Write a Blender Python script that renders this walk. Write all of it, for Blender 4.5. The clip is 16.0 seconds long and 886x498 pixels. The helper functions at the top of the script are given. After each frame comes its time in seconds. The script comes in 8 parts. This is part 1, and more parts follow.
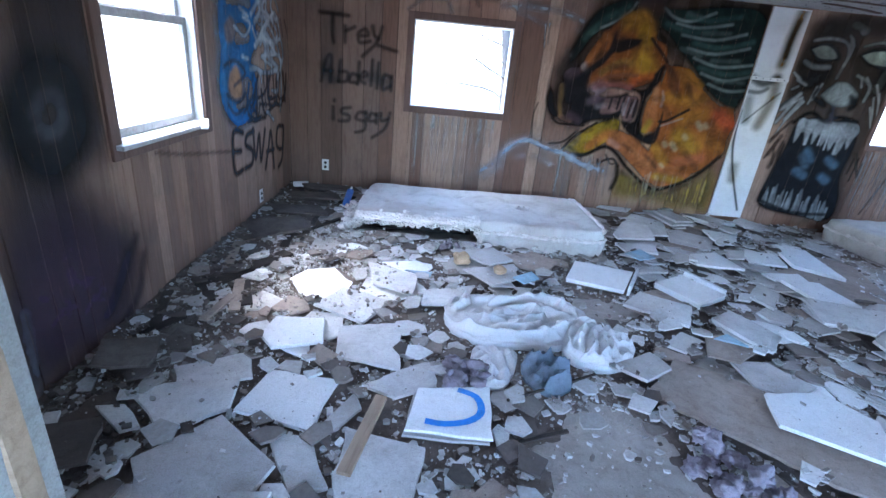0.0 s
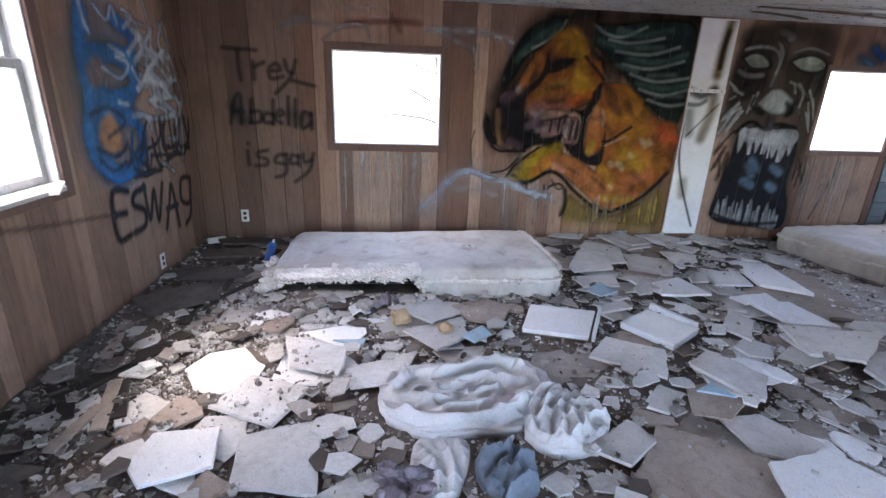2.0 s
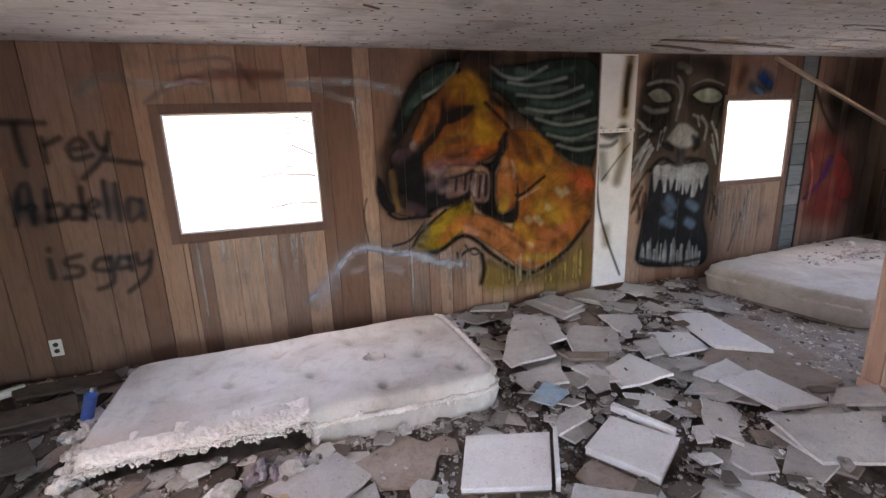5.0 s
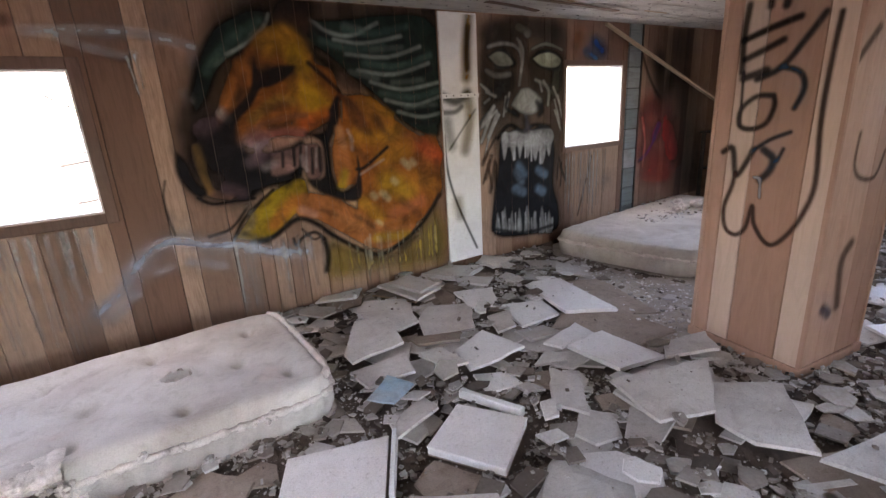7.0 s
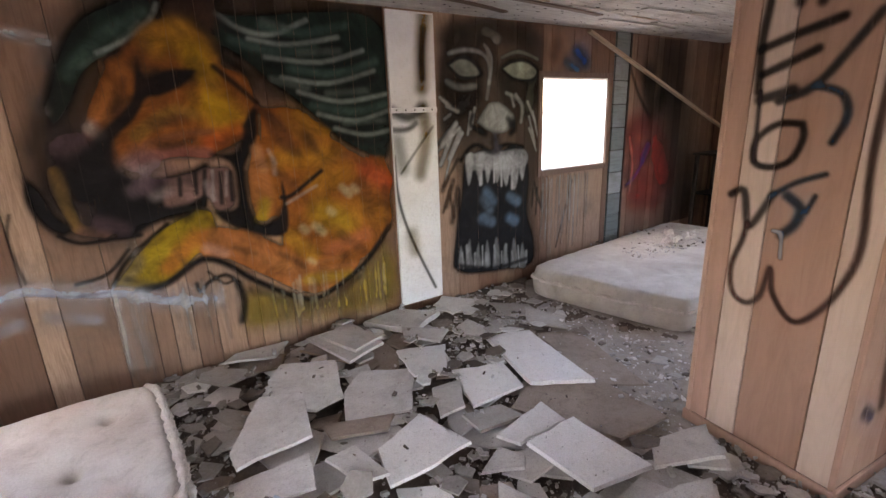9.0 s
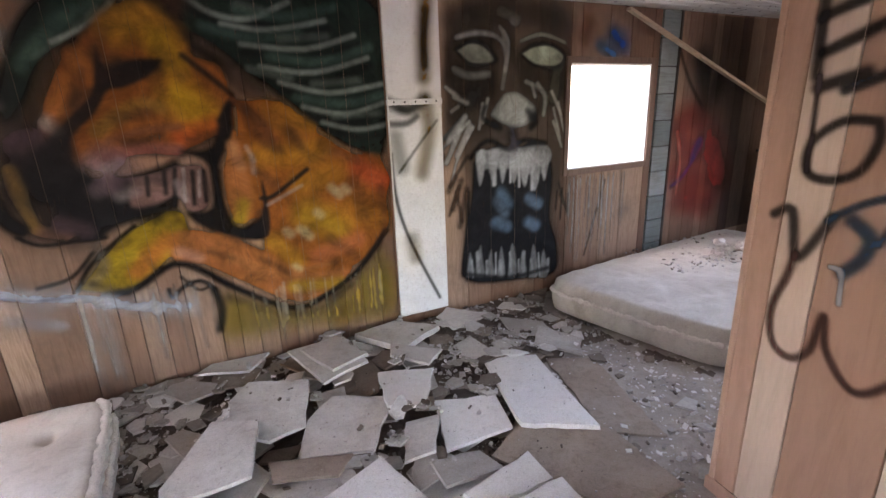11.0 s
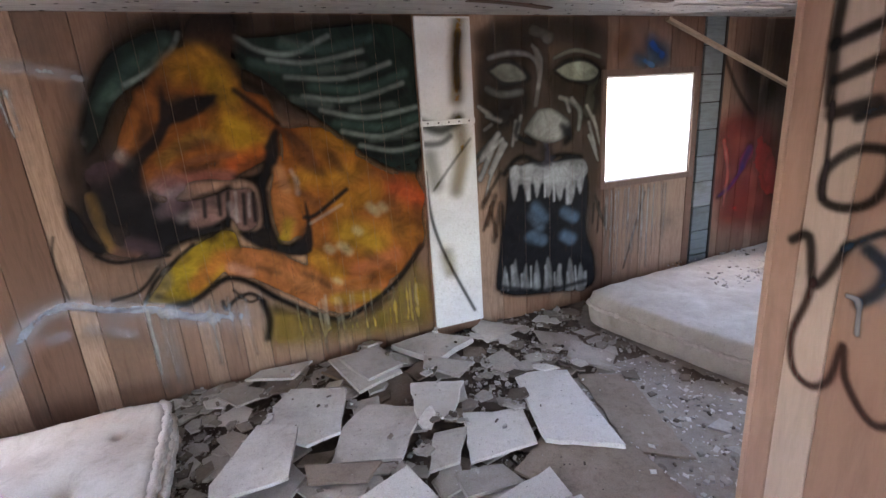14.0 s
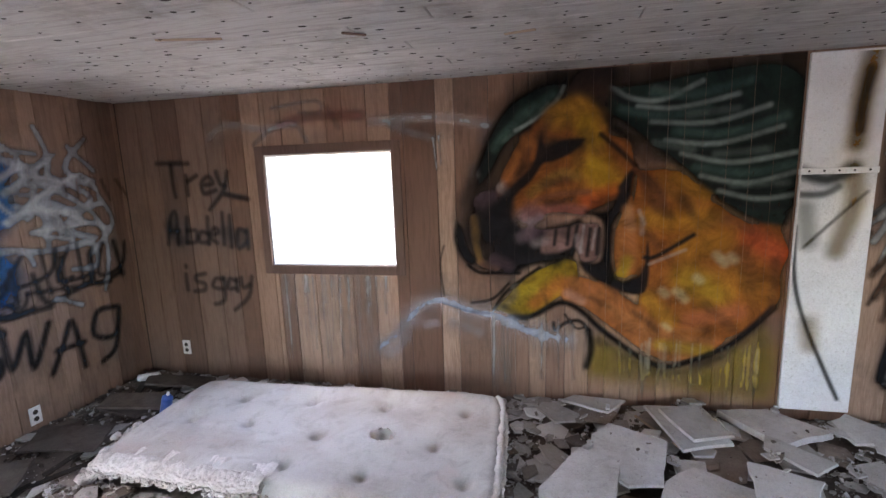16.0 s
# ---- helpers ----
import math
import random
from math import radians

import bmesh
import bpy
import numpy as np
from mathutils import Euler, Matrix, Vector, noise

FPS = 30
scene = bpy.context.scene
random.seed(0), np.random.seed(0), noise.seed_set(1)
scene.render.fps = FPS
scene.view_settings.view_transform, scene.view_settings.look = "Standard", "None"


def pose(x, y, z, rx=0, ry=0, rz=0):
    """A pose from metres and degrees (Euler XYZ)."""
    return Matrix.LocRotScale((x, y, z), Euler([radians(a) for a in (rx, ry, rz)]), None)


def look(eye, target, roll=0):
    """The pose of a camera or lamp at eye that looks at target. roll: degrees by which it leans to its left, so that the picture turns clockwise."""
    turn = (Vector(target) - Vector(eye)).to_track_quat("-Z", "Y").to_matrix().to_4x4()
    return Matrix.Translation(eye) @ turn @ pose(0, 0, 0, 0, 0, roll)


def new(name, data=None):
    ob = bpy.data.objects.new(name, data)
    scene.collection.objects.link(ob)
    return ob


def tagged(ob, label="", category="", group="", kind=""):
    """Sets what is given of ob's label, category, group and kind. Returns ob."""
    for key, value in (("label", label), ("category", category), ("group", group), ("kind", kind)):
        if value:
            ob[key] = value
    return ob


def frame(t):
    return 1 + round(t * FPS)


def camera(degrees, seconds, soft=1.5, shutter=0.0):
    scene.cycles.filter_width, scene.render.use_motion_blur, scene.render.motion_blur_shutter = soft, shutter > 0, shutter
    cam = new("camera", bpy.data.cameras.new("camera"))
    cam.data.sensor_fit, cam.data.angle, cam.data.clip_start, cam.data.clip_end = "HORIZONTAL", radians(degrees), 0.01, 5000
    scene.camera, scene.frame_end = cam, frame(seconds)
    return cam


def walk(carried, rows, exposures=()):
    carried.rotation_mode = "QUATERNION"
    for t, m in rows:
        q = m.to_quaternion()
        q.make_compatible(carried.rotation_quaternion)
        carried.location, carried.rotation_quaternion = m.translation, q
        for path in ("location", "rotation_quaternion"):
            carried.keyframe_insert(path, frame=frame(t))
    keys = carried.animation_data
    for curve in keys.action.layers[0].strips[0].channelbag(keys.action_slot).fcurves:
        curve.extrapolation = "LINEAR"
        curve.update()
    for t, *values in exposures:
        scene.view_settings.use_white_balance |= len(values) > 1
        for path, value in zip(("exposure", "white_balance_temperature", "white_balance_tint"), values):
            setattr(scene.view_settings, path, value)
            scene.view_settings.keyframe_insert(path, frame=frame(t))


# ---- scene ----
cam = camera(86.9, 16.0)
PATH = [
    (0, (-0.166, 0.123, 1.421), (-0.091, 1.973, 0.666), 5.7),
    (0.5, (-0.12, 0.252, 1.485), (0.012, 2.124, 0.793), 3.6),
    (1, (-0.02, 0.353, 1.477), (0.12, 2.226, 0.789), 3.2),
    (1.5, (-0.033, 0.435, 1.428), (0.135, 2.311, 0.756), 2.9),
    (2, (0.013, 0.611, 1.422), (0.255, 2.492, 0.785), 2.1),
    (2.5, (0.077, 0.931, 1.458), (0.443, 2.81, 0.881), 0.9),
    (3, (0.144, 1.098, 1.513), (0.638, 2.971, 1.015), -0.2),
    (3.2, (0.188, 1.169, 1.537), (0.736, 3.034, 1.068), -0.7),
    (5.3, (0.28, 1.494, 1.57), (0.886, 3.335, 1.079), -2.1),
    (5.5, (0.294, 1.473, 1.561), (0.826, 3.335, 1.061), -2.4),
    (6, (0.408, 1.471, 1.544), (1.038, 3.299, 1.034), -2.6),
    (6.5, (0.568, 1.636, 1.49), (1.407, 3.367, 0.942), -3.0),
    (7, (0.711, 1.684, 1.43), (1.736, 3.302, 0.852), -3.2),
    (7.5, (0.747, 1.687, 1.432), (1.852, 3.251, 0.852), -3.4),
    (8, (0.814, 1.806, 1.46), (1.963, 3.339, 0.888), -3.6),
    (8.5, (1.004, 1.935, 1.466), (2.144, 3.481, 0.909), -3.5),
    (9, (1.33, 2.088, 1.47), (2.395, 3.69, 0.924), -2.0),
    (9.2, (1.411, 2.112, 1.484), (2.445, 3.734, 0.937), -1.3),
    (11.3, (1.91, 2.219, 1.47), (2.705, 3.953, 0.87), -4.0),
    (11.5, (1.968, 2.206, 1.51), (2.726, 3.944, 0.875), -5.4),
    (12, (2.004, 2.2, 1.513), (2.722, 3.963, 0.9), -5.1),
    (12.5, (2.011, 2.191, 1.536), (2.727, 3.963, 0.945), -4.5),
    (13, (2.02, 2.169, 1.536), (2.739, 3.942, 0.955), -4.0),
    (13.5, (2.004, 2.139, 1.541), (2.735, 3.916, 0.984), -3.7),
    (14, (1.906, 2.098, 1.556), (2.569, 3.904, 1.012), -4.0),
    (14.5, (1.735, 2.049, 1.547), (2.222, 3.915, 1.018), -4.7),
    (15, (1.604, 2.002, 1.546), (1.851, 3.929, 1.074), -4.7),
    (15.5, (1.57, 1.998, 1.61), (1.499, 3.955, 1.205), -3.9),
    (16, (1.513, 2.01, 1.612), (1.08, 3.932, 1.266), -2.0),
]
walk(cam, [(t, look(eye, target, roll)) for t, eye, target, roll in PATH], exposures=[(0, 5.05, 5250, 8), (1.5, 4.95, 6050, 13), (3, 4.85, 7100, 18), (5.5, 4.85, 7800, 21), (7, 4.85, 7850, 21), (9, 5.1, 8150, 21), (12, 5.25, 7500, 20), (14, 5.2, 7200, 19), (16, 5.0, 7050, 18)])


# ---- world and light ----
world = bpy.data.worlds.new("overcast_sky")
scene.world = world
world.use_nodes = True
wn = world.node_tree.nodes
sky = wn.new("ShaderNodeTexSky")
sky.sky_type = "NISHITA"
sky.sun_disc = False
sky.sun_elevation, sky.sun_rotation = radians(63), radians(266)
sky.air_density, sky.dust_density, sky.ozone_density = 1.0, 2.5, 1.0
wn["Background"].inputs["Strength"].default_value = 0.15
world.node_tree.links.new(sky.outputs["Color"], wn["Background"].inputs["Color"])

sun_lamp = new("sun", bpy.data.lights.new("sun", "SUN"))
sun_lamp.data.energy, sun_lamp.data.angle, sun_lamp.data.color = 0.08, radians(70), (1.0, 0.97, 0.93)
sun_lamp.matrix_world = look((-9.2, 1.7, 20.5), (1.2, 2.4, 0))


# ---- materials ----
def shader(name, rough=0.8, metal=0.0):
    """A node material; returns it with its tree, its shader node and a node maker."""
    m = bpy.data.materials.new(name)
    m.use_nodes = True
    tree = m.node_tree
    bsdf = tree.nodes["Principled BSDF"]
    bsdf.inputs["Roughness"].default_value, bsdf.inputs["Metallic"].default_value = rough, metal

    def node(kind, **inputs):
        n = tree.nodes.new(kind)
        for key, value in inputs.items():
            n.inputs[key.replace("_", " ")].default_value = value
        return n

    return m, tree.links.new, bsdf, node


def coords(link, node, scale=(1, 1, 1)):
    """Object coordinates, moved by the object's random number so that no two pieces show one pattern."""
    tc, info, add, mp = node("ShaderNodeTexCoord"), node("ShaderNodeObjectInfo"), node("ShaderNodeVectorMath"), node("ShaderNodeMapping")
    mul = node("ShaderNodeMath")
    mul.operation = "MULTIPLY"
    mul.inputs[1].default_value = 37.0
    link(info.outputs["Random"], mul.inputs[0])
    link(tc.outputs["Object"], add.inputs[0])
    link(mul.outputs[0], add.inputs[1])
    link(add.outputs[0], mp.inputs["Vector"])
    mp.inputs["Scale"].default_value = scale
    return mp.outputs["Vector"], info.outputs["Random"]


def noise_of(link, node, vector, scale, detail=6.0, rough=0.6, distort=0.0):
    n = node("ShaderNodeTexNoise", Scale=scale, Detail=detail, Roughness=rough, Distortion=distort)
    link(vector, n.inputs["Vector"])
    return n.outputs["Fac"]


def ramp(link, node, fac, *stops):
    r = node("ShaderNodeValToRGB")
    while len(r.color_ramp.elements) < len(stops):
        r.color_ramp.elements.new(0.5)
    for e, (at, col) in zip(r.color_ramp.elements, stops):
        e.position, e.color = at, (*col, 1)
    link(fac, r.inputs["Fac"])
    return r.outputs["Color"]


def mixed(link, node, fac, a, b, mode="MIX"):
    m = node("ShaderNodeMix")
    m.data_type, m.blend_type = "RGBA", mode
    for value, slot in ((fac, 0), (a, 6), (b, 7)):
        if isinstance(value, (int, float)):
            m.inputs[slot].default_value = value
        elif isinstance(value, tuple):
            m.inputs[slot].default_value = (*value, 1)
        else:
            link(value, m.inputs[slot])
    return m.outputs[2]


def bumped(link, node, bsdf, height, strength, distance):
    b = node("ShaderNodeBump", Strength=strength, Distance=distance)
    link(height, b.inputs["Height"])
    link(b.outputs["Normal"], bsdf.inputs["Normal"])


def wood_material(name, dark, mid, pale, stretch=(14, 14, 1.2), rough=0.65, dirt=0.5, blotch=(0.08, 0.06, 0.045), relief=0.3, figure=0.75):
    """Wood with grain along its local z, each piece of its own tone, and dirt in blotches."""
    m, link, bsdf, node = shader(name, rough)
    bsdf.inputs["Specular IOR Level"].default_value = 0.25
    vec, rnd = coords(link, node, stretch)
    plain, _ = coords(link, node)
    grain = noise_of(link, node, vec, 3.0, 8.0, 0.65, 0.6)
    fine = noise_of(link, node, vec, 14.0, 4.0, 0.6)
    tone = ramp(link, node, rnd, (0.0, dark), (0.5, mid), (1.0, pale))
    lines = ramp(link, node, grain, (0.3, (0.55, 0.5, 0.46)), (0.55, (1, 1, 1)), (0.75, (0.8, 0.76, 0.72)))
    col = mixed(link, node, figure, tone, lines, "MULTIPLY")
    streak = ramp(link, node, fine, (0.42, (0, 0, 0)), (0.7, (1, 1, 1)))
    col = mixed(link, node, mixed(link, node, 1.0, streak, (0.3, 0.3, 0.3), "MULTIPLY"), col, dark)
    stain = ramp(link, node, noise_of(link, node, plain, 2.2, 7.0, 0.7), (0.5, (0, 0, 0)), (0.75, (dirt, dirt, dirt)))
    col = mixed(link, node, stain, col, blotch)
    link(col, bsdf.inputs["Base Color"])
    bumped(link, node, bsdf, fine, relief, 0.004)
    return m


def plaster_material(name, pale, dull, grime, rough=0.9, paper=0.5, relief=0.25, mottle=0.7):
    """Gypsum board, painted or bare: mottled, dusty, scuffed, each piece of its own tone."""
    m, link, bsdf, node = shader(name, rough)
    bsdf.inputs["Specular IOR Level"].default_value = 0.35
    vec, rnd = coords(link, node)
    tone = ramp(link, node, rnd, (0.0, dull), (0.6, pale), (1.0, pale))
    big = noise_of(link, node, vec, 3.0, 8.0, 0.65, 0.4)
    middle = noise_of(link, node, vec, 14.0, 7.0, 0.7, 0.8)
    fine = noise_of(link, node, vec, 55.0, 6.0, 0.75)
    dust = noise_of(link, node, vec, 210.0, 3.0, 0.6)
    col = mixed(link, node, ramp(link, node, big, (0.42, (0, 0, 0)), (0.72, (paper, paper, paper))), tone, grime)
    col = mixed(link, node, mottle, col, ramp(link, node, middle, (0.3, (0.62, 0.59, 0.56)), (0.52, (1, 1, 1)), (0.72, (1.12, 1.12, 1.12))), "MULTIPLY")
    spots = ramp(link, node, fine, (0.56, (0, 0, 0)), (0.72, (0.6, 0.6, 0.6)))
    col = mixed(link, node, spots, col, tuple(v * 0.8 for v in grime))
    col = mixed(link, node, 0.6, col, ramp(link, node, dust, (0.3, (0.72, 0.7, 0.68)), (0.6, (1.1, 1.1, 1.1))), "MULTIPLY")
    link(col, bsdf.inputs["Base Color"])
    both = mixed(link, node, 0.5, fine, middle)
    bumped(link, node, bsdf, both, relief * 1.6, 0.005)
    return m


WALL_WOOD = wood_material("panel_wood", (0.15, 0.078, 0.050), (0.27, 0.158, 0.104), (0.40, 0.26, 0.182), dirt=0.65, relief=0.2)
# Browner corner panel, with the corner's shade mixed into its colour.
DARK_SHADED_PANEL = wood_material("dark_shaded_panel_wood", (0.125, 0.074, 0.052), (0.175, 0.106, 0.075), (0.235, 0.147, 0.105), dirt=0.5, relief=0.2)
WEST_PANEL = wood_material("west_panel_wood", (0.17, 0.10, 0.068), (0.255, 0.155, 0.108), (0.35, 0.23, 0.168), dirt=0.6, relief=0.2)
COLUMN_WOOD = wood_material("column_panel_wood", (0.42, 0.245, 0.175), (0.50, 0.305, 0.225), (0.56, 0.36, 0.27), stretch=(7, 7, 0.9), dirt=0.3, blotch=(0.26, 0.15, 0.10), relief=0.1, figure=0.4)
COLUMN_PALE = wood_material("pale_column_board", (0.58, 0.415, 0.325), (0.62, 0.455, 0.36), (0.66, 0.50, 0.40), stretch=(7, 7, 0.9), dirt=0.2, blotch=(0.38, 0.25, 0.18), relief=0.1, figure=0.35)
TRIM_WOOD = wood_material("trim_wood", (0.12, 0.07, 0.052), (0.155, 0.092, 0.068), (0.19, 0.115, 0.085), dirt=0.3)
CEIL_WOOD = wood_material("ceiling_board", (0.46, 0.44, 0.42), (0.54, 0.52, 0.49), (0.60, 0.58, 0.55), stretch=(1.2, 14, 14), dirt=0.75, blotch=(0.2, 0.17, 0.15), rough=0.8)
LAP_WOOD = wood_material("blue_lap_board", (0.15, 0.18, 0.18), (0.21, 0.24, 0.245), (0.28, 0.30, 0.30), stretch=(1.2, 14, 14), dirt=0.6, rough=0.75)
RAW_WOOD = wood_material("raw_lumber", (0.35, 0.25, 0.17), (0.45, 0.33, 0.23), (0.55, 0.42, 0.31), stretch=(1.2, 14, 14), dirt=0.3)
DARK_WOOD = wood_material("dark_wood", (0.03, 0.022, 0.018), (0.04, 0.03, 0.024), (0.05, 0.038, 0.03))
WHITE_PAINT = plaster_material("white_paint", (0.78, 0.775, 0.765), (0.72, 0.715, 0.705), (0.36, 0.30, 0.24), rough=0.55, paper=0.25, mottle=0.15)
BOARD = plaster_material("gypsum_board", (0.60, 0.57, 0.54), (0.40, 0.365, 0.335), (0.27, 0.23, 0.197), paper=0.5, rough=0.62, mottle=0.45, relief=0.35)
BOARD_WHITE = plaster_material("painted_gypsum_board", (0.79, 0.765, 0.745), (0.69, 0.665, 0.64), (0.42, 0.37, 0.325), paper=0.22, rough=0.5, mottle=0.2, relief=0.16)
BOARD_TAN = plaster_material("board_paper_side", (0.37, 0.30, 0.25), (0.28, 0.225, 0.185), (0.20, 0.145, 0.11), paper=0.5)
# Dirty board, darkened further so the wall-side shade is in its colour.
BOARD_DIRT_SHADE = plaster_material("dirty_shaded_board", (0.15, 0.125, 0.105), (0.10, 0.08, 0.066), (0.05, 0.04, 0.033), paper=0.7)
RUBBLE = plaster_material("rubble", (0.42, 0.39, 0.36), (0.30, 0.27, 0.24), (0.14, 0.115, 0.095), paper=0.8)
FLOOR_MAT = plaster_material("dusty_plywood", (0.42, 0.37, 0.325), (0.42, 0.37, 0.325), (0.20, 0.165, 0.14), paper=0.75, rough=0.5)


def ticking_material():
    """Grubby mattress cover: beige, with dried water rings, pink and brown stains and fine weave."""
    m, link, bsdf, node = shader("mattress_ticking", 0.95)
    bsdf.inputs["Specular IOR Level"].default_value = 0.2
    vec, _ = coords(link, node)
    big = noise_of(link, node, vec, 2.3, 5.0, 0.55, 0.6)
    wide = noise_of(link, node, vec, 1.1, 4.0, 0.5)
    middle = noise_of(link, node, vec, 11.0, 7.0, 0.7, 0.6)
    weave = noise_of(link, node, vec, 160.0, 3.0, 0.6)
    col = ramp(link, node, wide, (0.3, (0.69, 0.655, 0.61)), (0.7, (0.54, 0.50, 0.46)))
    rings = ramp(link, node, big, (0.44, (0, 0, 0)), (0.54, (0.2, 0.2, 0.2)), (0.66, (0.5, 0.5, 0.5)))
    col = mixed(link, node, rings, col, (0.36, 0.29, 0.235))
    blush = ramp(link, node, noise_of(link, node, vec, 3.1, 4.0, 0.5, 0.3), (0.60, (0, 0, 0)), (0.74, (0.3, 0.3, 0.3)))
    col = mixed(link, node, blush, col, (0.60, 0.36, 0.30))
    col = mixed(link, node, 0.6, col, ramp(link, node, middle, (0.28, (0.6, 0.57, 0.54)), (0.5, (1, 1, 1))), "MULTIPLY")
    col = mixed(link, node, 0.5, col, ramp(link, node, weave, (0.3, (0.74, 0.72, 0.7)), (0.6, (1.06, 1.06, 1.06))), "MULTIPLY")
    link(col, bsdf.inputs["Base Color"])
    bumped(link, node, bsdf, middle, 0.3, 0.006)
    return m


TICKING = ticking_material()
TICKING_PALE = plaster_material("pale_ticking", (0.62, 0.575, 0.52), (0.62, 0.575, 0.52), (0.34, 0.28, 0.22), paper=0.6, rough=0.95, relief=0.12, mottle=0.25)
STUFFING = plaster_material("cotton_stuffing", (0.76, 0.70, 0.65), (0.76, 0.70, 0.65), (0.42, 0.32, 0.26), rough=1.0, paper=0.45, relief=1.0, mottle=0.45)
CLOTH = plaster_material("dirty_white_cloth", (0.56, 0.545, 0.54), (0.56, 0.545, 0.54), (0.44, 0.39, 0.35), rough=0.95, paper=0.35, relief=0.08, mottle=0.12)
DARK_CLOTH = plaster_material("dark_blue_cloth", (0.15, 0.175, 0.21), (0.15, 0.175, 0.21), (0.05, 0.055, 0.065), rough=0.95)
# Worn white paint greyed down: the sashes' backlit shade is in the colour.
SASH_PAINT = plaster_material("weathered_shaded_paint", (0.40, 0.40, 0.39), (0.40, 0.40, 0.39), (0.16, 0.14, 0.12), rough=0.6)
VOID = plaster_material("dark_sheathing", (0.035, 0.027, 0.022), (0.035, 0.027, 0.022), (0.02, 0.016, 0.013))
SNOW = plaster_material("dry_ground", (0.26, 0.24, 0.20), (0.26, 0.24, 0.20), (0.18, 0.16, 0.13))
BARK = wood_material("bark", (0.07, 0.06, 0.05), (0.085, 0.072, 0.06), (0.10, 0.085, 0.07))


# ---- building helpers ----
def mesh_of(name, verts, faces, material, smooth=False):
    me = bpy.data.meshes.new(name)
    me.from_pydata([tuple(v) for v in verts], [], faces)
    me.update()
    me.materials.append(material)
    if smooth:
        me.polygons.foreach_set("use_smooth", [True] * len(me.polygons))
    return me


def part(name, bm, material, parent, label=""):
    """Links a bmesh as one mesh object under a thing or a part."""
    me = bpy.data.meshes.new(name)
    bm.to_mesh(me)
    bm.free()
    me.materials.append(material)
    ob = new(name, me)
    ob.parent = parent
    return tagged(ob, label)


def box(lo, hi, bevel=0.0, bm=None):
    """A box between two corners, its edges broken by bevel, in a new or a given bmesh."""
    own = bmesh.new()
    bmesh.ops.create_cube(own, size=1.0)
    for v in own.verts:
        v.co = Vector([(a + b) / 2 + c * (b - a) for a, b, c in zip(lo, hi, v.co)])
    if bevel:
        bmesh.ops.bevel(own, geom=own.edges[:], offset=bevel, segments=1, affect="EDGES")
    if bm is None:
        return own
    tmp = bpy.data.meshes.new("tmp")
    own.to_mesh(tmp)
    own.free()
    bm.from_mesh(tmp)
    bpy.data.meshes.remove(tmp)
    return bm


def thing(name, label, category, group="", at=(0, 0, 0)):
    ob = new(name)
    ob.location = at
    ob.empty_display_size = 0.1
    return tagged(ob, label, category, group)


def smooth_line(pts):
    """A rounded line through points."""
    if len(pts) < 3:
        return pts
    ends = [pts[0], *pts, pts[-1]]
    out = []
    for p0, p1, p2, p3 in zip(ends, ends[1:], ends[2:], ends[3:]):
        for k in range(4):
            g = k / 4
            out.append(tuple(0.5 * (2 * b + (c - a) * g + (2 * a - 5 * b + 4 * c - d) * g * g + (3 * b - a - 3 * c + d) * g ** 3) for a, b, c, d in zip(p0, p1, p2, p3)))
    return [*out, pts[-1]]


def from_line(line, u, z):
    best = np.full(u.shape, 9.0)
    for (ax, az), (bx, bz) in zip(line, line[1:]):
        dx, dz = bx - ax, bz - az
        t = np.clip(((u - ax) * dx + (z - az) * dz) / max(dx * dx + dz * dz, 1e-9), 0, 1)
        best = np.minimum(best, np.hypot(u - ax - t * dx, z - az - t * dz))
    return best


# ---- the shell ----
X0, X1, Y0, Y1, TOP = -1.65, 7.2, -2.2, 5.03, 2.16
THICK = 0.14


def wall(name, axis, at, lo, hi, out, openings=(), height=TOP, material=VOID):
    """A wall of real thickness whose room side lies at axis = at, with rectangular openings (from, to, bottom, top)."""
    bm = bmesh.new()
    back = at + out * THICK
    cuts = sorted({lo, hi, *[c for o in openings for c in o[:2]]})
    for a, b in zip(cuts, cuts[1:]):
        holes = sorted((o[2], o[3]) for o in openings if o[0] <= a and b <= o[1])
        z = -0.05
        for bottom, top in [*holes, (height + 0.1, None)]:
            if bottom > z:
                p, q = ((a, min(at, back), z), (b, max(at, back), bottom)) if axis == "y" else ((min(at, back), a, z), (max(at, back), b, bottom))
                box(p, q, 0, bm)
            z = top
    me = bpy.data.meshes.new(name)
    bm.to_mesh(me)
    bm.free()
    me.materials.append(material)
    return tagged(new(name, me), kind="structure")


WIN1 = (-0.445, 0.505, 0.945, 1.735)
WIN2 = (4.34, 5.19, 0.98, 1.755)
WINL = (2.36, 3.22, 0.90, 1.98)
WINR = (0.2, 3.12, 0.79, 2.02)
DOOR = (-0.9, 0.3, 0.0, 2.05)
# Unseen opening added in the south wall to brighten the floor.
FILL_OPENING = (0.6, 3.2, 0.7, 2.05)
# Right edge made up: widened so southern daylight gets through.
DOORWAY = (-0.86, 2.5, -0.05, TOP + 0.1)

SKIN = 0.014
wall_back = wall("wall_north", "y", Y1 + SKIN, X0 - THICK, X1 + THICK, 1, (WIN1, WIN2))
wall_left = wall("wall_west", "x", X0 - SKIN, Y0 - THICK, Y1 + SKIN, -1, (WINL,))
wall_right = wall("wall_east", "x", X1 + SKIN, Y0 - THICK, Y1 + SKIN, 1, (WINR,))
wall_front = wall("wall_south", "y", Y0 - SKIN, X0 - THICK, X1 + THICK, -1, (DOOR, FILL_OPENING))
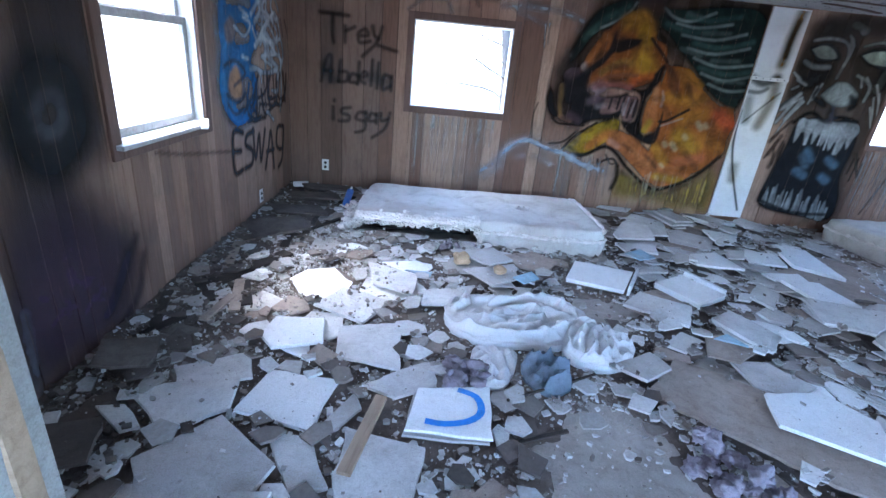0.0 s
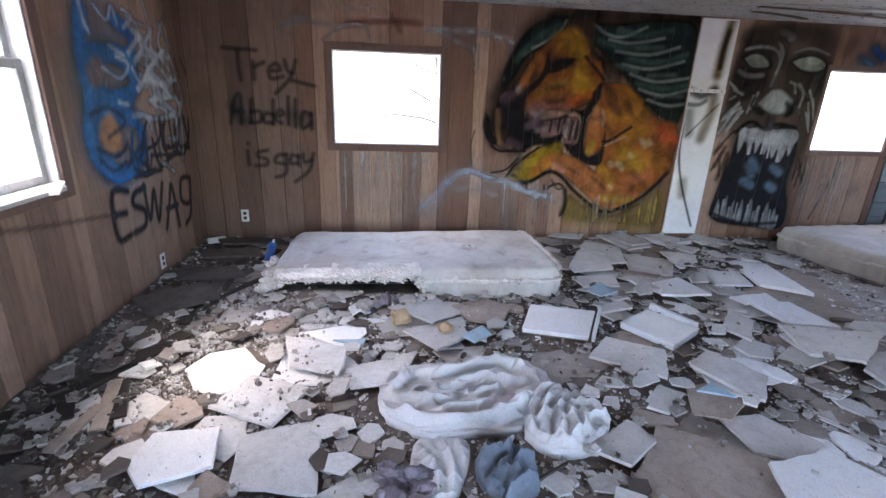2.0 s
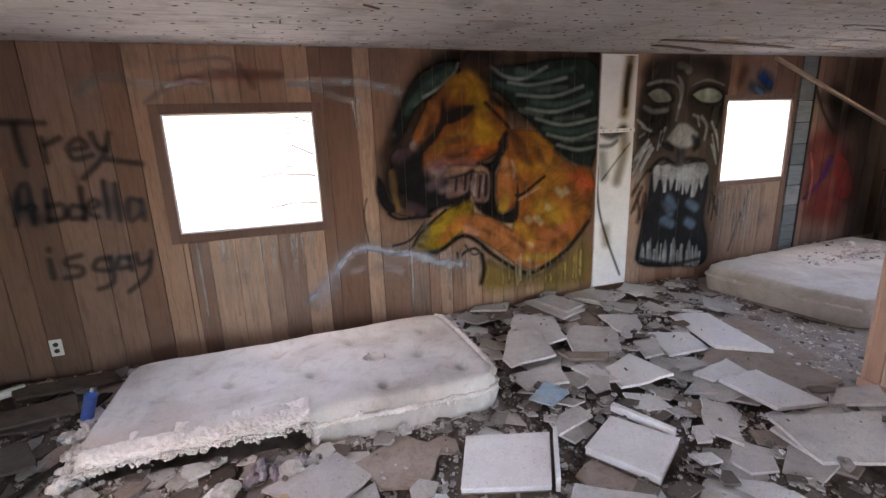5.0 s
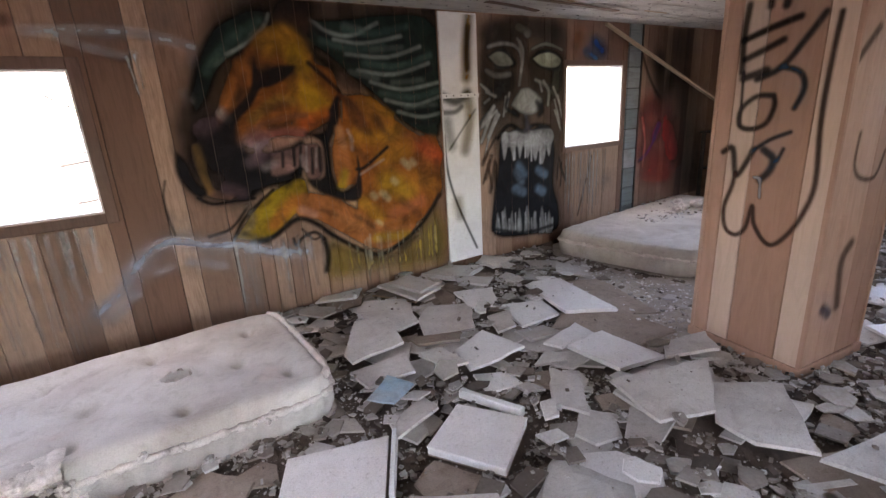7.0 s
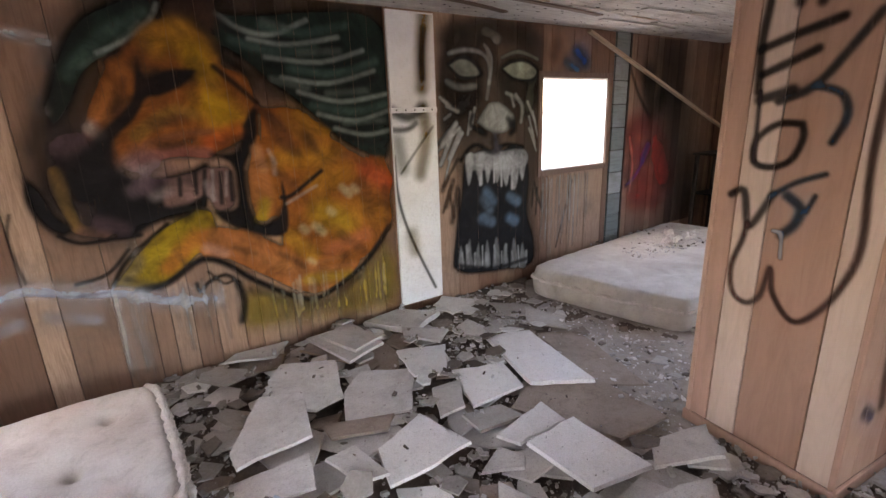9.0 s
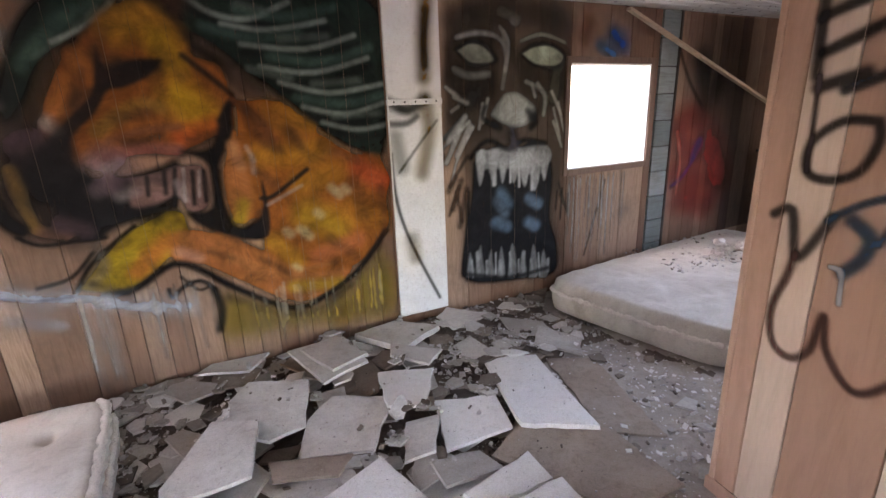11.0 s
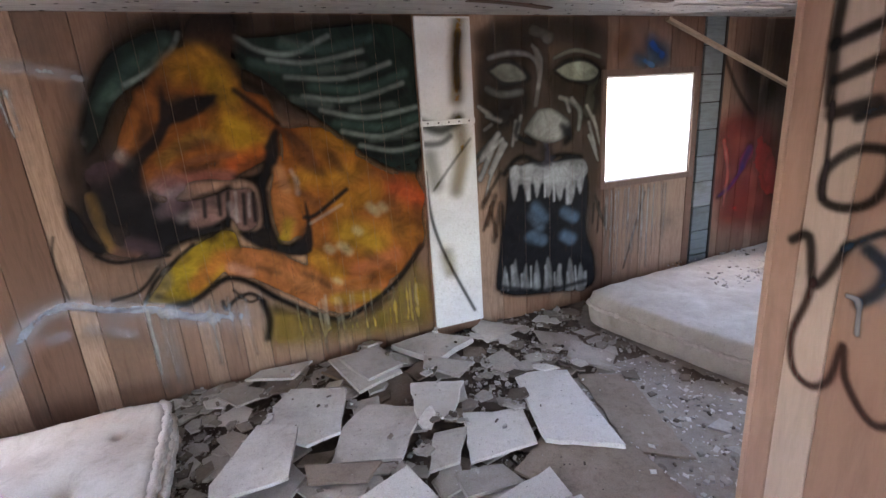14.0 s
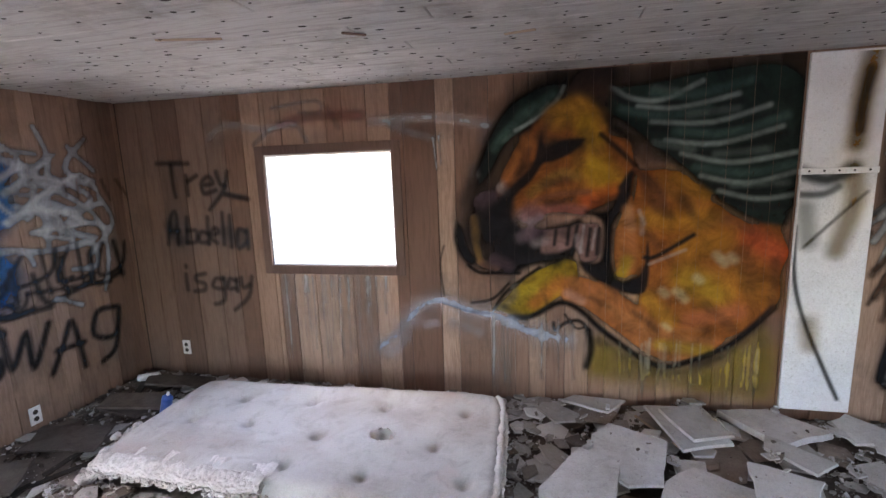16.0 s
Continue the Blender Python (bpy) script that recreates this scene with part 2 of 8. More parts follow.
# Unseen partition inferred from the door post, added to hold back southern light.
wall_inner = wall("wall_inner", "y", 0.60 - SKIN, X0, X1, -1, (DOORWAY,))
tagged(wall_inner, "brown wood-panelled inner wall, doorway widened to let in daylight")
tagged(wall_back, "painted wood-panelled wall with two window openings")
tagged(wall_left, "brown wood-panelled wall with a sash window")

floor = part("floor", box((X0 - 0.1, Y0 - 0.1, -0.12), (X1 + 0.1, Y1 + 0.1, 0.0)), FLOOR_MAT, None)
tagged(floor, "dusty brown plywood floor under debris", kind="structure")


def plank_mesh(name, w, h, d, material):
    """One panel board, its face in local xz with its long edges broken, its back at y = d."""
    c = 0.004
    prof = [(0.0015, d), (0.0015, c), (c, 0), (w - c, 0), (w - 0.0015, c), (w - 0.0015, d)]
    verts = [(x, y, z) for z in (0, h) for x, y in prof]
    faces = [(i, i + 1, i + 7, i + 6) for i in range(5)] + [(5, 4, 3, 2, 1, 0), (6, 7, 8, 9, 10, 11)]
    return mesh_of(name, verts, faces, material)


def panelling(host, seams, place, openings=(), material=WALL_WOOD, lo=0.0, hi=TOP, name="panel_board"):
    """Boards between seams, cut at openings; place(u, z) gives a board's pose."""
    cuts = sorted({*seams, *[c for o in openings for c in o[:2]]})
    for a, b in zip(cuts, cuts[1:]):
        if b - a < 0.012:
            continue
        z = lo
        for bottom, top in [*sorted((o[2], o[3]) for o in openings if o[0] <= (a + b) / 2 <= o[1]), (hi, None)]:
            if bottom - z > 0.02:
                ob = new(name, plank_mesh(name, b - a, bottom - z, SKIN, material))
                ob.parent = host
                ob.matrix_local = place(a, z)
            z = top


def widths(lo, hi, seed):
    rng = random.Random(seed)
    out, u = [lo], lo
    while u < hi - 0.1:
        u += rng.choice((0.075, 0.105, 0.105, 0.14, 0.17, 0.20))
        out.append(min(u, hi))
    if out[-1] < hi:
        out.append(hi)
    return out


SEAMS_NORTH = [-1.65, -1.47, -1.33, -1.12, -0.91, -0.75, -0.60, -0.41, -0.29, -0.12, 0.05, 0.17, 0.34, 0.59, 0.81, 0.93, 1.15, 1.31, 1.40, 1.51,
               1.63, 1.78, 1.88, 1.98, 2.09, 2.20, 2.29, 2.39, 2.52, 2.64, 2.76, 2.88, 3.07, 3.26, 3.44, 3.64, 3.85, 4.05, 4.14, 4.34, 4.44, 4.71, 4.94, 5.19, 5.27]


# Ceiling: one mesh of boards along x with open joints, over a dark deck.
def build_ceiling():
    bm = bmesh.new()
    box((X0 - 0.1, Y0 - 0.1, TOP + 0.022), (X1 + 0.1, Y1 + 0.1, TOP + 0.14), 0, bm)
    rng = random.Random(11)
    y = Y0 - 0.05
    while y < Y1 - 0.001:
        b = min(y + 0.135, Y1 - 0.001)
        x = X0 + 0.002
        while x < X1 - 0.01:
            e = min(x + rng.uniform(1.6, 3.6), X1 - 0.002)
            sag = rng.uniform(0.0, 0.004)
            box((x, y + 0.0025, TOP - sag), (e - 0.005, b - 0.0025, TOP + 0.02), 0.004, bm)
            x = e
        y = b
    me = bpy.data.meshes.new("ceiling")
    bm.to_mesh(me)
    bm.free()
    me.materials.append(CEIL_WOOD)
    return tagged(new("ceiling", me), "whitish weathered board ceiling with nail holes", kind="structure")


ceiling = build_ceiling()


def casing(name, host_axis, at, o, wide, proud, material, label, inner=None):
    """A window's casing, jambs and sill round the opening o, on the room side at axis = at; proud points into the room."""
    win = thing(name, label, "window")
    tagged(win, kind="structure")
    a, b, z0, z1 = o

    def put(nm, u0, u1, w0, w1, d0, d1, mat, lab=""):
        d0, d1 = sorted((d0, d1))
        lo, hi = ((u0, d0, w0), (u1, d1, w1)) if host_axis == "y" else ((d0, u0, w0), (d1, u1, w1))
        part(nm, box(lo, hi, 0.003), mat, win, lab)

    face = at + proud
    put("casing", a - wide, a, z0 - wide, z1 + wide, at, face, material)
    put("casing", b, b + wide, z0 - wide, z1 + wide, at, face, material)
    put("casing", a, b, z1, z1 + wide, at, face, material)
    put("window_sill", a, b, z0 - wide, z0, at, face, material)
    deep = at - math.copysign(THICK + SKIN, proud)
    m2 = inner or WHITE_PAINT
    put("jamb", a, a + 0.012, z0, z1, at, deep, m2)
    put("jamb", b - 0.012, b, z0, z1, at, deep, m2)
    put("jamb", a + 0.012, b - 0.012, z1 - 0.012, z1, at, deep, m2)
    put("jamb", a + 0.012, b - 0.012, z0, z0 + 0.012, at, deep, m2)
    return win, put


casing("window_1", "y", Y1, WIN1, 0.062, -0.016, TRIM_WOOD, "square window opening with dark brown wooden casing")
casing("window_2", "y", Y1, WIN2, 0.045, -0.014, TRIM_WOOD, "glassless square window opening with thin dark casing")
win_left, put_left = casing("window_3", "x", X0, WINL, 0.07, 0.018, TRIM_WOOD, "white double-hung sash window in dark casing")
casing("window_4", "x", X1, WINR, 0.06, -0.02, TRIM_WOOD, "wide glassless window opening above lap boards")

# Column, turned a little out of square with the room.
CX0, CX1, CY0, CY1 = 3.325, 3.895, 2.49, 3.095
COLUMN_TURN = pose(CX0, CY0, 0, 0, 0, -7) @ Matrix.Translation((-CX0, -CY0, 0))
COLUMN_WEST = [CY0 + 0.012, CY0 + 0.127, CY0 + 0.381, CY0 + 0.509, CY1 - 0.012]
COLUMN_SOUTH = [CX0 + 0.012, CX0 + 0.14, CX0 + 0.33, CX0 + 0.46, CX1 - 0.012]


def build_column():
    col = thing("column", "square column clad in bare wood panel boards, graffiti sprayed", "column", at=(0, 0, 0))
    tagged(col, kind="structure")
    part("core", box((CX0 + SKIN, CY0 + SKIN, 0), (CX1 - SKIN, CY1 - SKIN, TOP)), VOID, col)
    for k, (a, b) in enumerate(zip(COLUMN_WEST, COLUMN_WEST[1:])):
        panelling(col, [-b, -a], lambda u, z: pose(CX0, -u, z, 0, 0, -90), material=(COLUMN_PALE, COLUMN_WOOD, COLUMN_PALE, COLUMN_WOOD)[k], lo=0.055)
    panelling(col, COLUMN_SOUTH, lambda u, z: pose(u, CY0, z), material=COLUMN_WOOD, lo=0.055)
    panelling(col, COLUMN_WEST, lambda u, z: pose(CX1, u, z, 0, 0, 90), material=COLUMN_WOOD, lo=0.055)
    panelling(col, [-v for v in COLUMN_SOUTH], lambda u, z: pose(-u, CY1, z, 0, 0, 180), material=COLUMN_WOOD, lo=0.055)
    for x, y in ((CX0, CY0), (CX1, CY0), (CX0, CY1), (CX1, CY1)):
        part("corner_strip", box((x - 0.006 if x == CX0 else x - 0.014, y - 0.006 if y == CY0 else y - 0.014, 0.055),
                                 (x + 0.014 if x == CX0 else x + 0.006, y + 0.014 if y == CY0 else y + 0.006, TOP), 0.003), COLUMN_WOOD, col)
    for lo, hi in (((CX0 - 0.014, CY0 - 0.014, 0), (CX0, CY1 + 0.014, 0.055)), ((CX1, CY0 - 0.014, 0), (CX1 + 0.014, CY1 + 0.014, 0.055)),
                   ((CX0, CY0 - 0.014, 0), (CX1, CY0, 0.055)), ((CX0, CY1, 0), (CX1, CY1 + 0.014, 0.055))):
        part("baseboard", box(lo, hi, 0.003), COLUMN_WOOD, col)
    col.matrix_world = COLUMN_TURN
    return col


build_column()


# ---- debris that settles on what lies below it ----
STEP = 0.02
GX, GY = int((X1 - X0) / STEP) + 1, int((Y1 - Y0) / STEP) + 1
ground = np.zeros((GX, GY))
XS, YS = X0 + STEP * np.arange(GX), Y0 + STEP * np.arange(GY)


def inside(poly, x, y):
    hit = np.zeros(x.shape, bool)
    for (ax, ay), (bx, by) in zip(poly, poly[1:] + poly[:1]):
        if ay != by:
            hit ^= ((ay > y) != (by > y)) & (x < (bx - ax) * (y - ay) / (by - ay) + ax)
    return hit


def footprint(poly):
    px, py = [p[0] for p in poly], [p[1] for p in poly]
    i0, i1 = max(0, int((min(px) - X0) / STEP)), min(GX, int((max(px) - X0) / STEP) + 2)
    j0, j1 = max(0, int((min(py) - Y0) / STEP)), min(GY, int((max(py) - Y0) / STEP) + 2)
    x, y = np.meshgrid(XS[i0:i1], YS[j0:j1], indexing="ij")
    return (slice(i0, i1), slice(j0, j1)), x, y, inside(poly, x, y)


def block(poly, top):
    """Marks a thing that stands on the floor, so that debris lies on or round it."""
    win, x, y, m = footprint(poly)
    ground[win][m] = np.maximum(ground[win][m], top)


def settle(poly, thick, steep=0.16):
    """The plane on which a slab with this outline comes to rest: height at the centre and two slopes."""
    win, x, y, m = footprint(poly)
    cx, cy = sum(p[0] for p in poly) / len(poly), sum(p[1] for p in poly) / len(poly)
    if m.sum() < 3:
        i, j = min(GX - 1, max(0, round((cx - X0) / STEP))), min(GY - 1, max(0, round((cy - Y0) / STEP)))
        z = ground[i, j]
        ground[i, j] = z + thick
        return cx, cy, z, 0.0, 0.0
    h = ground[win][m]
    dx, dy = x[m] - cx, y[m] - cy
    a = np.c_[np.ones(len(h)), dx, dy]
    fit = np.linalg.lstsq(a.T @ a + np.diag([1e-6, 0.02, 0.02]), a.T @ h, rcond=None)[0]
    sx, sy = np.clip(fit[1:], -steep, steep)
    z = float((h - sx * dx - sy * dy).max())
    ground[win][m] = z + sx * dx + sy * dy + thick
    if m.sum() > 12:
        covered[win][m] = True
    return cx, cy, z, float(sx), float(sy)


def ragged(poly, rng, rough=0.012, bits=0.07):
    """An outline with broken edges."""
    out = []
    for (ax, ay), (bx, by) in zip(poly, poly[1:] + poly[:1]):
        n = max(1, int(math.hypot(bx - ax, by - ay) / bits))
        keen = rng.random() < 0.35
        for k in range(n):
            f = (k + (rng.uniform(-0.3, 0.3) if k else 0)) / n
            r = rough * (0.25 if keen else 1.0)
            out.append((ax + (bx - ax) * f + rng.uniform(-r, r), ay + (by - ay) * f + rng.uniform(-r, r)))
    return out


def slab_mesh(name, poly, cx, cy, thick, sx, sy, material, rng):
    """A broken board: top and bottom outline with a crumbled rim between, tilted."""
    n = len(poly)
    verts, faces = [], []
    for level, shrink in ((0.0, 0.985), (thick * 0.25, 1.0), (thick * 0.82, 0.998), (thick, 0.975)):
        for x, y in poly:
            dx, dy = x - cx, y - cy
            r = math.hypot(dx, dy) or 1.0
            k = shrink if shrink == 1.0 else max(1 - 0.006 / r, 0.9) if shrink > 0.98 else max(1 - 0.0035 / r, 0.9)
            dx, dy = dx * k, dy * k
            verts.append((dx, dy, level + sx * dx + sy * dy))
    faces.append(tuple(range(n - 1, -1, -1)))
    for lv in range(3):
        for i in range(n):
            j = (i + 1) % n
            faces.append((lv * n + i, lv * n + j, (lv + 1) * n + j, (lv + 1) * n + i))
    faces.append(tuple(range(3 * n, 4 * n)))
    return mesh_of(name, verts, faces, material)


def ccw(poly):
    s = sum(a[0] * b[1] - b[0] * a[1] for a, b in zip(poly, poly[1:] + poly[:1]))
    return poly if s > 0 else poly[::-1]


def slab(name, corners, label, category, thick=0.013, material=BOARD, group="", rough=0.012, seed=0, steep=0.16):
    rng = random.Random(seed or int(1000 * abs(corners[0][0] * 7.3 + corners[1][1] * 3.1)))
    poly = ragged(ccw(list(corners)), rng, rough)
    cx, cy, z, sx, sy = settle(poly, thick, steep)
    ob = new(name, slab_mesh(name, poly, cx, cy, thick, sx, sy, material, rng))
    ob.location = (cx, cy, z)
    return tagged(ob, label, category, group)


MAT1 = [(-0.80, 3.78), (0.28, 3.68), (1.33, 3.63), (1.27, 4.70), (-0.72, 4.72)]
MAT2 = [(3.90, 4.72), (4.22, 3.52), (6.55, 4.0), (6.35, 5.02), (4.2, 5.02)]
COL = [tuple((COLUMN_TURN @ Vector((x, y, 0))).xy) for x, y in ((CX0 - 0.03, CY0 - 0.03), (CX1 + 0.03, CY0 - 0.03), (CX1 + 0.03, CY1 + 0.03), (CX0 - 0.03, CY1 + 0.03))]
for poly in (MAT1, MAT2, COL):
    block(poly, 3.0)
covered = np.zeros((GX, GY), bool)
reserved = np.zeros((GX, GY), bool)
SHEET = [(-0.02, 2.62), (0.12, 2.73), (0.41, 2.73), (0.69, 2.78), (0.82, 2.65), (0.82, 2.50), (0.72, 2.34), (0.58, 2.22), (0.42, 2.22), (0.20, 2.21), (0.08, 2.27), (-0.02, 2.43)]
SHIRT = [(0.60, 2.20), (0.66, 2.40), (0.78, 2.50), (0.92, 2.44), (1.01, 2.30), (0.98, 2.20), (0.88, 2.10), (0.74, 2.07), (0.64, 2.12)]
RAG = [(0.12, 2.17), (0.18, 2.23), (0.33, 2.21), (0.34, 2.08), (0.25, 1.89), (0.15, 1.90), (0.10, 2.02)]
DARK_RAG = [(0.36, 2.08), (0.50, 2.12), (0.60, 2.02), (0.56, 1.90), (0.44, 1.86), (0.36, 1.96)]
LEAF_A = [(1.49, 3.13), (1.76, 3.29), (1.96, 3.02), (1.68, 2.84)]
LEAF_B = [(0.99, 3.42), (1.40, 3.30), (1.22, 2.98), (0.84, 3.10)]
TORN = [(-1.01, 2.81), (-0.94, 2.95), (-0.76, 3.00), (-0.61, 2.80), (-0.65, 2.66), (-0.78, 2.57), (-0.90, 2.64)]
ARC = [(-0.20, 1.54), (-0.16, 1.80), (0.17, 1.85), (0.15, 1.53)]
STRIP = [(-0.43, 1.32), (-0.36, 1.76), (-0.26, 1.74), (-0.33, 1.32)]
BARE = ((0.62, 1.42, 0.36), (3.75, 3.75, 0.52), (3.35, 3.35, 0.42), (3.95, 3.35, 0.4), (2.95, 3.45, 0.25), (1.35, 1.95, 0.3), (1.0, 2.75, 0.2), (0.75, 0.6, 0.6))

for kept in (SHEET, SHIRT, RAG, DARK_RAG, LEAF_A, LEAF_B, TORN, ARC, STRIP):
    kx, ky = sum(p[0] for p in kept) / len(kept), sum(p[1] for p in kept) / len(kept)
    win, gx, gy, gm = footprint([(kx + (x - kx) * 1.12, ky + (y - ky) * 1.12) for x, y in kept])
    reserved[win][gm] = True


def bare(x, y):
    return any(math.hypot(x - a, y - b) + 0.25 * noise.noise(Vector((x * 3, y * 3, 7))) + 0.1 * noise.noise(Vector((x * 9, y * 9, 2))) < r for a, b, r in BARE)


def shard(rng, x, y, size):
    """A random broken outline of about this size."""
    n = rng.choice((4, 4, 5, 5, 6))
    turn, long = rng.uniform(0, 6.28), rng.uniform(0.55, 1.0)
    pts = []
    for k in range(n):
        a = 6.283 * (k + rng.uniform(-0.28, 0.28)) / n
        r = size * rng.uniform(0.42, 0.6)
        px, py = r * math.cos(a), r * math.sin(a) * long
        pts.append((x + px * math.cos(turn) - py * math.sin(turn), y + px * math.sin(turn) + py * math.cos(turn)))
    return pts


def clear(poly):
    if any(not (X0 + 0.03 < p[0] < X1 - 0.03 and Y0 + 0.03 < p[1] < Y1 - 0.02) for p in poly):
        return False
    win, x, y, m = footprint(poly)
    return not (ground[win][m] > 1.0).any() and not reserved[win][m].any()


def crowded(poly):
    """Whether a larger board lies under more than a little of this outline."""
    win, x, y, m = footprint(poly)
    return m.any() and covered[win][m].mean() > 0.42


def strew(count, low, high, area, seed, group="loose board shards on the floor", avoid=0.0, steep=0.16):
    """Broken board pieces that come down at random; avoid: the chance to pass by a spot that a piece covers already."""
    rng = random.Random(seed)
    made = tries = 0
    while made < count and tries < count * 30:
        tries += 1
        x, y = rng.uniform(*area[:2]), rng.uniform(*area[2:])
        i, j = int((x - X0) / STEP), int((y - Y0) / STEP)
        if bare(x, y) and rng.random() < 0.93 or covered[i, j] and rng.random() < avoid:
            continue
        size = low + (high - low) * rng.random() ** 2
        poly = shard(rng, x, y, size)
        if not clear(poly) or avoid > 0.7 and crowded(poly):
            continue
        pick = rng.random()
        # Near the west wall one dark colour carries both dirt and shade.
        shaded = x < -1.05 and (y > 3.3 or x < -1.3)
        material, tint = (BOARD_DIRT_SHADE, "dirty shade-darkened") if shaded else (BOARD, "grey") if pick < 0.62 else (BOARD_WHITE, "white-painted") if pick < 0.78 else (BOARD_TAN, "brown paper-faced")
        shape = "large" if size > 0.24 else "small" if size < 0.12 else "jagged"
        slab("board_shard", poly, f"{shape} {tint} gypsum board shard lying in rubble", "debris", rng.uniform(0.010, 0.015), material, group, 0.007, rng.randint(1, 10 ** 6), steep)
        made += 1



def build_bed():
    """The bed of dirt and crushed plaster that the boards lie on: uneven, and bare floor in places."""
    nx, ny = GX, GY
    for i in range(nx):
        for j in range(ny):
            x, y = XS[i], YS[j]
            if y < 0.1 or ground[i, j] > 1:
                continue
            p = Vector((x, y, 0))
            open_floor = min([1.0, *[max(0.0, (math.hypot(x - a, y - b) + 0.25 * noise.noise(p * 3 + Vector((0, 0, 7))) + 0.12 * noise.noise(p * 10)) / r - 0.7) for a, b, r in BARE]])
            h = 0.016 + 0.020 * noise.noise(p * 2.2) + 0.016 * abs(noise.noise(p * 6.0)) + 0.012 * abs(noise.noise(p * 17.0))
            h += 0.03 * max(0.0, 1 - (x - X0) / 0.5) * (y > 2.0) + 0.02 * max(0.0, 1 - (Y1 - y) / 0.4)
            ground[i, j] = max(0.0, min(1.0, max(0.0, (y - 0.3 + 0.5 * noise.noise(p * 1.7)) * 2.5)) * (h - 0.03 * max(0.0, 1 - open_floor * 1.5)) * min(1.0, open_floor * 2))
    at = {}
    verts, faces = [], []

    def vert(i, j):
        if (i, j) not in at:
            at[i, j] = len(verts)
            verts.append((XS[i], YS[j], ground[i, j] - 0.001))
        return at[i, j]

    for i in range(nx - 1):
        for j in range(ny - 1):
            hs = ground[i:i + 2, j:j + 2]
            if hs.max() < 1 and hs.max() > 0.0015:
                faces.append((vert(i, j), vert(i + 1, j), vert(i + 1, j + 1), vert(i, j + 1)))
    tagged(new("rubble_bed", mesh_of("rubble_bed", verts, faces, BED)), "uneven bed of brown dirt and crushed plaster", "rubble", kind="stuff")


BED = plaster_material("crushed_plaster_dirt", (0.17, 0.13, 0.105), (0.17, 0.13, 0.105), (0.05, 0.037, 0.03), paper=0.9, relief=1.0)
build_bed()

# The lower layer.
strew(118, 0.20, 0.46, (X0, 4.2, 0.9, 5.0), 21, avoid=0.55, steep=0.1)
strew(36, 0.18, 0.36, (1.35, 3.7, 2.2, 5.0), 61, avoid=0.66, steep=0.1)
strew(20, 0.14, 0.30, (1.3, 2.4, 4.3, 5.0), 62, avoid=0.3, steep=0.3)

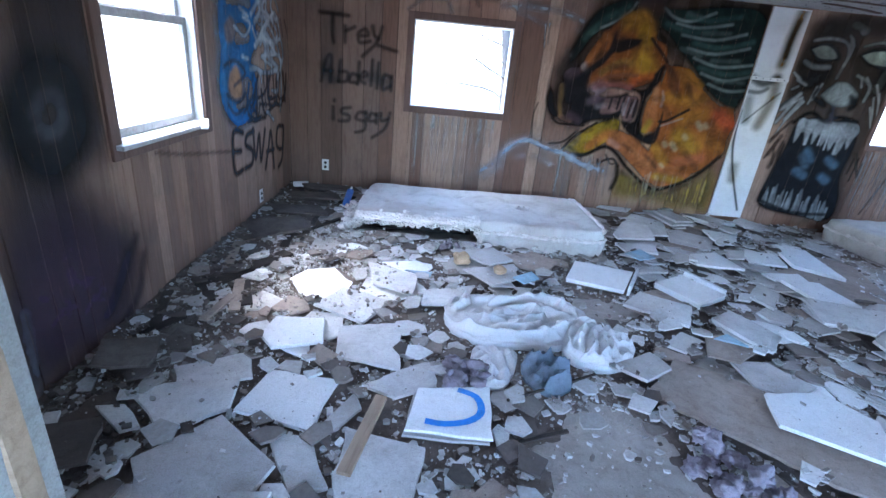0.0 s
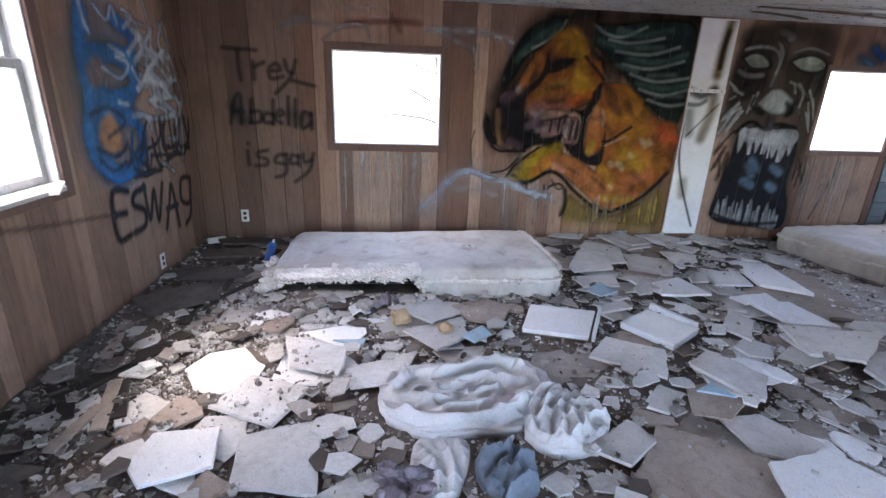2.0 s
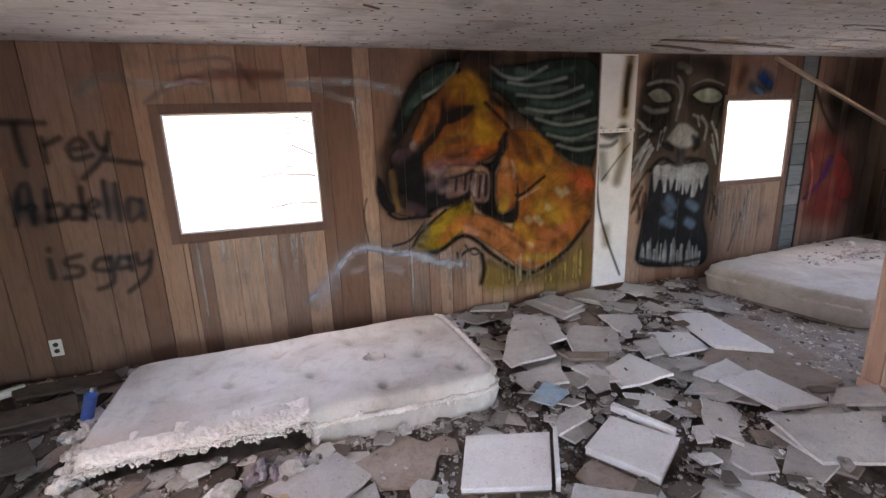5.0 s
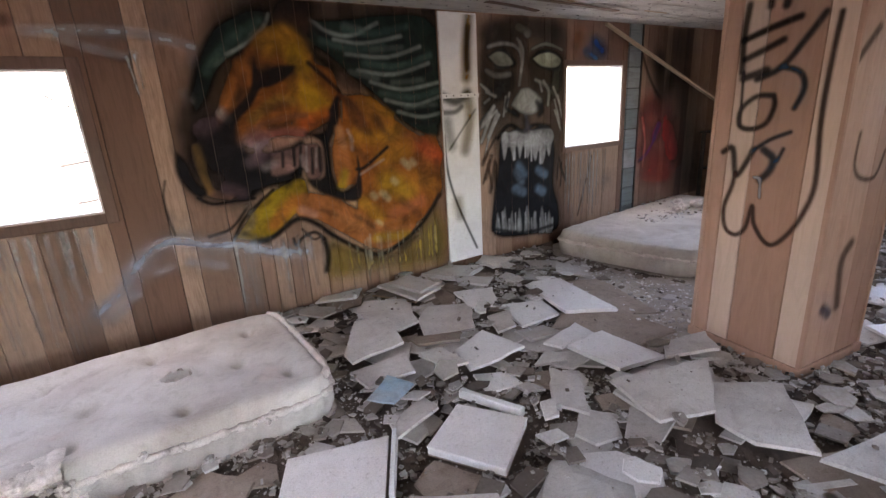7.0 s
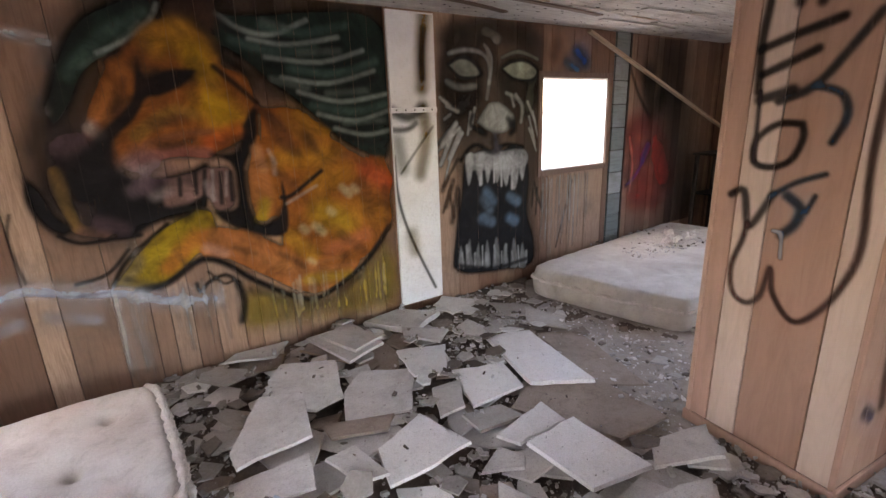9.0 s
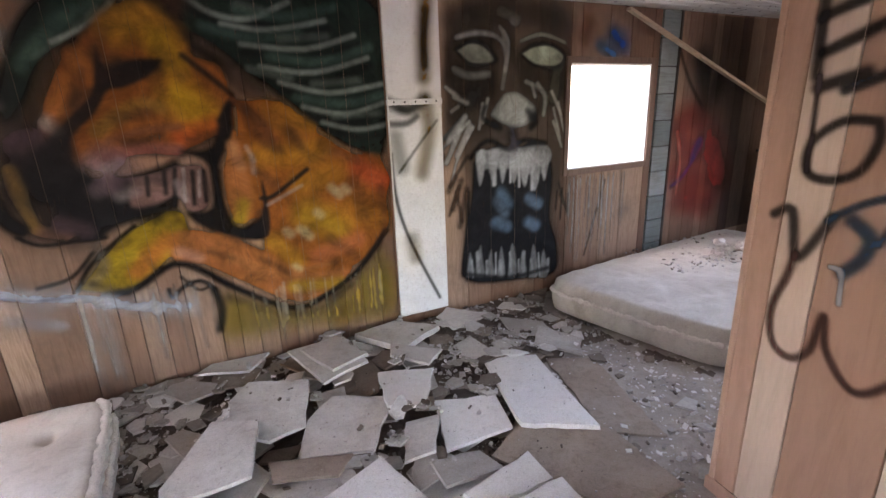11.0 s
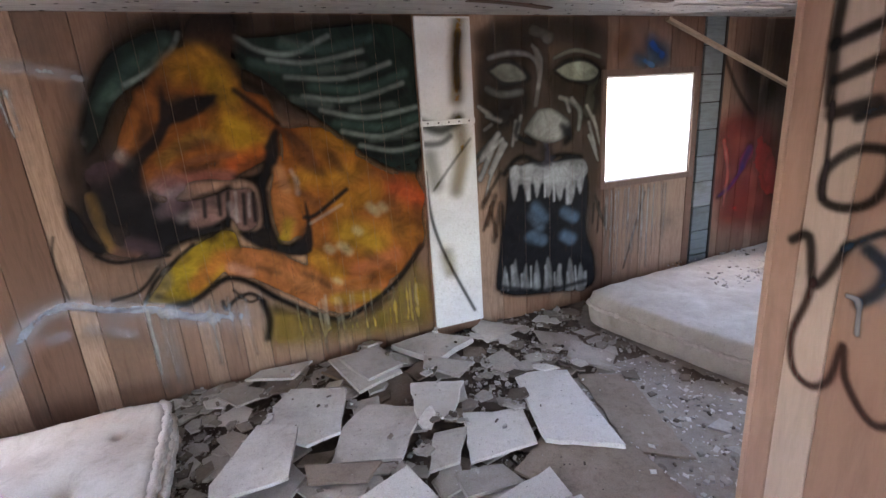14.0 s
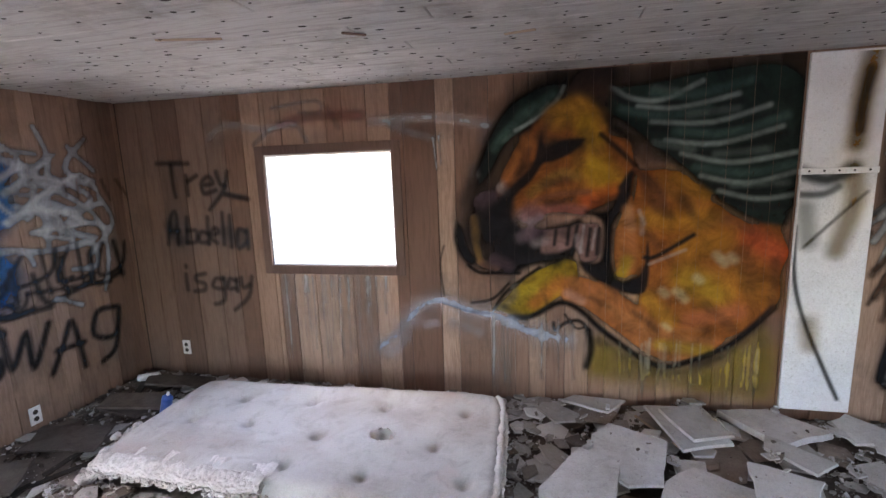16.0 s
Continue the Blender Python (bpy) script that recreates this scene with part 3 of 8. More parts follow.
LIE = "lying on the rubble"
PIECES = (
    (BOARD_TAN, 0.012, "broad brown hardboard sheet flat on the floor", [(0.92, 1.89), (1.22, 2.22), (2.05, 1.62), (1.75, 1.25), (1.45, 1.40)]),
    (BOARD_TAN, 0.010, "brown hardboard sheet flat on the floor", [(2.72, 3.62), (2.95, 3.74), (3.30, 3.50), (3.30, 3.12), (2.98, 3.15)]),
    (BOARD_TAN, 0.009, "brown hardboard sheet flat beside the column", [(3.28, 3.52), (3.47, 4.18), (3.72, 4.05), (3.50, 3.36)]),
    (BOARD, 0.012, "grey board under a wooden strip", [(-0.42, 1.34), (-0.42, 1.56), (-0.10, 1.49), (-0.14, 1.20), (-0.38, 1.18)]),
    (BOARD, 0.014, "large cracked grey gypsum board " + LIE, [(-1.12, 1.34), (-0.90, 1.57), (-0.62, 1.34), (-0.72, 1.10), (-0.98, 1.12)]),
    (BOARD, 0.014, "grey gypsum board in shade " + LIE, [(-1.30, 1.65), (-1.21, 1.73), (-0.92, 1.80), (-0.89, 1.61), (-1.08, 1.47)]),
    (BOARD_WHITE, 0.014, "large pale crackled gypsum board " + LIE, [(-0.88, 1.61), (-0.82, 1.89), (-0.50, 1.84), (-0.55, 1.52)]),
    (BOARD_WHITE, 0.014, "pale broken gypsum board " + LIE, [(-0.96, 2.13), (-0.93, 2.30), (-0.67, 2.31), (-0.63, 2.07), (-0.86, 2.01)]),
    (BOARD, 0.013, "grey gypsum board " + LIE, [(-0.77, 2.44), (-0.64, 2.68), (-0.35, 2.58), (-0.47, 2.31)]),
    (BOARD, 0.013, "grey gypsum board with a snapped corner", [(-0.55, 1.99), (-0.59, 2.26), (-0.26, 2.36), (-0.24, 1.94), (-0.42, 1.98)]),
    (BOARD, 0.012, "pointed grey board " + LIE, [(-0.40, 1.82), (-0.10, 2.06), (-0.05, 1.86), (-0.24, 1.75)]),
    (BOARD, 0.012, "narrow grey board strip " + LIE, [(-0.52, 1.56), (-0.42, 1.78), (-0.38, 1.68), (-0.46, 1.53)]),
    (BOARD, 0.012, "cracked grey board " + LIE, [(-0.70, 1.49), (-0.53, 1.49), (-0.43, 1.28), (-0.54, 1.23)]),
    (BOARD_WHITE, 0.014, "white-faced gypsum board on a brown sheet", [(1.51, 1.93), (1.84, 1.99), (1.95, 1.78), (1.76, 1.46), (1.40, 1.68)]),
    (BOARD, 0.013, "grey board beside a brown sheet", [(0.81, 2.07), (1.09, 2.25), (1.14, 2.10), (0.95, 1.95)]),
    (BOARD, 0.013, "grey board with a frayed edge", [(1.12, 2.75), (1.30, 2.93), (1.56, 2.74), (1.42, 2.49)]),
    (BOARD, 0.013, "layered grey board " + LIE, [(1.64, 2.65), (1.89, 2.79), (2.00, 2.51), (1.81, 2.29), (1.60, 2.37)]),
    (BOARD, 0.013, "layered grey board " + LIE, [(1.60, 2.58), (1.80, 2.74), (1.93, 2.50), (1.74, 2.26)]),
    (BOARD, 0.013, "flat grey board " + LIE, [(2.40, 2.91), (2.77, 2.93), (2.83, 2.69), (2.36, 2.61)]),
    (BOARD, 0.013, "grey gypsum board beside the mattress", [(1.54, 4.12), (1.70, 4.34), (1.87, 3.92), (1.67, 3.63)]),
    (BOARD, 0.012, "grey board " + LIE, [(0.11, 3.11), (0.50, 3.28), (0.50, 3.00), (0.29, 2.84)]),
    (BOARD, 0.012, "dusty grey board " + LIE, [(-0.54, 2.98), (-0.20, 2.87), (-0.22, 2.64), (-0.47, 2.71)]),
    (BOARD, 0.012, "dusty grey board under a white cloth", [(-0.19, 2.72), (0.18, 2.90), (0.09, 2.58), (-0.16, 2.54)]),
    (BOARD_TAN, 0.012, "brown board beside the mattress", [(0.42, 3.42), (0.70, 3.58), (0.86, 3.40), (0.72, 3.16), (0.52, 3.22)]),
    (BOARD, 0.012, "grey board beside the torn mattress", [(0.02, 3.36), (0.36, 3.52), (0.50, 3.30), (0.30, 3.14)]),
    (BOARD, 0.013, "grey board with a chipped rim", [(2.07, 4.19), (2.23, 4.32), (2.48, 4.16), (2.29, 3.84), (1.98, 3.95)]),
    (BOARD, 0.013, "stepped grey board " + LIE, [(1.76, 4.46), (1.86, 4.59), (2.15, 4.49), (2.06, 4.16), (1.89, 4.11), (1.71, 4.26)]),
    (BOARD, 0.013, "grey board " + LIE, [(1.48, 4.01), (1.68, 4.33), (1.87, 4.21), (1.80, 3.88), (1.48, 3.90)]),
    (BOARD_WHITE, 0.013, "white square of gypsum board " + LIE, [(2.67, 4.05), (2.98, 3.97), (2.91, 3.72), (2.56, 3.71)]),
    (BOARD_WHITE, 0.013, "pale board " + LIE, [(2.00, 3.65), (2.29, 3.78), (2.38, 3.49), (2.07, 3.44), (1.95, 3.45)]),
    (BOARD, 0.012, "small grey board " + LIE, [(2.47, 3.68), (2.69, 3.66), (2.73, 3.52), (2.46, 3.53)]),
    (BOARD_WHITE, 0.012, "narrow white board " + LIE, [(2.50, 3.46), (2.86, 3.55), (2.87, 3.39), (2.55, 3.37)]),
    (BOARD, 0.012, "small grey board " + LIE, [(2.32, 3.37), (2.48, 3.43), (2.53, 3.31), (2.48, 3.25)]),
    (BOARD, 0.012, "grey board beside the mattress corner", [(1.44, 3.84), (1.76, 3.80), (1.72, 3.61), (1.46, 3.66)]),
    (BOARD, 0.012, "small grey board " + LIE, [(1.79, 3.70), (1.92, 3.70), (1.98, 3.49), (1.86, 3.51)]),
    (BOARD, 0.014, "brownish board beside the column", [(3.00, 3.03), (3.25, 2.94), (3.12, 2.77), (2.86, 2.92)]),
    (BOARD, 0.014, "grey board leaning at the wall", [(2.10, 4.88), (2.45, 4.93), (2.50, 4.56), (2.21, 4.43)]),
    (BOARD, 0.014, "grey board stacked at the wall", [(2.16, 4.80), (2.40, 4.90), (2.52, 4.62), (2.28, 4.50)]),
    (BOARD, 0.030, "thick pale-edged panel at the wall", [(2.51, 4.90), (2.82, 4.99), (3.06, 4.76), (2.72, 4.54)]),
    (BOARD, 0.012, "grey board at the wall", [(1.60, 4.90), (1.69, 4.99), (2.01, 4.96), (1.88, 4.76)]),
    (BOARD, 0.012, "grey board beside a pale mattress", [(3.64, 4.47), (3.79, 4.22), (3.66, 4.08), (3.47, 4.29)]),
    (BOARD, 0.012, "grey board at the wall", [(3.23, 4.98), (3.46, 4.76), (3.12, 4.69), (3.11, 4.90)]),
    (BOARD, 0.012, "narrow grey board " + LIE, [(2.65, 4.60), (2.90, 4.41), (2.77, 4.32), (2.60, 4.49)]),
    (BOARD_WHITE, 0.012, "half-covered white board " + LIE, [(2.49, 4.39), (2.78, 4.27), (2.58, 3.98), (2.42, 4.06)]),
    (BOARD, 0.012, "dull grey board " + LIE, [(2.48, 3.97), (2.64, 3.93), (2.51, 3.71), (2.36, 3.71)]),
    (BOARD_TAN, 0.012, "narrow brown board " + LIE, [(1.87, 3.98), (2.20, 3.87), (2.11, 3.76), (1.87, 3.84)]),
    (BOARD, 0.012, "grey board beside a white panel", [(1.43, 3.36), (1.67, 3.45), (1.67, 3.32), (1.41, 3.23)]),
    (BOARD, 0.012, "grey board with a curled skin", [(2.32, 3.24), (2.40, 3.10), (2.21, 2.88), (2.12, 3.02)]),
    (BOARD, 0.013, "dusty grey board " + LIE, [(2.64, 2.16), (3.13, 2.07), (2.91, 1.86), (2.70, 1.89)]),
    (BOARD_WHITE, 0.013, "pale board behind the column", [(4.09, 2.45), (4.50, 2.25), (4.20, 2.02), (3.95, 2.20)]),
    (BOARD_WHITE, 0.013, "pale board behind the column", [(4.70, 2.75), (5.20, 2.60), (4.95, 2.30), (4.55, 2.45)]),
    (BOARD, 0.013, "grey board " + LIE, [(2.38, 2.91), (2.92, 2.74), (2.57, 2.51), (2.32, 2.62)]),
    (BOARD_WHITE, 0.020, "large clean white gypsum slab " + LIE, [(3.10, 4.28), (3.40, 4.19), (3.24, 3.51), (2.93, 3.70)]),
    (BOARD_WHITE, 0.018, "clean white gypsum slab " + LIE, [(2.57, 3.35), (2.87, 3.35), (2.86, 2.93), (2.57, 2.99)]),
    (BOARD, 0.014, "grey board with a blue painted edge", [(2.81, 2.66), (3.05, 2.46), (2.67, 2.17), (2.54, 2.34), (2.55, 2.50)]),
)
for material, thick, label, corners in PIECES:
    slab("board_piece", corners, label, "debris", thick * 1.35, material, "broken boards on the floor", 0.008, steep=0.09)

# The upper layer, in the gaps.
strew(78, 0.10, 0.26, (X0, 4.0, 0.9, 5.0), 31, avoid=0.9)
strew(28, 0.10, 0.34, (4.0, X1, 0.6, 3.6), 33, avoid=0.2)
strew(20, 0.10, 0.30, (X0, -0.75, 2.2, 5.0), 34, avoid=0.2)


def board_bits(count, area, seed):
    """Small flat splinters of board in the gaps, too many to count; one mesh."""
    rng = random.Random(seed)
    verts, faces, made = [], [], 0
    while made < count:
        x, y = rng.uniform(*area[:2]), rng.uniform(*area[2:])
        made += 0.25
        if covered[int((x - X0) / STEP), int((y - Y0) / STEP)] and rng.random() < 0.975 or x < -1.1 and y > 2.0 and rng.random() < 0.6 or bare(x, y) and rng.random() < 0.93:
            continue
        poly = ccw(shard(rng, x, y, 0.035 + 0.12 * rng.random() ** 1.7))
        if not clear(poly) or crowded(poly):
            continue
        thick = rng.uniform(0.006, 0.014)
        cx, cy, z, sx, sy = settle(poly, thick, 0.3)
        n, base = len(poly), len(verts)
        for lv in (0, thick):
            verts.extend((px, py, z + lv + sx * (px - cx) + sy * (py - cy)) for px, py in poly)
        faces.append(tuple(base + n + k for k in range(n)))
        faces.append(tuple(base + n - 1 - k for k in range(n)))
        faces.extend((base + k, base + (k + 1) % n, base + n + (k + 1) % n, base + n + k) for k in range(n))
        made += 0.75
    return tagged(new("board_bits", mesh_of("board_bits", verts, faces, RUBBLE_CHIPS)), "small broken bits of gypsum board filling the gaps", "rubble", kind="stuff")




def rubble_material():
    m, link, bsdf, node = shader("plaster_rubble", 0.95)
    geo = node("ShaderNodeNewGeometry")
    tone = ramp(link, node, geo.outputs["Random Per Island"], (0.0, (0.08, 0.06, 0.048)), (0.25, (0.24, 0.20, 0.172)), (0.55, (0.42, 0.39, 0.36)), (1.0, (0.64, 0.62, 0.60)))
    tc = node("ShaderNodeTexCoord")
    n = noise_of(link, node, tc.outputs["Object"], 60.0, 4.0)
    link(mixed(link, node, 0.4, tone, ramp(link, node, n, (0.3, (0.4, 0.36, 0.33)), (0.7, (1, 1, 1))), "MULTIPLY"), bsdf.inputs["Base Color"])
    bumped(link, node, bsdf, n, 0.4, 0.003)
    return m


def rubble(name, label, count, low, high, area, seed, on_boards, flat=0.45, top=0.35, material=None, everywhere=False):
    """Loose chips over an area, each a small uneven block that lies on what is under it; one mesh."""
    rng = np.random.default_rng(seed)
    verts, faces = [], []
    corner = np.array([(x, y, z) for z in (-1, 1) for y in (-1, 1) for x in (-1, 1)], float)
    quads = ((0, 2, 3, 1), (4, 5, 7, 6), (0, 1, 5, 4), (1, 3, 7, 5), (3, 2, 6, 7), (2, 0, 4, 6))
    made = 0
    while made < count:
        x, y = rng.uniform(area[0], area[1]), rng.uniform(area[2], area[3])
        i, j = int((x - X0) / STEP), int((y - Y0) / STEP)
        h = ground[i, j]
        if h > top or reserved[i, j] or not everywhere and bare(x, y) and rng.random() < 0.8 or covered[i, j] and rng.random() > on_boards:
            made += 0.2
            continue
        s = low + (high - low) * rng.random() ** 3
        half = s * np.array([rng.uniform(0.5, 1.0), rng.uniform(0.3, 0.7), rng.uniform(0.12, flat)]) * 0.5
        a = rng.uniform(0, 6.283)
        p = corner * half * rng.uniform(0.7, 1.15, (8, 3))
        tip = rng.uniform(-0.35, 0.35, 2)
        p[:, 2] += p[:, 0] * tip[0] + p[:, 1] * tip[1]
        c, sn = math.cos(a), math.sin(a)
        q = np.c_[p[:, 0] * c - p[:, 1] * sn + x, p[:, 0] * sn + p[:, 1] * c + y, p[:, 2] - p[:, 2].min() + h - 0.001]
        base = len(verts)
        verts.extend(q.tolist())
        faces.extend(tuple(base + k for k in f) for f in quads)
        made += 1
    ob = new(name, mesh_of(name, verts, faces, material or RUBBLE_CHIPS))
    return tagged(ob, label, "rubble", kind="stuff")


RUBBLE_CHIPS = rubble_material()
board_bits(3000, (X0 + 0.05, 4.0, 0.9, 5.0), 51)
board_bits(350, (4.0, X1 - 0.1, 0.8, 3.6), 52)
rubble("plaster_crumbs", "small grey plaster crumbs and chips between boards", 24000, 0.006, 0.042, (X0 + 0.02, 4.0, 0.8, 5.0), 41, 0.02)
rubble("plaster_crumbs", "small plaster crumbs beyond the column", 3500, 0.02, 0.09, (4.0, X1 - 0.05, 0.8, 3.6), 42, 0.3)
# These crumbs take the dark tone that holds the wall's shade too.
rubble("plaster_crumbs", "dark crumbs and splinters along the wall", 3500, 0.008, 0.05, (X0 + 0.02, -1.15, 1.2, 4.95), 43, 0.04, material=BOARD_DIRT_SHADE)
rubble("gravel", "fine grey plaster gravel between boards and wall", 8000, 0.006, 0.03, (-1.35, -0.35, 2.3, 3.9), 46, 0.06, 0.8)
rubble("grit", "fine pale grit strewn over floor and boards", 6000, 0.004, 0.012, (X0 + 0.02, 4.0, 0.8, 5.0), 44, 0.25, 0.8)


# ---- mattresses ----
def quad(c, u, v):
    """A point between four corners: c00, c10, c11, c01."""
    return [(1 - u) * (1 - v) * a + u * (1 - v) * b + u * v * d + (1 - u) * v * e for a, b, d, e in zip(*c)]


def tube(points, radius, seed=0, sides=7, rough=0.0):
    """A closed or open cord along points, as a bmesh, with an uneven thickness."""
    rng = random.Random(seed)
    bm = bmesh.new()
    rings = []
    pts = [Vector(p) for p in points]
    for i, p in enumerate(pts):
        d = (pts[min(i + 1, len(pts) - 1)] - pts[max(i - 1, 0)]).normalized()
        side = d.cross(Vector((0, 0, 1)))
        side = side.normalized() if side.length > 1e-4 else Vector((1, 0, 0))
        up = side.cross(d)
        r = radius * (1 + rng.uniform(-rough, rough))
        rings.append([bm.verts.new(p + side * r * math.cos(6.283 * k / sides) + up * r * math.sin(6.283 * k / sides)) for k in range(sides)])
    for a, b in zip(rings, rings[1:]):
        for k in range(sides):
            bm.faces.new((a[k], a[(k + 1) % sides], b[(k + 1) % sides], b[k]))
    bm.faces.new(rings[0][::-1])
    bm.faces.new(rings[-1])
    for f in bm.faces:
        f.smooth = True
    return bm


def fluff(points, radius, seed, lumps=6):
    """Torn fibre: overlapping ragged clumps along points."""
    rng = random.Random(seed)
    bm = bmesh.new()
    for p in points:
        for _ in range(lumps):
            q = Vector(p) + Vector([rng.gauss(0, radius * 0.55) for _ in range(3)])
            q.z = max(q.z, 0.012)
            r = radius * rng.uniform(0.28, 0.75)
            made = bmesh.ops.create_icosphere(bm, subdivisions=3, radius=r)
            long = Vector((rng.uniform(0.6, 1.5), rng.uniform(0.6, 1.5), rng.uniform(0.5, 1.2)))
            for v in made["verts"]:
                n = 0.55 * noise.noise(v.co * (1.6 / r) + q * 9) + 0.5 * noise.noise(v.co * (4.5 / r) + q * 5) + 0.3 * noise.noise(v.co * (9 / r) + q * 3)
                v.co = q + Vector([a * b for a, b in zip(v.co, long)]) * (1 + n)
                v.co.z = max(v.co.z, 0.004)
    for f in bm.faces:
        f.smooth = True
    return bm


def fleece(front, z, droop, seed):
    """A torn blanket of fibre over an edge: it lies on the top, rolls over the front and ends in a ragged hem."""
    rng = random.Random(seed)
    bm = bmesh.new()
    shift = Vector((rng.uniform(0, 40), 0, 0))
    n, rows = len(front), []
    for i, (x, y) in enumerate(front):
        f = i / (n - 1)
        hem = 0.022 + 0.026 * noise.noise(Vector((x * 7, 0, seed))) + 0.02 * noise.noise(Vector((x * 24, 0, seed)))
        back = 0.10 + 0.05 * noise.noise(Vector((x * 6, 3, seed)))
        low = droop * 0.62 * (1 - f)
        row = []
        for j in range(37):
            g = j / 36
            if g < 0.4:
                p = Vector((x, y + back * (1 - g / 0.4) - 0.03 * (g / 0.4), z - low + 0.012 * math.sin(math.pi * g / 0.4) - 0.012 * (1 - g / 0.4)))
            else:
                h = (g - 0.4) / 0.6
                p = Vector((x, y - 0.03 - 0.035 * math.sin(min(h * 2.2, 1.57)) + 0.025 * h, z - low - hem * h ** 1.2 - 0.02 * h))
            w = p + shift
            lump = 0.018 * noise.noise(w * 16) + 0.013 * abs(noise.noise(w * 38)) + 0.008 * noise.noise(w * 85) + 0.005 * noise.noise(w * 170)
            lump *= min(1.0, g * 5)
            p += Vector((0.4 * lump * noise.noise(w * 30 + Vector((5, 0, 0))), -lump * (0.35 + 0.6 * g), lump * (1.0 - 0.7 * g)))
            p.z = max(p.z, 0.01)
            row.append(bm.verts.new(p))
        for y_in, z_in in ((0.05, 0.03), (0.16, 0.045)):
            q = row[36].co
            row.append(bm.verts.new((q.x, q.y + y_in, max(q.z + z_in, 0.012))))
        rows.append(row)
    for a, b in zip(rows, rows[1:]):
        for j in range(len(a) - 1):
            bm.faces.new((a[j], a[j + 1], b[j + 1], b[j]))
    for f in bm.faces:
        f.smooth = True
    return bm


def mattress(label, corners, height, tufts, torn=None, hole=None, sag=0.012, bottom_cord=True, quilt=0.0, droop=0.0, material=TICKING):
    """A mattress between four corners; torn: the share of its front edge, from corner 0, whose cover is ripped open; hole: (u, v) of a tear."""
    ob = thing("mattress", label, "mattress")
    nu, nv, r = 140, 80, 0.045
    lx, ly = math.dist(corners[0], corners[1]), math.dist(corners[0], corners[3])
    bm = bmesh.new()
    grid = []

    def rounded(u, v):
        """The plan with its corners drawn in."""
        p, q = 2 * u - 1, 2 * v - 1
        return 0.5 + 0.5 * p * (1 - 0.09 / lx * abs(q) ** 9), 0.5 + 0.5 * q * (1 - 0.09 / ly * abs(p) ** 16)

    def top(u, v):
        du, dv = min(u, 1 - u) * lx, min(v, 1 - v) * ly
        e = min(du, dv)
        z = height - (r - math.sqrt(max(r * r - max(r - e, 0) ** 2, 0))) * 0.75
        for a, b in tufts:
            d = math.hypot((u - a) * lx, (v - b) * ly)
            z -= 0.045 * math.exp(-(d / 0.028) ** 2) + 0.032 * math.exp(-(d / 0.11) ** 2)
        z += 0.012 * noise.noise(Vector((u * lx * 2.3, v * ly * 2.3, height * 50))) + 0.004 * noise.noise(Vector((u * lx * 9, v * ly * 9, 3)))
        z += quilt * abs(math.sin((u * lx + v * ly) * 14)) * abs(math.sin((u * lx - v * ly) * 14))
        z -= sag * math.sin(math.pi * u) * math.sin(math.pi * v)
        z -= droop * max(0.0, 0.55 - u) * max(0.0, 0.6 - v) * 2.2
        if hole:
            d = math.hypot((u - hole[0]) * lx, (v - hole[1]) * ly * 1.5)
            z -= 0.08 * math.exp(-(d / 0.055) ** 4) - 0.02 * math.exp(-((d - 0.06) / 0.02) ** 2)
        return z

    for i in range(nu + 1):
        u = i / nu
        row = []
        for j in range(nv + 1):
            v = j / nv
            x, y = quad(corners, *rounded(u, v))
            row.append(bm.verts.new((x, y, top(u, v))))
        grid.append(row)
    for i in range(nu):
        for j in range(nv):
            bm.faces.new((grid[i][j], grid[i + 1][j], grid[i + 1][j + 1], grid[i][j + 1]))
    ring = [(i, 0) for i in range(nu)] + [(nu, j) for j in range(nv)] + [(i, nv) for i in range(nu, 0, -1)] + [(0, j) for j in range(nv, 0, -1)]
    cx, cy = quad(corners, 0.5, 0.5)
    levels, prev = 5, [grid[i][j] for i, j in ring]
    for lv in range(1, levels + 1):
        now = []
        for k, (i, j) in enumerate(ring):
            t = grid[i][j].co
            ripped = torn and j == 0 and i / nu < torn
            f = lv / levels
            low = t.z - 0.045 if ripped else 0.006
            bulge = (0.024 + 0.007 * math.sin(k * 0.9 + 2 * noise.noise(Vector((t.x * 5, t.y * 5, 1))))) * math.sin(math.pi * f) + 0.006 * noise.noise(Vector((t.x * 12, t.y * 12, f * 3)))
            d = Vector((t.x - cx, t.y - cy, 0)).normalized()
            now.append(bm.verts.new((t.x + d.x * bulge, t.y + d.y * bulge, t.z + (low - t.z) * f)))
        for k in range(len(ring)):
            n = (k + 1) % len(ring)
            bm.faces.new((prev[n], prev[k], now[k], now[n]))
        prev = now
    for f in bm.faces:
        f.smooth = True
    bmesh.ops.recalc_face_normals(bm, faces=bm.faces)
    rim = [grid[i][j].co + Vector((grid[i][j].co.x - cx, grid[i][j].co.y - cy, 0)).normalized() * 0.021 + Vector((0, 0, -0.052)) for i, j in ring]
    part("cover", bm, material, ob)
    start = int(nu * torn) + 1 if torn else 0
    part("piping", tube([p + Vector((0, 0, -0.004)) for p in rim[start:nu + nv + 1]], 0.014, 3, 7, 0.5), STUFFING, ob, "frayed pale edge piping")
    part("piping", tube([p + Vector((0, 0, -0.004)) for p in rim[nu + nv:]], 0.014, 4, 7, 0.45), STUFFING, ob, "frayed pale edge piping")
    if bottom_cord:
        crown = [Vector(quad(corners, rounded(1, k / 40)[0] + 0.003, rounded(1, k / 40)[1])) for k in range(41)]
        part("piping", tube([(c.x, c.y, top(0.995, min(max(k / 40, 0.01), 0.99)) + 0.002) for k, c in enumerate(crown)], 0.016, 6, 8, 0.5), STUFFING, ob, "frayed pale edge piping")
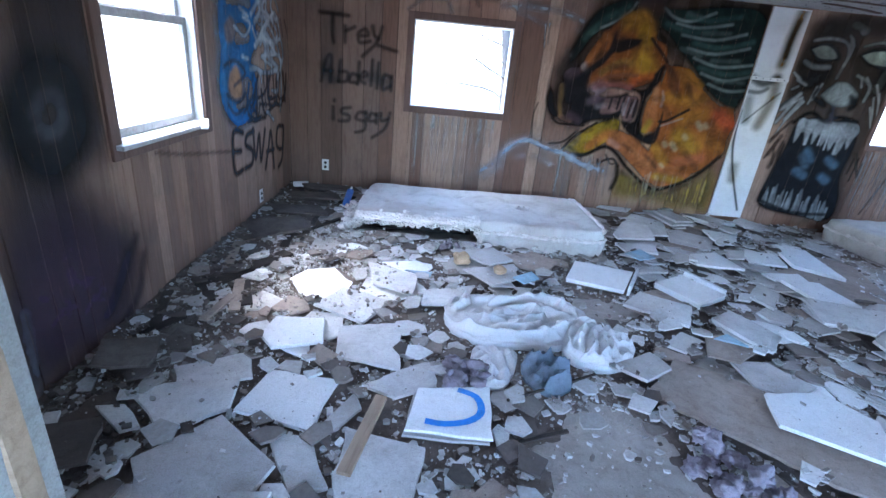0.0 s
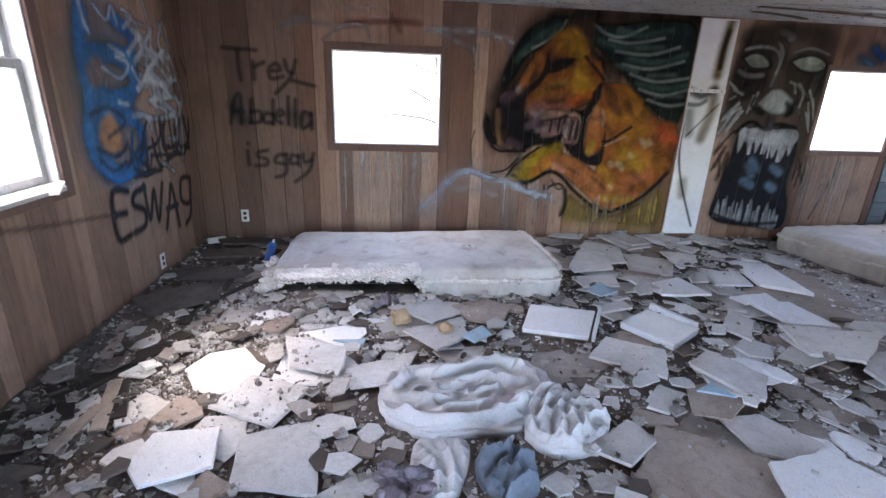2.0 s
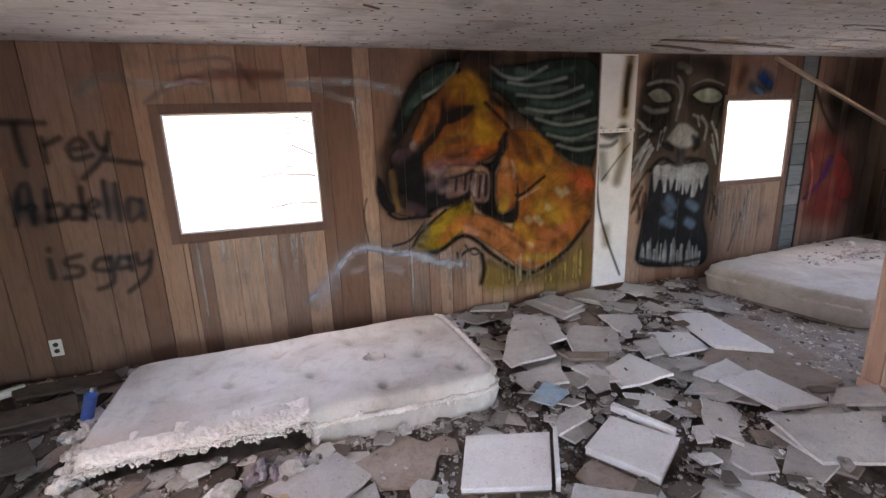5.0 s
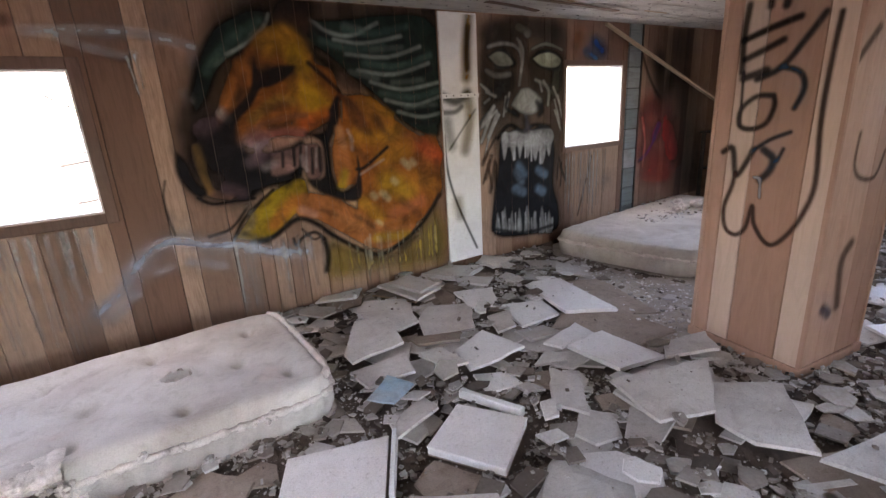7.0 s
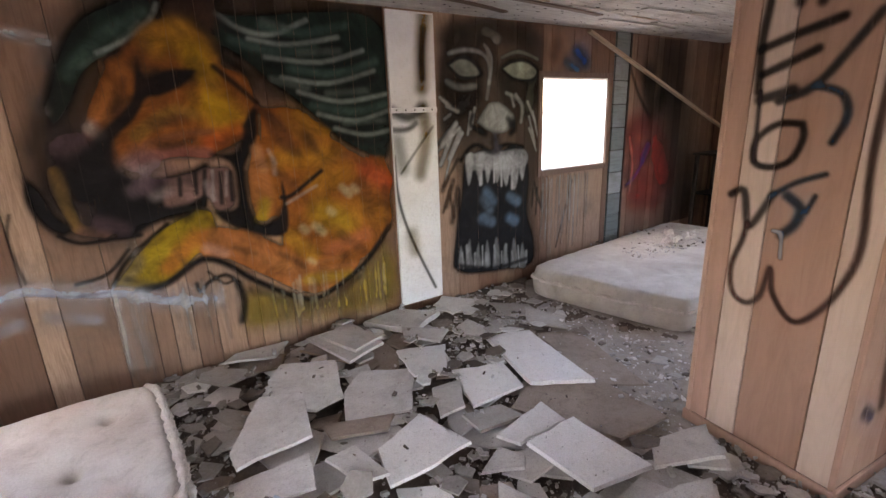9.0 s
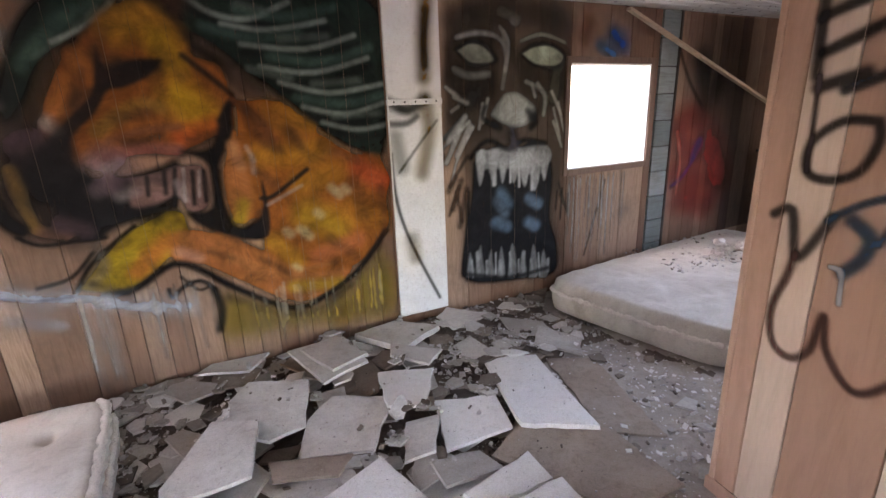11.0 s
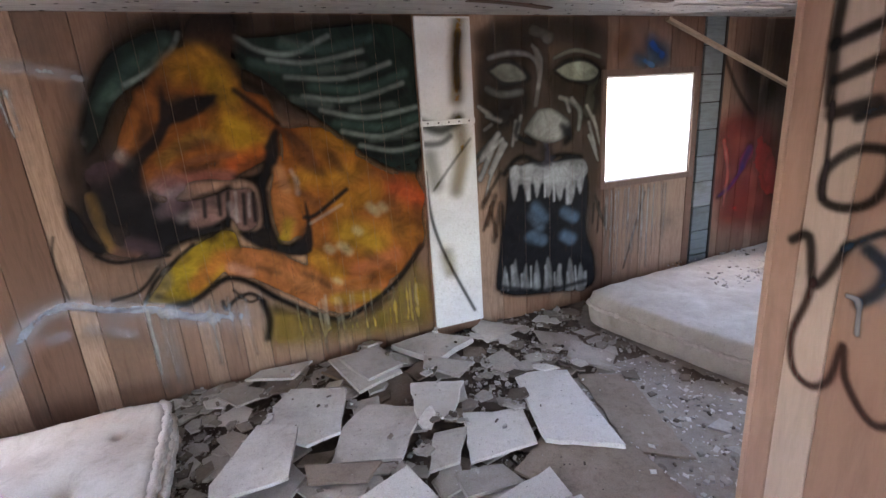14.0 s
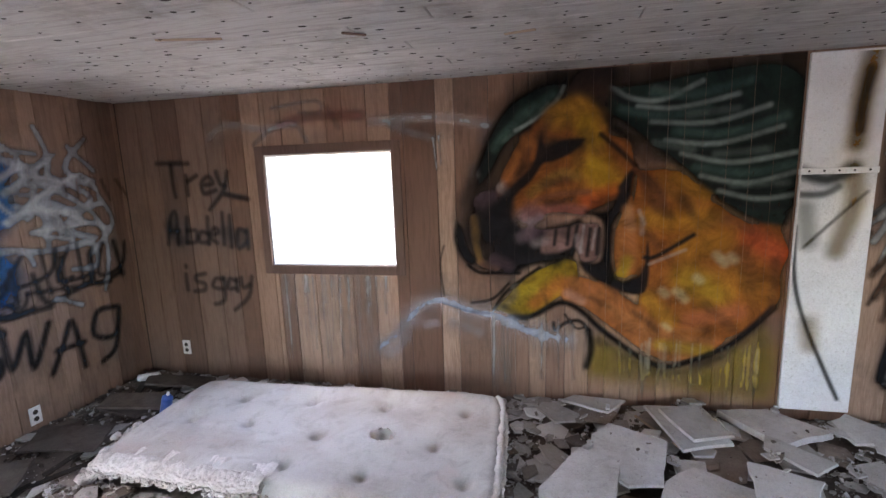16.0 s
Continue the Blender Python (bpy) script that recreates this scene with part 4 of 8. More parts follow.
        part("piping", tube([(p.x, p.y, 0.016) for p in rim[start:nu + nv]], 0.010, 5, 7, 0.35), STUFFING, ob)
    for a, b in tufts:
        x, y = quad(corners, a, b)
        bm = bmesh.new()
        bmesh.ops.create_uvsphere(bm, u_segments=10, v_segments=6, radius=0.011, matrix=Matrix.Translation((x, y, top(a, b) + 0.001)) @ Matrix.Diagonal((1, 1, 0.4, 1)))
        part("button", bm, DARK_TUFT_SHADE, ob, "sunken dark button")
    if hole:
        x, y = quad(corners, *hole)
        z = top(hole[0] + 0.05, hole[1])
        bm = bmesh.new()
        # A near-black disc puts the hole's inner shade into colour.
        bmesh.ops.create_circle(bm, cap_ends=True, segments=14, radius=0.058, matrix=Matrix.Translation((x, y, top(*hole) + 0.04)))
        part("lining", bm, DARK_TUFT_SHADE, ob, "torn hole, its shade a dark disc")
        rng = random.Random(8)
        for k in range(7):
            a = 0.3 + 0.9 * k + rng.uniform(-0.2, 0.2)
            n, w = rng.uniform(0.03, 0.05), rng.uniform(0.012, 0.022)
            d, e = Vector((math.cos(a), math.sin(a) * 0.75, 0)), Vector((-math.sin(a), math.cos(a), 0))
            bm = bmesh.new()
            rows = []
            for r in range(6):
                g = r / 5
                c = Vector((x, y, z + 0.004)) + d * (0.075 - 0.02 * g + n * 0.35 * g * g) + Vector((0, 0, n * 0.55 * math.sin(g * 2.0)))
                rows.append([bm.verts.new(c + e * w * (1 - g * 0.85) * t + Vector((0, 0, 0.004 * rng.uniform(-1, 1)))) for t in (-1, -0.3, 0.4, 1)])
            for p, q in zip(rows, rows[1:]):
                for m in range(3):
                    bm.faces.new((p[m], p[m + 1], q[m + 1], q[m]))
            bmesh.ops.solidify(bm, geom=bm.faces[:], thickness=0.003)
            part("torn_flap", bm, STUFFING, ob, "torn fabric flap beside a hole")
    if torn:
        for k in (0.60, 0.66, 0.80, 0.84):
            x, y = quad(corners, k, -0.022)
            tagged(part("frayed_patch", fluff([(x, y, height - 0.085), (x + 0.03, y, height - 0.085)], 0.016, int(k * 100)), STUFFING, ob, "frayed seam patch"), kind="stuff")
        part("stuffing", fleece([quad(corners, 0.02 + (torn - 0.02) * k / 160, 0.0) for k in range(161)], height - 0.012, droop, 17), STUFFING, ob, "torn pale cotton fleece hanging out")
        edge = [quad(corners, torn * k / 40, -0.045) for k in range(41)]
        tagged(part("stuffing", fluff([(x, y, height - 0.068 - 0.012 * math.sin(k * 1.3) - droop * 0.5 * (1 - k / 40)) for k, (x, y) in enumerate(edge)], 0.014, 9, 8), STUFFING, ob, "ragged tufts of cotton stuffing"), kind="stuff")
        left = [quad(corners, -0.015, 0.02 + 0.3 * k / 7) for k in range(8)]
        tagged(part("stuffing", fluff([(x, y, 0.07 + 0.010 * k) for k, (x, y) in enumerate(left)], 0.045, 12, 9), STUFFING, ob, "torn pale cotton stuffing"), kind="stuff")
        p, q = quad(corners, torn * 0.98, 0.0), quad(corners, 0.03, 0.24)
        tagged(part("stuffing", fluff([(p[0] + 0.03, p[1] - 0.02, z) for z in (0.05, 0.09, 0.13)], 0.035, 13), STUFFING, ob, "torn seam with stuffing"), kind="stuff")
        # Near-black box stands in for the shade inside the open mattress.
        part("lining", box((q[0], q[1], 0.004), (p[0] - 0.02, q[1] + 0.02, 0.12), 0.004), DARK_TUFT_SHADE, ob, "dark box for the shade inside the mattress")
    return ob


# Near black: buttons and other dark parts, and shade painted into mattress hollows.
DARK_TUFT_SHADE = plaster_material("dark_fibre_and_shade", (0.05, 0.042, 0.036), (0.05, 0.042, 0.036), (0.02, 0.017, 0.014), rough=1.0)
TUFTS = [(0.2, 0.78), (0.42, 0.8), (0.66, 0.8), (0.9, 0.78), (0.3, 0.5), (0.52, 0.45), (0.84, 0.46), (0.7, 0.16), (0.93, 0.2), (0.5, 0.16), (0.12, 0.5)]
mattress("dirty pale tufted mattress, torn open with stuffing spilling", [(-0.80, 3.76), (1.31, 3.64), (1.26, 4.70), (-0.74, 4.62)], 0.235, TUFTS, torn=0.50, hole=(0.70, 0.46), droop=0.05)
mattress("dusty off-white bare mattress lying against the wall", [(4.24, 3.55), (6.45, 3.82), (6.35, 4.99), (3.97, 4.80)], 0.235, [], quilt=0.006, bottom_cord=False, material=TICKING_PALE)


# ---- cloth ----
def heap(name, label, outline, rise, folds, seed, material, category="cloth", wrinkle=1.0):
    """A crumpled cloth within an outline; folds: (points, height, width) of the ridges that run over it."""
    cx, cy = sum(p[0] for p in outline) / len(outline), sum(p[1] for p in outline) / len(outline)
    base = max(float(ground[int((x - X0) / STEP), int((y - Y0) / STEP)]) for x, y in [*outline, (cx, cy)])
    base = min(base, 0.06)
    rings, segs = 90, 260
    edge = np.array(smooth_line([*outline, outline[0]]))
    run = np.r_[0, np.cumsum(np.hypot(*np.diff(edge, axis=0).T))]
    s = np.linspace(0, run[-1], segs, endpoint=False)
    edge = np.c_[np.interp(s, run, edge[:, 0]), np.interp(s, run, edge[:, 1])]
    wob = np.array([1 + 0.05 * noise.noise(Vector((x * 17, y * 17, seed))) for x, y in edge])
    q = (np.arange(1, rings + 1) / rings)[:, None]
    px = (cx + (edge[:, 0] - cx) * q * (1 + (wob - 1) * q)).ravel()
    py = (cy + (edge[:, 1] - cy) * q * (1 + (wob - 1) * q)).ravel()
    qq = np.repeat(q.ravel(), segs)
    bent = [Vector((x * 5, y * 5, seed)) for x, y in zip(px, py)]
    sway = np.array([noise.noise(v) for v in bent]) * 0.02 * wrinkle
    sway2 = np.array([noise.noise(v + Vector((11, 4, 0))) for v in bent]) * 0.02 * wrinkle
    swell = np.array([0.65 + 0.6 * noise.noise(v * 0.7 + Vector((3, 9, 1))) for v in bent])
    h = rise * swell * np.sqrt(np.clip(1 - qq ** 4, 0, 1))
    for line, high, wide in folds:
        d = from_line(smooth_line(line), px + sway, py + sway2) / wide
        ends = np.minimum(np.hypot(px - line[0][0], py - line[0][1]), np.hypot(px - line[-1][0], py - line[-1][1]))
        h = h + 0.85 * high * (np.exp(-d ** 2 * 1.6) - 0.45 * np.exp(-(d - 1.7) ** 2 * 1.6)) * np.clip(0.35 + ends / (4 * wide), 0.35, 1)
    crease = np.array([abs(noise.noise(v * 2.2 + Vector((a * 60, b * 60, 0)))) + 0.5 * abs(noise.noise(v * 4.7)) for v, a, b in zip(bent, sway, sway2)])
    pleat = np.array([1 - 2.2 * abs(noise.noise(Vector((v.x * 0.9 + v.y * 0.5, v.y * 2.6 - v.x * 0.7, seed + 4)))) for v in bent])
    h = h + wrinkle * (0.014 * (0.35 - crease) + 0.030 * np.clip(pleat, 0, 1) ** 3)
    h = np.maximum(h, 0.0) * np.clip((1 - qq) * 7, 0.12, 1) + 0.005
    verts = [(cx, cy, base + float(h[:segs].mean())), *zip(px.tolist(), py.tolist(), (base + h).tolist())]
    verts += [(x, y, min(base, 0.012)) for x, y in zip(px[-segs:].tolist(), py[-segs:].tolist())]
    faces = [(0, 1 + k, 1 + (k + 1) % segs) for k in range(segs)]
    for rg in range(rings):
        o = 1 + rg * segs
        faces += [(o + k, o + segs + k, o + segs + (k + 1) % segs, o + (k + 1) % segs) for k in range(segs)]
    faces.append(tuple(range(len(verts) - 1, len(verts) - segs - 1, -1)))
    return tagged(new(name, mesh_of(name, verts, faces, material, True)), label, category)


FIBRE = plaster_material("purple_grey_fibre", (0.30, 0.26, 0.29), (0.30, 0.26, 0.29), (0.12, 0.10, 0.11), rough=1.0, relief=0.8)
heap("crumpled_sheet", "crumpled dirty white bedsheet lying on broken boards", SHEET, 0.014, (
    ([(0.02, 2.36), (0.21, 2.27), (0.46, 2.27), (0.62, 2.35), (0.74, 2.46)], 0.055, 0.032),
    ([(0.27, 2.34), (0.50, 2.38), (0.68, 2.46)], 0.035, 0.022),
    ([(0.12, 2.62), (0.40, 2.66), (0.64, 2.70), (0.74, 2.60)], 0.05, 0.035),
    ([(0.23, 2.48), (0.42, 2.57), (0.60, 2.53), (0.76, 2.55)], 0.04, 0.024),
    ([(0.35, 2.52), (0.50, 2.54), (0.54, 2.47), (0.36, 2.42)], 0.03, 0.018),
    ([(0.01, 2.60), (0.06, 2.66), (0.10, 2.60), (0.04, 2.53)], 0.05, 0.018),
    ([(0.05, 2.48), (0.18, 2.42), (0.30, 2.45)], 0.025, 0.03),
    ([(0.44, 2.62), (0.56, 2.60), (0.70, 2.66)], 0.025, 0.014)), 3, CLOTH)
heap("crumpled_shirt", "twisted white shirt lying beside a bedsheet", SHIRT, 0.045, (
    ([(0.63, 2.17), (0.64, 2.29), (0.73, 2.42), (0.82, 2.46)], 0.024, 0.020),
    ([(0.66, 2.15), (0.72, 2.29), (0.79, 2.40), (0.86, 2.43)], 0.024, 0.018),
    ([(0.72, 2.12), (0.77, 2.25), (0.84, 2.38)], 0.024, 0.017),
    ([(0.79, 2.11), (0.83, 2.24), (0.88, 2.38)], 0.024, 0.018),
    ([(0.85, 2.14), (0.88, 2.26), (0.90, 2.38)], 0.024, 0.018),
    ([(0.90, 2.33), (0.97, 2.30), (0.99, 2.24)], 0.024, 0.018)), 5, CLOTH)
heap("rag", "small white rag spread over rubble", RAG, 0.02, (
    ([(0.14, 2.14), (0.20, 2.02), (0.20, 1.92)], 0.022, 0.02),
    ([(0.24, 2.20), (0.27, 2.06), (0.25, 1.93)], 0.022, 0.018),
    ([(0.32, 2.18), (0.31, 2.06)], 0.02, 0.016)), 7, CLOTH, wrinkle=0.6)


def clump(name, label, category, spots, radius, seed, material):
    """A loose ball of fibre or rag, resting on what lies below."""
    pts = [(x, y, min(float(ground[int((x - X0) / STEP), int((y - Y0) / STEP)]), 0.05) + radius * 0.45) for x, y in spots]
    return tagged(part(name, fluff(pts, radius, seed, 7), material, None), label, category)


heap("dark_rag", "balled dark blue-grey rag among rubble", DARK_RAG, 0.045, (
    ([(0.40, 1.94), (0.46, 2.02), (0.44, 2.08)], 0.03, 0.016),
    ([(0.48, 1.90), (0.50, 1.98), (0.56, 2.02)], 0.03, 0.016),
    ([(0.52, 2.08), (0.50, 2.02), (0.44, 1.98)], 0.03, 0.014)), 9, DARK_CLOTH, wrinkle=2.2)
clump("insulation_tuft", "lump of purple-grey loose insulation fibre", "insulation", [(0.02, 1.98), (0.09, 2.0), (0.13, 1.93), (0.05, 1.9)], 0.045, 11, FIBRE)
clump("insulation_tuft", "lump of grey loose insulation fibre beside a brown sheet", "insulation", [(0.98, 1.48), (1.04, 1.54), (1.1, 1.46), (1.14, 1.38), (1.02, 1.4), (1.2, 1.34)], 0.05, 13, FIBRE)
clump("insulation_tuft", "lump of purple-grey fibre at the torn mattress", "insulation", [(0.02, 3.52), (0.1, 3.5), (0.18, 3.5), (0.14, 3.44)], 0.04, 15, FIBRE)


# ---- fixtures and smaller things ----
def build_plank():
    ob = thing("cover_plank", "wide white-painted board nailed on the wall, hinge strip across", "plank")
    part("board", box((2.89, Y1 - 0.021, 1.535), (3.258, Y1 - 0.001, 2.145), 0.003), WHITE_PAINT, ob)
    part("board", box((2.89, Y1 - 0.020, 0.095), (3.258, Y1 - 0.001, 1.50), 0.003), WHITE_PAINT, ob)
    part("hinge_strip", box((2.886, Y1 - 0.026, 1.50), (3.262, Y1 - 0.001, 1.535), 0.003), WHITE_PAINT, ob, "white painted metal hinge strip")
    for k in range(5):
        bm = bmesh.new()
        bmesh.ops.create_cone(bm, cap_ends=True, segments=10, radius1=0.006, radius2=0.004, depth=0.004, matrix=Matrix.Translation((2.93 + 0.072 * k, Y1 - 0.028, 1.518)) @ Matrix.Rotation(radians(90), 4, "X"))
        part("screw", bm, DARK_WOOD, ob)


build_plank()


def build_post():
    """A broken door post with flaking white paint, snapped off above waist height."""
    ob = thing("door_post", "broken door post with flaking pale paint", "post")
    rng = random.Random(12)
    for name, x0, x1, y0, y1, z1, mat in (("stud", -0.855, -0.785, 0.61, 0.70, 1.10, SASH_PAINT), ("casing_board", -0.784, -0.768, 0.61, 0.73, 0.96, SASH_PAINT), ("stop_strip", -0.767, -0.757, 0.65, 0.69, 0.88, RAW_WOOD)):
        bm = bmesh.new()
        bmesh.ops.create_grid(bm, x_segments=6, y_segments=6, size=0.5)
        for v in bm.verts:
            v.co = Vector(((x0 + x1) / 2 + v.co.x * (x1 - x0), (y0 + y1) / 2 + v.co.y * (y1 - y0), z1 + rng.uniform(-0.03, 0.01) + 0.25 * v.co.x))
        rim = bmesh.ops.extrude_face_region(bm, geom=bm.faces[:])
        for v in rim["geom"]:
            if isinstance(v, bmesh.types.BMVert):
                v.co.z = 0.0
        bmesh.ops.recalc_face_normals(bm, faces=bm.faces)
        part(name, bm, mat, ob)


build_post()


def build_outlet(name, label, m):
    ob = thing(name, label, "outlet")
    ob.matrix_world = m
    part("cover_plate", box((-0.036, -0.007, -0.058), (0.036, 0, 0.058), 0.003), WHITE_PAINT, ob)
    for z in (-0.022, 0.022):
        bm = bmesh.new()
        bmesh.ops.create_cone(bm, cap_ends=True, segments=14, radius1=0.016, radius2=0.015, depth=0.004, matrix=Matrix.Translation((0, -0.008, z)) @ Matrix.Rotation(radians(90), 4, "X"))
        part("socket", bm, DARK_TUFT_SHADE, ob, "dark socket face")


build_outlet("wall_outlet", "dirty white wall outlet on panel boards", pose(-1.29, Y1 - 0.001, 0.265))
build_outlet("wall_outlet", "yellowed outlet plate low on the wall", pose(X0 + 0.001, 4.12, 0.15, 0, 0, 90))

# Horizontal lap boards: beside the second window and under the far one.
for k in range(10):
    z = 0.02 + 0.215 * k
    ob = part("lap_board", box((5.272, Y1 - 0.012, z), (5.475, Y1 + 0.012, min(z + 0.207, TOP)), 0.004), LAP_WOOD, wall_back)
part("edge_strip", box((5.477, Y1 - 0.02, 0), (5.498, Y1 + 0.012, TOP), 0.003), DARK_WOOD, wall_back)
for k in range(4):
    part("lap_board", box((X1 - 0.02, 1.2, 0.02 + 0.175 * k), (X1 - 0.001, 3.25, 0.19 + 0.175 * k), 0.004), LAP_WOOD, wall_right)



# ---- spray paint: thin coats on the boards, laid stroke by stroke ----
def paint_material():
    m, link, bsdf, node = shader("spray_paint", 0.7)
    bsdf.inputs["Specular IOR Level"].default_value = 0.12
    at = node("ShaderNodeVertexColor")
    at.layer_name = "paint"
    tc = node("ShaderNodeTexCoord")
    mp = node("ShaderNodeMapping")
    mp.inputs["Scale"].default_value = (1, 1, 0.12)
    link(tc.outputs["Object"], mp.inputs["Vector"])
    grain = noise_of(link, node, mp.outputs["Vector"], 70.0, 5.0, 0.7)
    cloud = noise_of(link, node, tc.outputs["Object"], 6.0, 8.0, 0.7, 0.5)
    col = mixed(link, node, 0.85, at.outputs["Color"], ramp(link, node, cloud, (0.30, (0.16, 0.14, 0.14)), (0.5, (0.56, 0.54, 0.54)), (0.70, (1.05, 1.05, 1.05))), "MULTIPLY")
    link(col, bsdf.inputs["Base Color"])
    wear = ramp(link, node, grain, (0.28, (0.72, 0.72, 0.72)), (0.40, (1, 1, 1)))
    mul = node("ShaderNodeMath")
    mul.operation = "MULTIPLY"
    link(at.outputs["Alpha"], mul.inputs[0])
    link(wear, mul.inputs[1])
    link(mul.outputs[0], bsdf.inputs["Alpha"])
    bumped(link, node, bsdf, grain, 0.12, 0.003)
    return m


PAINT = paint_material()


def coat(columns, z0, z1, step):
    """An unpainted coat: points over boards given as (from, to), with colour and cover."""
    us = []
    for a, b in columns:
        n = max(2, int((b - a) / step) + 1)
        us.append(np.linspace(a + 0.0005, b - 0.0005, n))
    zs = np.arange(z0, z1, step)
    u = np.concatenate(us)
    return {"lens": [len(x) for x in us], "z": zs, "U": np.repeat(u, len(zs)), "Z": np.tile(zs, len(u)), "rgb": np.zeros((len(u) * len(zs), 3)), "a": np.zeros(len(u) * len(zs))}


def lay(layer, near, f, colour):
    """Puts colour over what is there, by the cover f at the points near."""
    a, rgb = layer["a"], layer["rgb"]
    total = f + a[near] * (1 - f)
    mix = np.where(total > 1e-6, f / np.maximum(total, 1e-6), 0)[:, None]
    rgb[near] = rgb[near] * (1 - mix) + np.array(colour) * mix
    a[near] = total


def reach(layer, line, far):
    us, zs = [p[0] for p in line], [p[1] for p in line]
    return np.nonzero((layer["U"] > min(us) - far) & (layer["U"] < max(us) + far) & (layer["Z"] > min(zs) - far) & (layer["Z"] < max(zs) + far))[0]


def spray(layer, pts, colour, width, soft, cover):
    """A stroke: full within width less its soft share, then fading over the rest and a little overspray."""
    line = smooth_line(pts)
    near = reach(layer, line, width * 1.9)
    d = from_line(line, layer["U"][near], layer["Z"][near]) / width
    f = np.clip((1 + soft * 0.8 - d) / (soft * 1.6 + 0.1), 0, 1)
    lay(layer, near, cover * f * f * (3 - 2 * f), colour)


def fill(layer, pts, colour, soft, cover):
    """A filled area whose edge fades over soft metres."""
    line = smooth_line([*pts, pts[0]])
    near = reach(layer, line, soft)
    u, z = layer["U"][near], layer["Z"][near]
    d = from_line(line, u, z)
    d = np.where(inside(line[:-1], u, z), d, -d)
    f = np.clip(0.5 + d / (soft * 1.4), 0, 1)
    lay(layer, near, cover * f * f * (3 - 2 * f), colour)


def drips(layer, u0, u1, top, low, colour, count, seed, cover=0.6, width=0.006):
    rng = random.Random(seed)
    for _ in range(count):
        u, t = rng.uniform(u0, u1), top - rng.uniform(0, 0.05)
        b = t - (t - low) * rng.uniform(0.35, 1.0)
        spray(layer, [(u, t), (u + rng.uniform(-0.006, 0.006), (t + b) / 2), (u + rng.uniform(-0.012, 0.012), b)], colour, width * rng.uniform(0.6, 1.6), 0.8, cover * rng.uniform(0.4, 1.0))


def hang(layer, name, label, place, holes=(), category="graffiti"):
    """Turns a coat into a thin sheet over the boards: only where there is paint, and open at their joints; place(u, z) gives the point."""
    nz, a = len(layer["z"]), layer["a"]
    keep = {}
    verts, faces, first = [], [], 0
    blocked = np.zeros(len(a), bool)
    for o in holes:
        blocked |= (layer["U"] > o[0]) & (layer["U"] < o[1]) & (layer["Z"] > o[2]) & (layer["Z"] < o[3])
    for n in layer["lens"]:
        for i in range(n - 1):
            for k in range(nz - 1):
                q = [first + i * nz + k, first + (i + 1) * nz + k, first + (i + 1) * nz + k + 1, first + i * nz + k + 1]
                if max(a[v] for v in q) > 0.015 and not blocked[q].any():
                    for v in q:
                        if v not in keep:
                            keep[v] = len(verts)
                            verts.append(place(layer["U"][v], layer["Z"][v]))
                    faces.append(tuple(keep[v] for v in q))
        first += n * nz
    me = mesh_of(name, verts, faces, PAINT)
    tint = me.color_attributes.new("paint", "FLOAT_COLOR", "POINT")
    order = list(keep)
    tint.data.foreach_set("color", np.c_[layer["rgb"][order], layer["a"][order]].ravel())
    return tagged(new(name, me), label, category)


def boards(seams, lo, hi, openings=()):
    cuts = sorted({*[s for s in seams if lo <= s <= hi], *[c for o in openings for c in o[:2] if lo <= c <= hi]})
    return [(a, b) for a, b in zip(cuts, cuts[1:]) if b - a > 0.012]


def on_north(u, z):
    return (u, Y1 - 0.0015, z)


CASED1 = (WIN1[0] - 0.062, WIN1[1] + 0.062, WIN1[2] - 0.062, WIN1[3] + 0.062)
CASED2 = (WIN2[0] - 0.045, WIN2[1] + 0.045, WIN2[2] - 0.045, WIN2[3] + 0.045)
CASEDL = (WINL[0] - 0.07, WINL[1] + 0.07, WINL[2] - 0.07, WINL[3] + 0.07)

mural = coat(boards(SEAMS_NORTH, -1.65, 2.88), 0.02, 2.155, 0.009)
fill(mural, [(0.94, 1.27), (1.12, 1.77), (1.32, 2.07), (1.61, 2.18), (2.37, 2.19), (2.95, 2.19), (2.88, 1.51), (2.26, 1.53), (1.74, 1.73), (1.22, 1.37), (1.02, 1.12)], (0.035, 0.02, 0.013), 0.12, 0.72)
fill(mural, [(0.95, 1.19), (1.09, 1.39), (1.24, 1.42), (1.35, 1.30), (1.30, 0.92), (1.10, 0.90), (0.98, 0.98)], (0.05, 0.03, 0.03), 0.09, 0.7)
fill(mural, [(1.09, 1.61), (1.17, 1.81), (1.29, 1.98), (1.47, 2.07), (1.62, 2.07), (1.57, 1.97), (1.41, 1.85), (1.28, 1.76), (1.16, 1.56), (1.08, 1.49)], (0.014, 0.026, 0.020), 0.04, 0.95)
spray(mural, [(1.18, 1.71), (1.36, 1.90), (1.54, 2.01)], (0.05, 0.10, 0.075), 0.03, 0.9, 0.75)
spray(mural, [(1.25, 1.76), (1.40, 1.86), (1.52, 1.97)], (0.10, 0.15, 0.12), 0.014, 0.9, 0.6)
spray(mural, [(1.32, 1.82), (1.46, 1.89), (1.57, 1.99), (1.61, 2.06)], (0.34, 0.40, 0.36), 0.011, 0.9, 0.8)
spray(mural, [(1.09, 1.59), (1.18, 1.81), (1.31, 1.96)], (0.008, 0.007, 0.008), 0.03, 0.9, 0.6)
spray(mural, [(1.58, 2.01), (1.49, 1.90), (1.35, 1.78)], (0.008, 0.007, 0.008), 0.02, 0.9, 0.7)
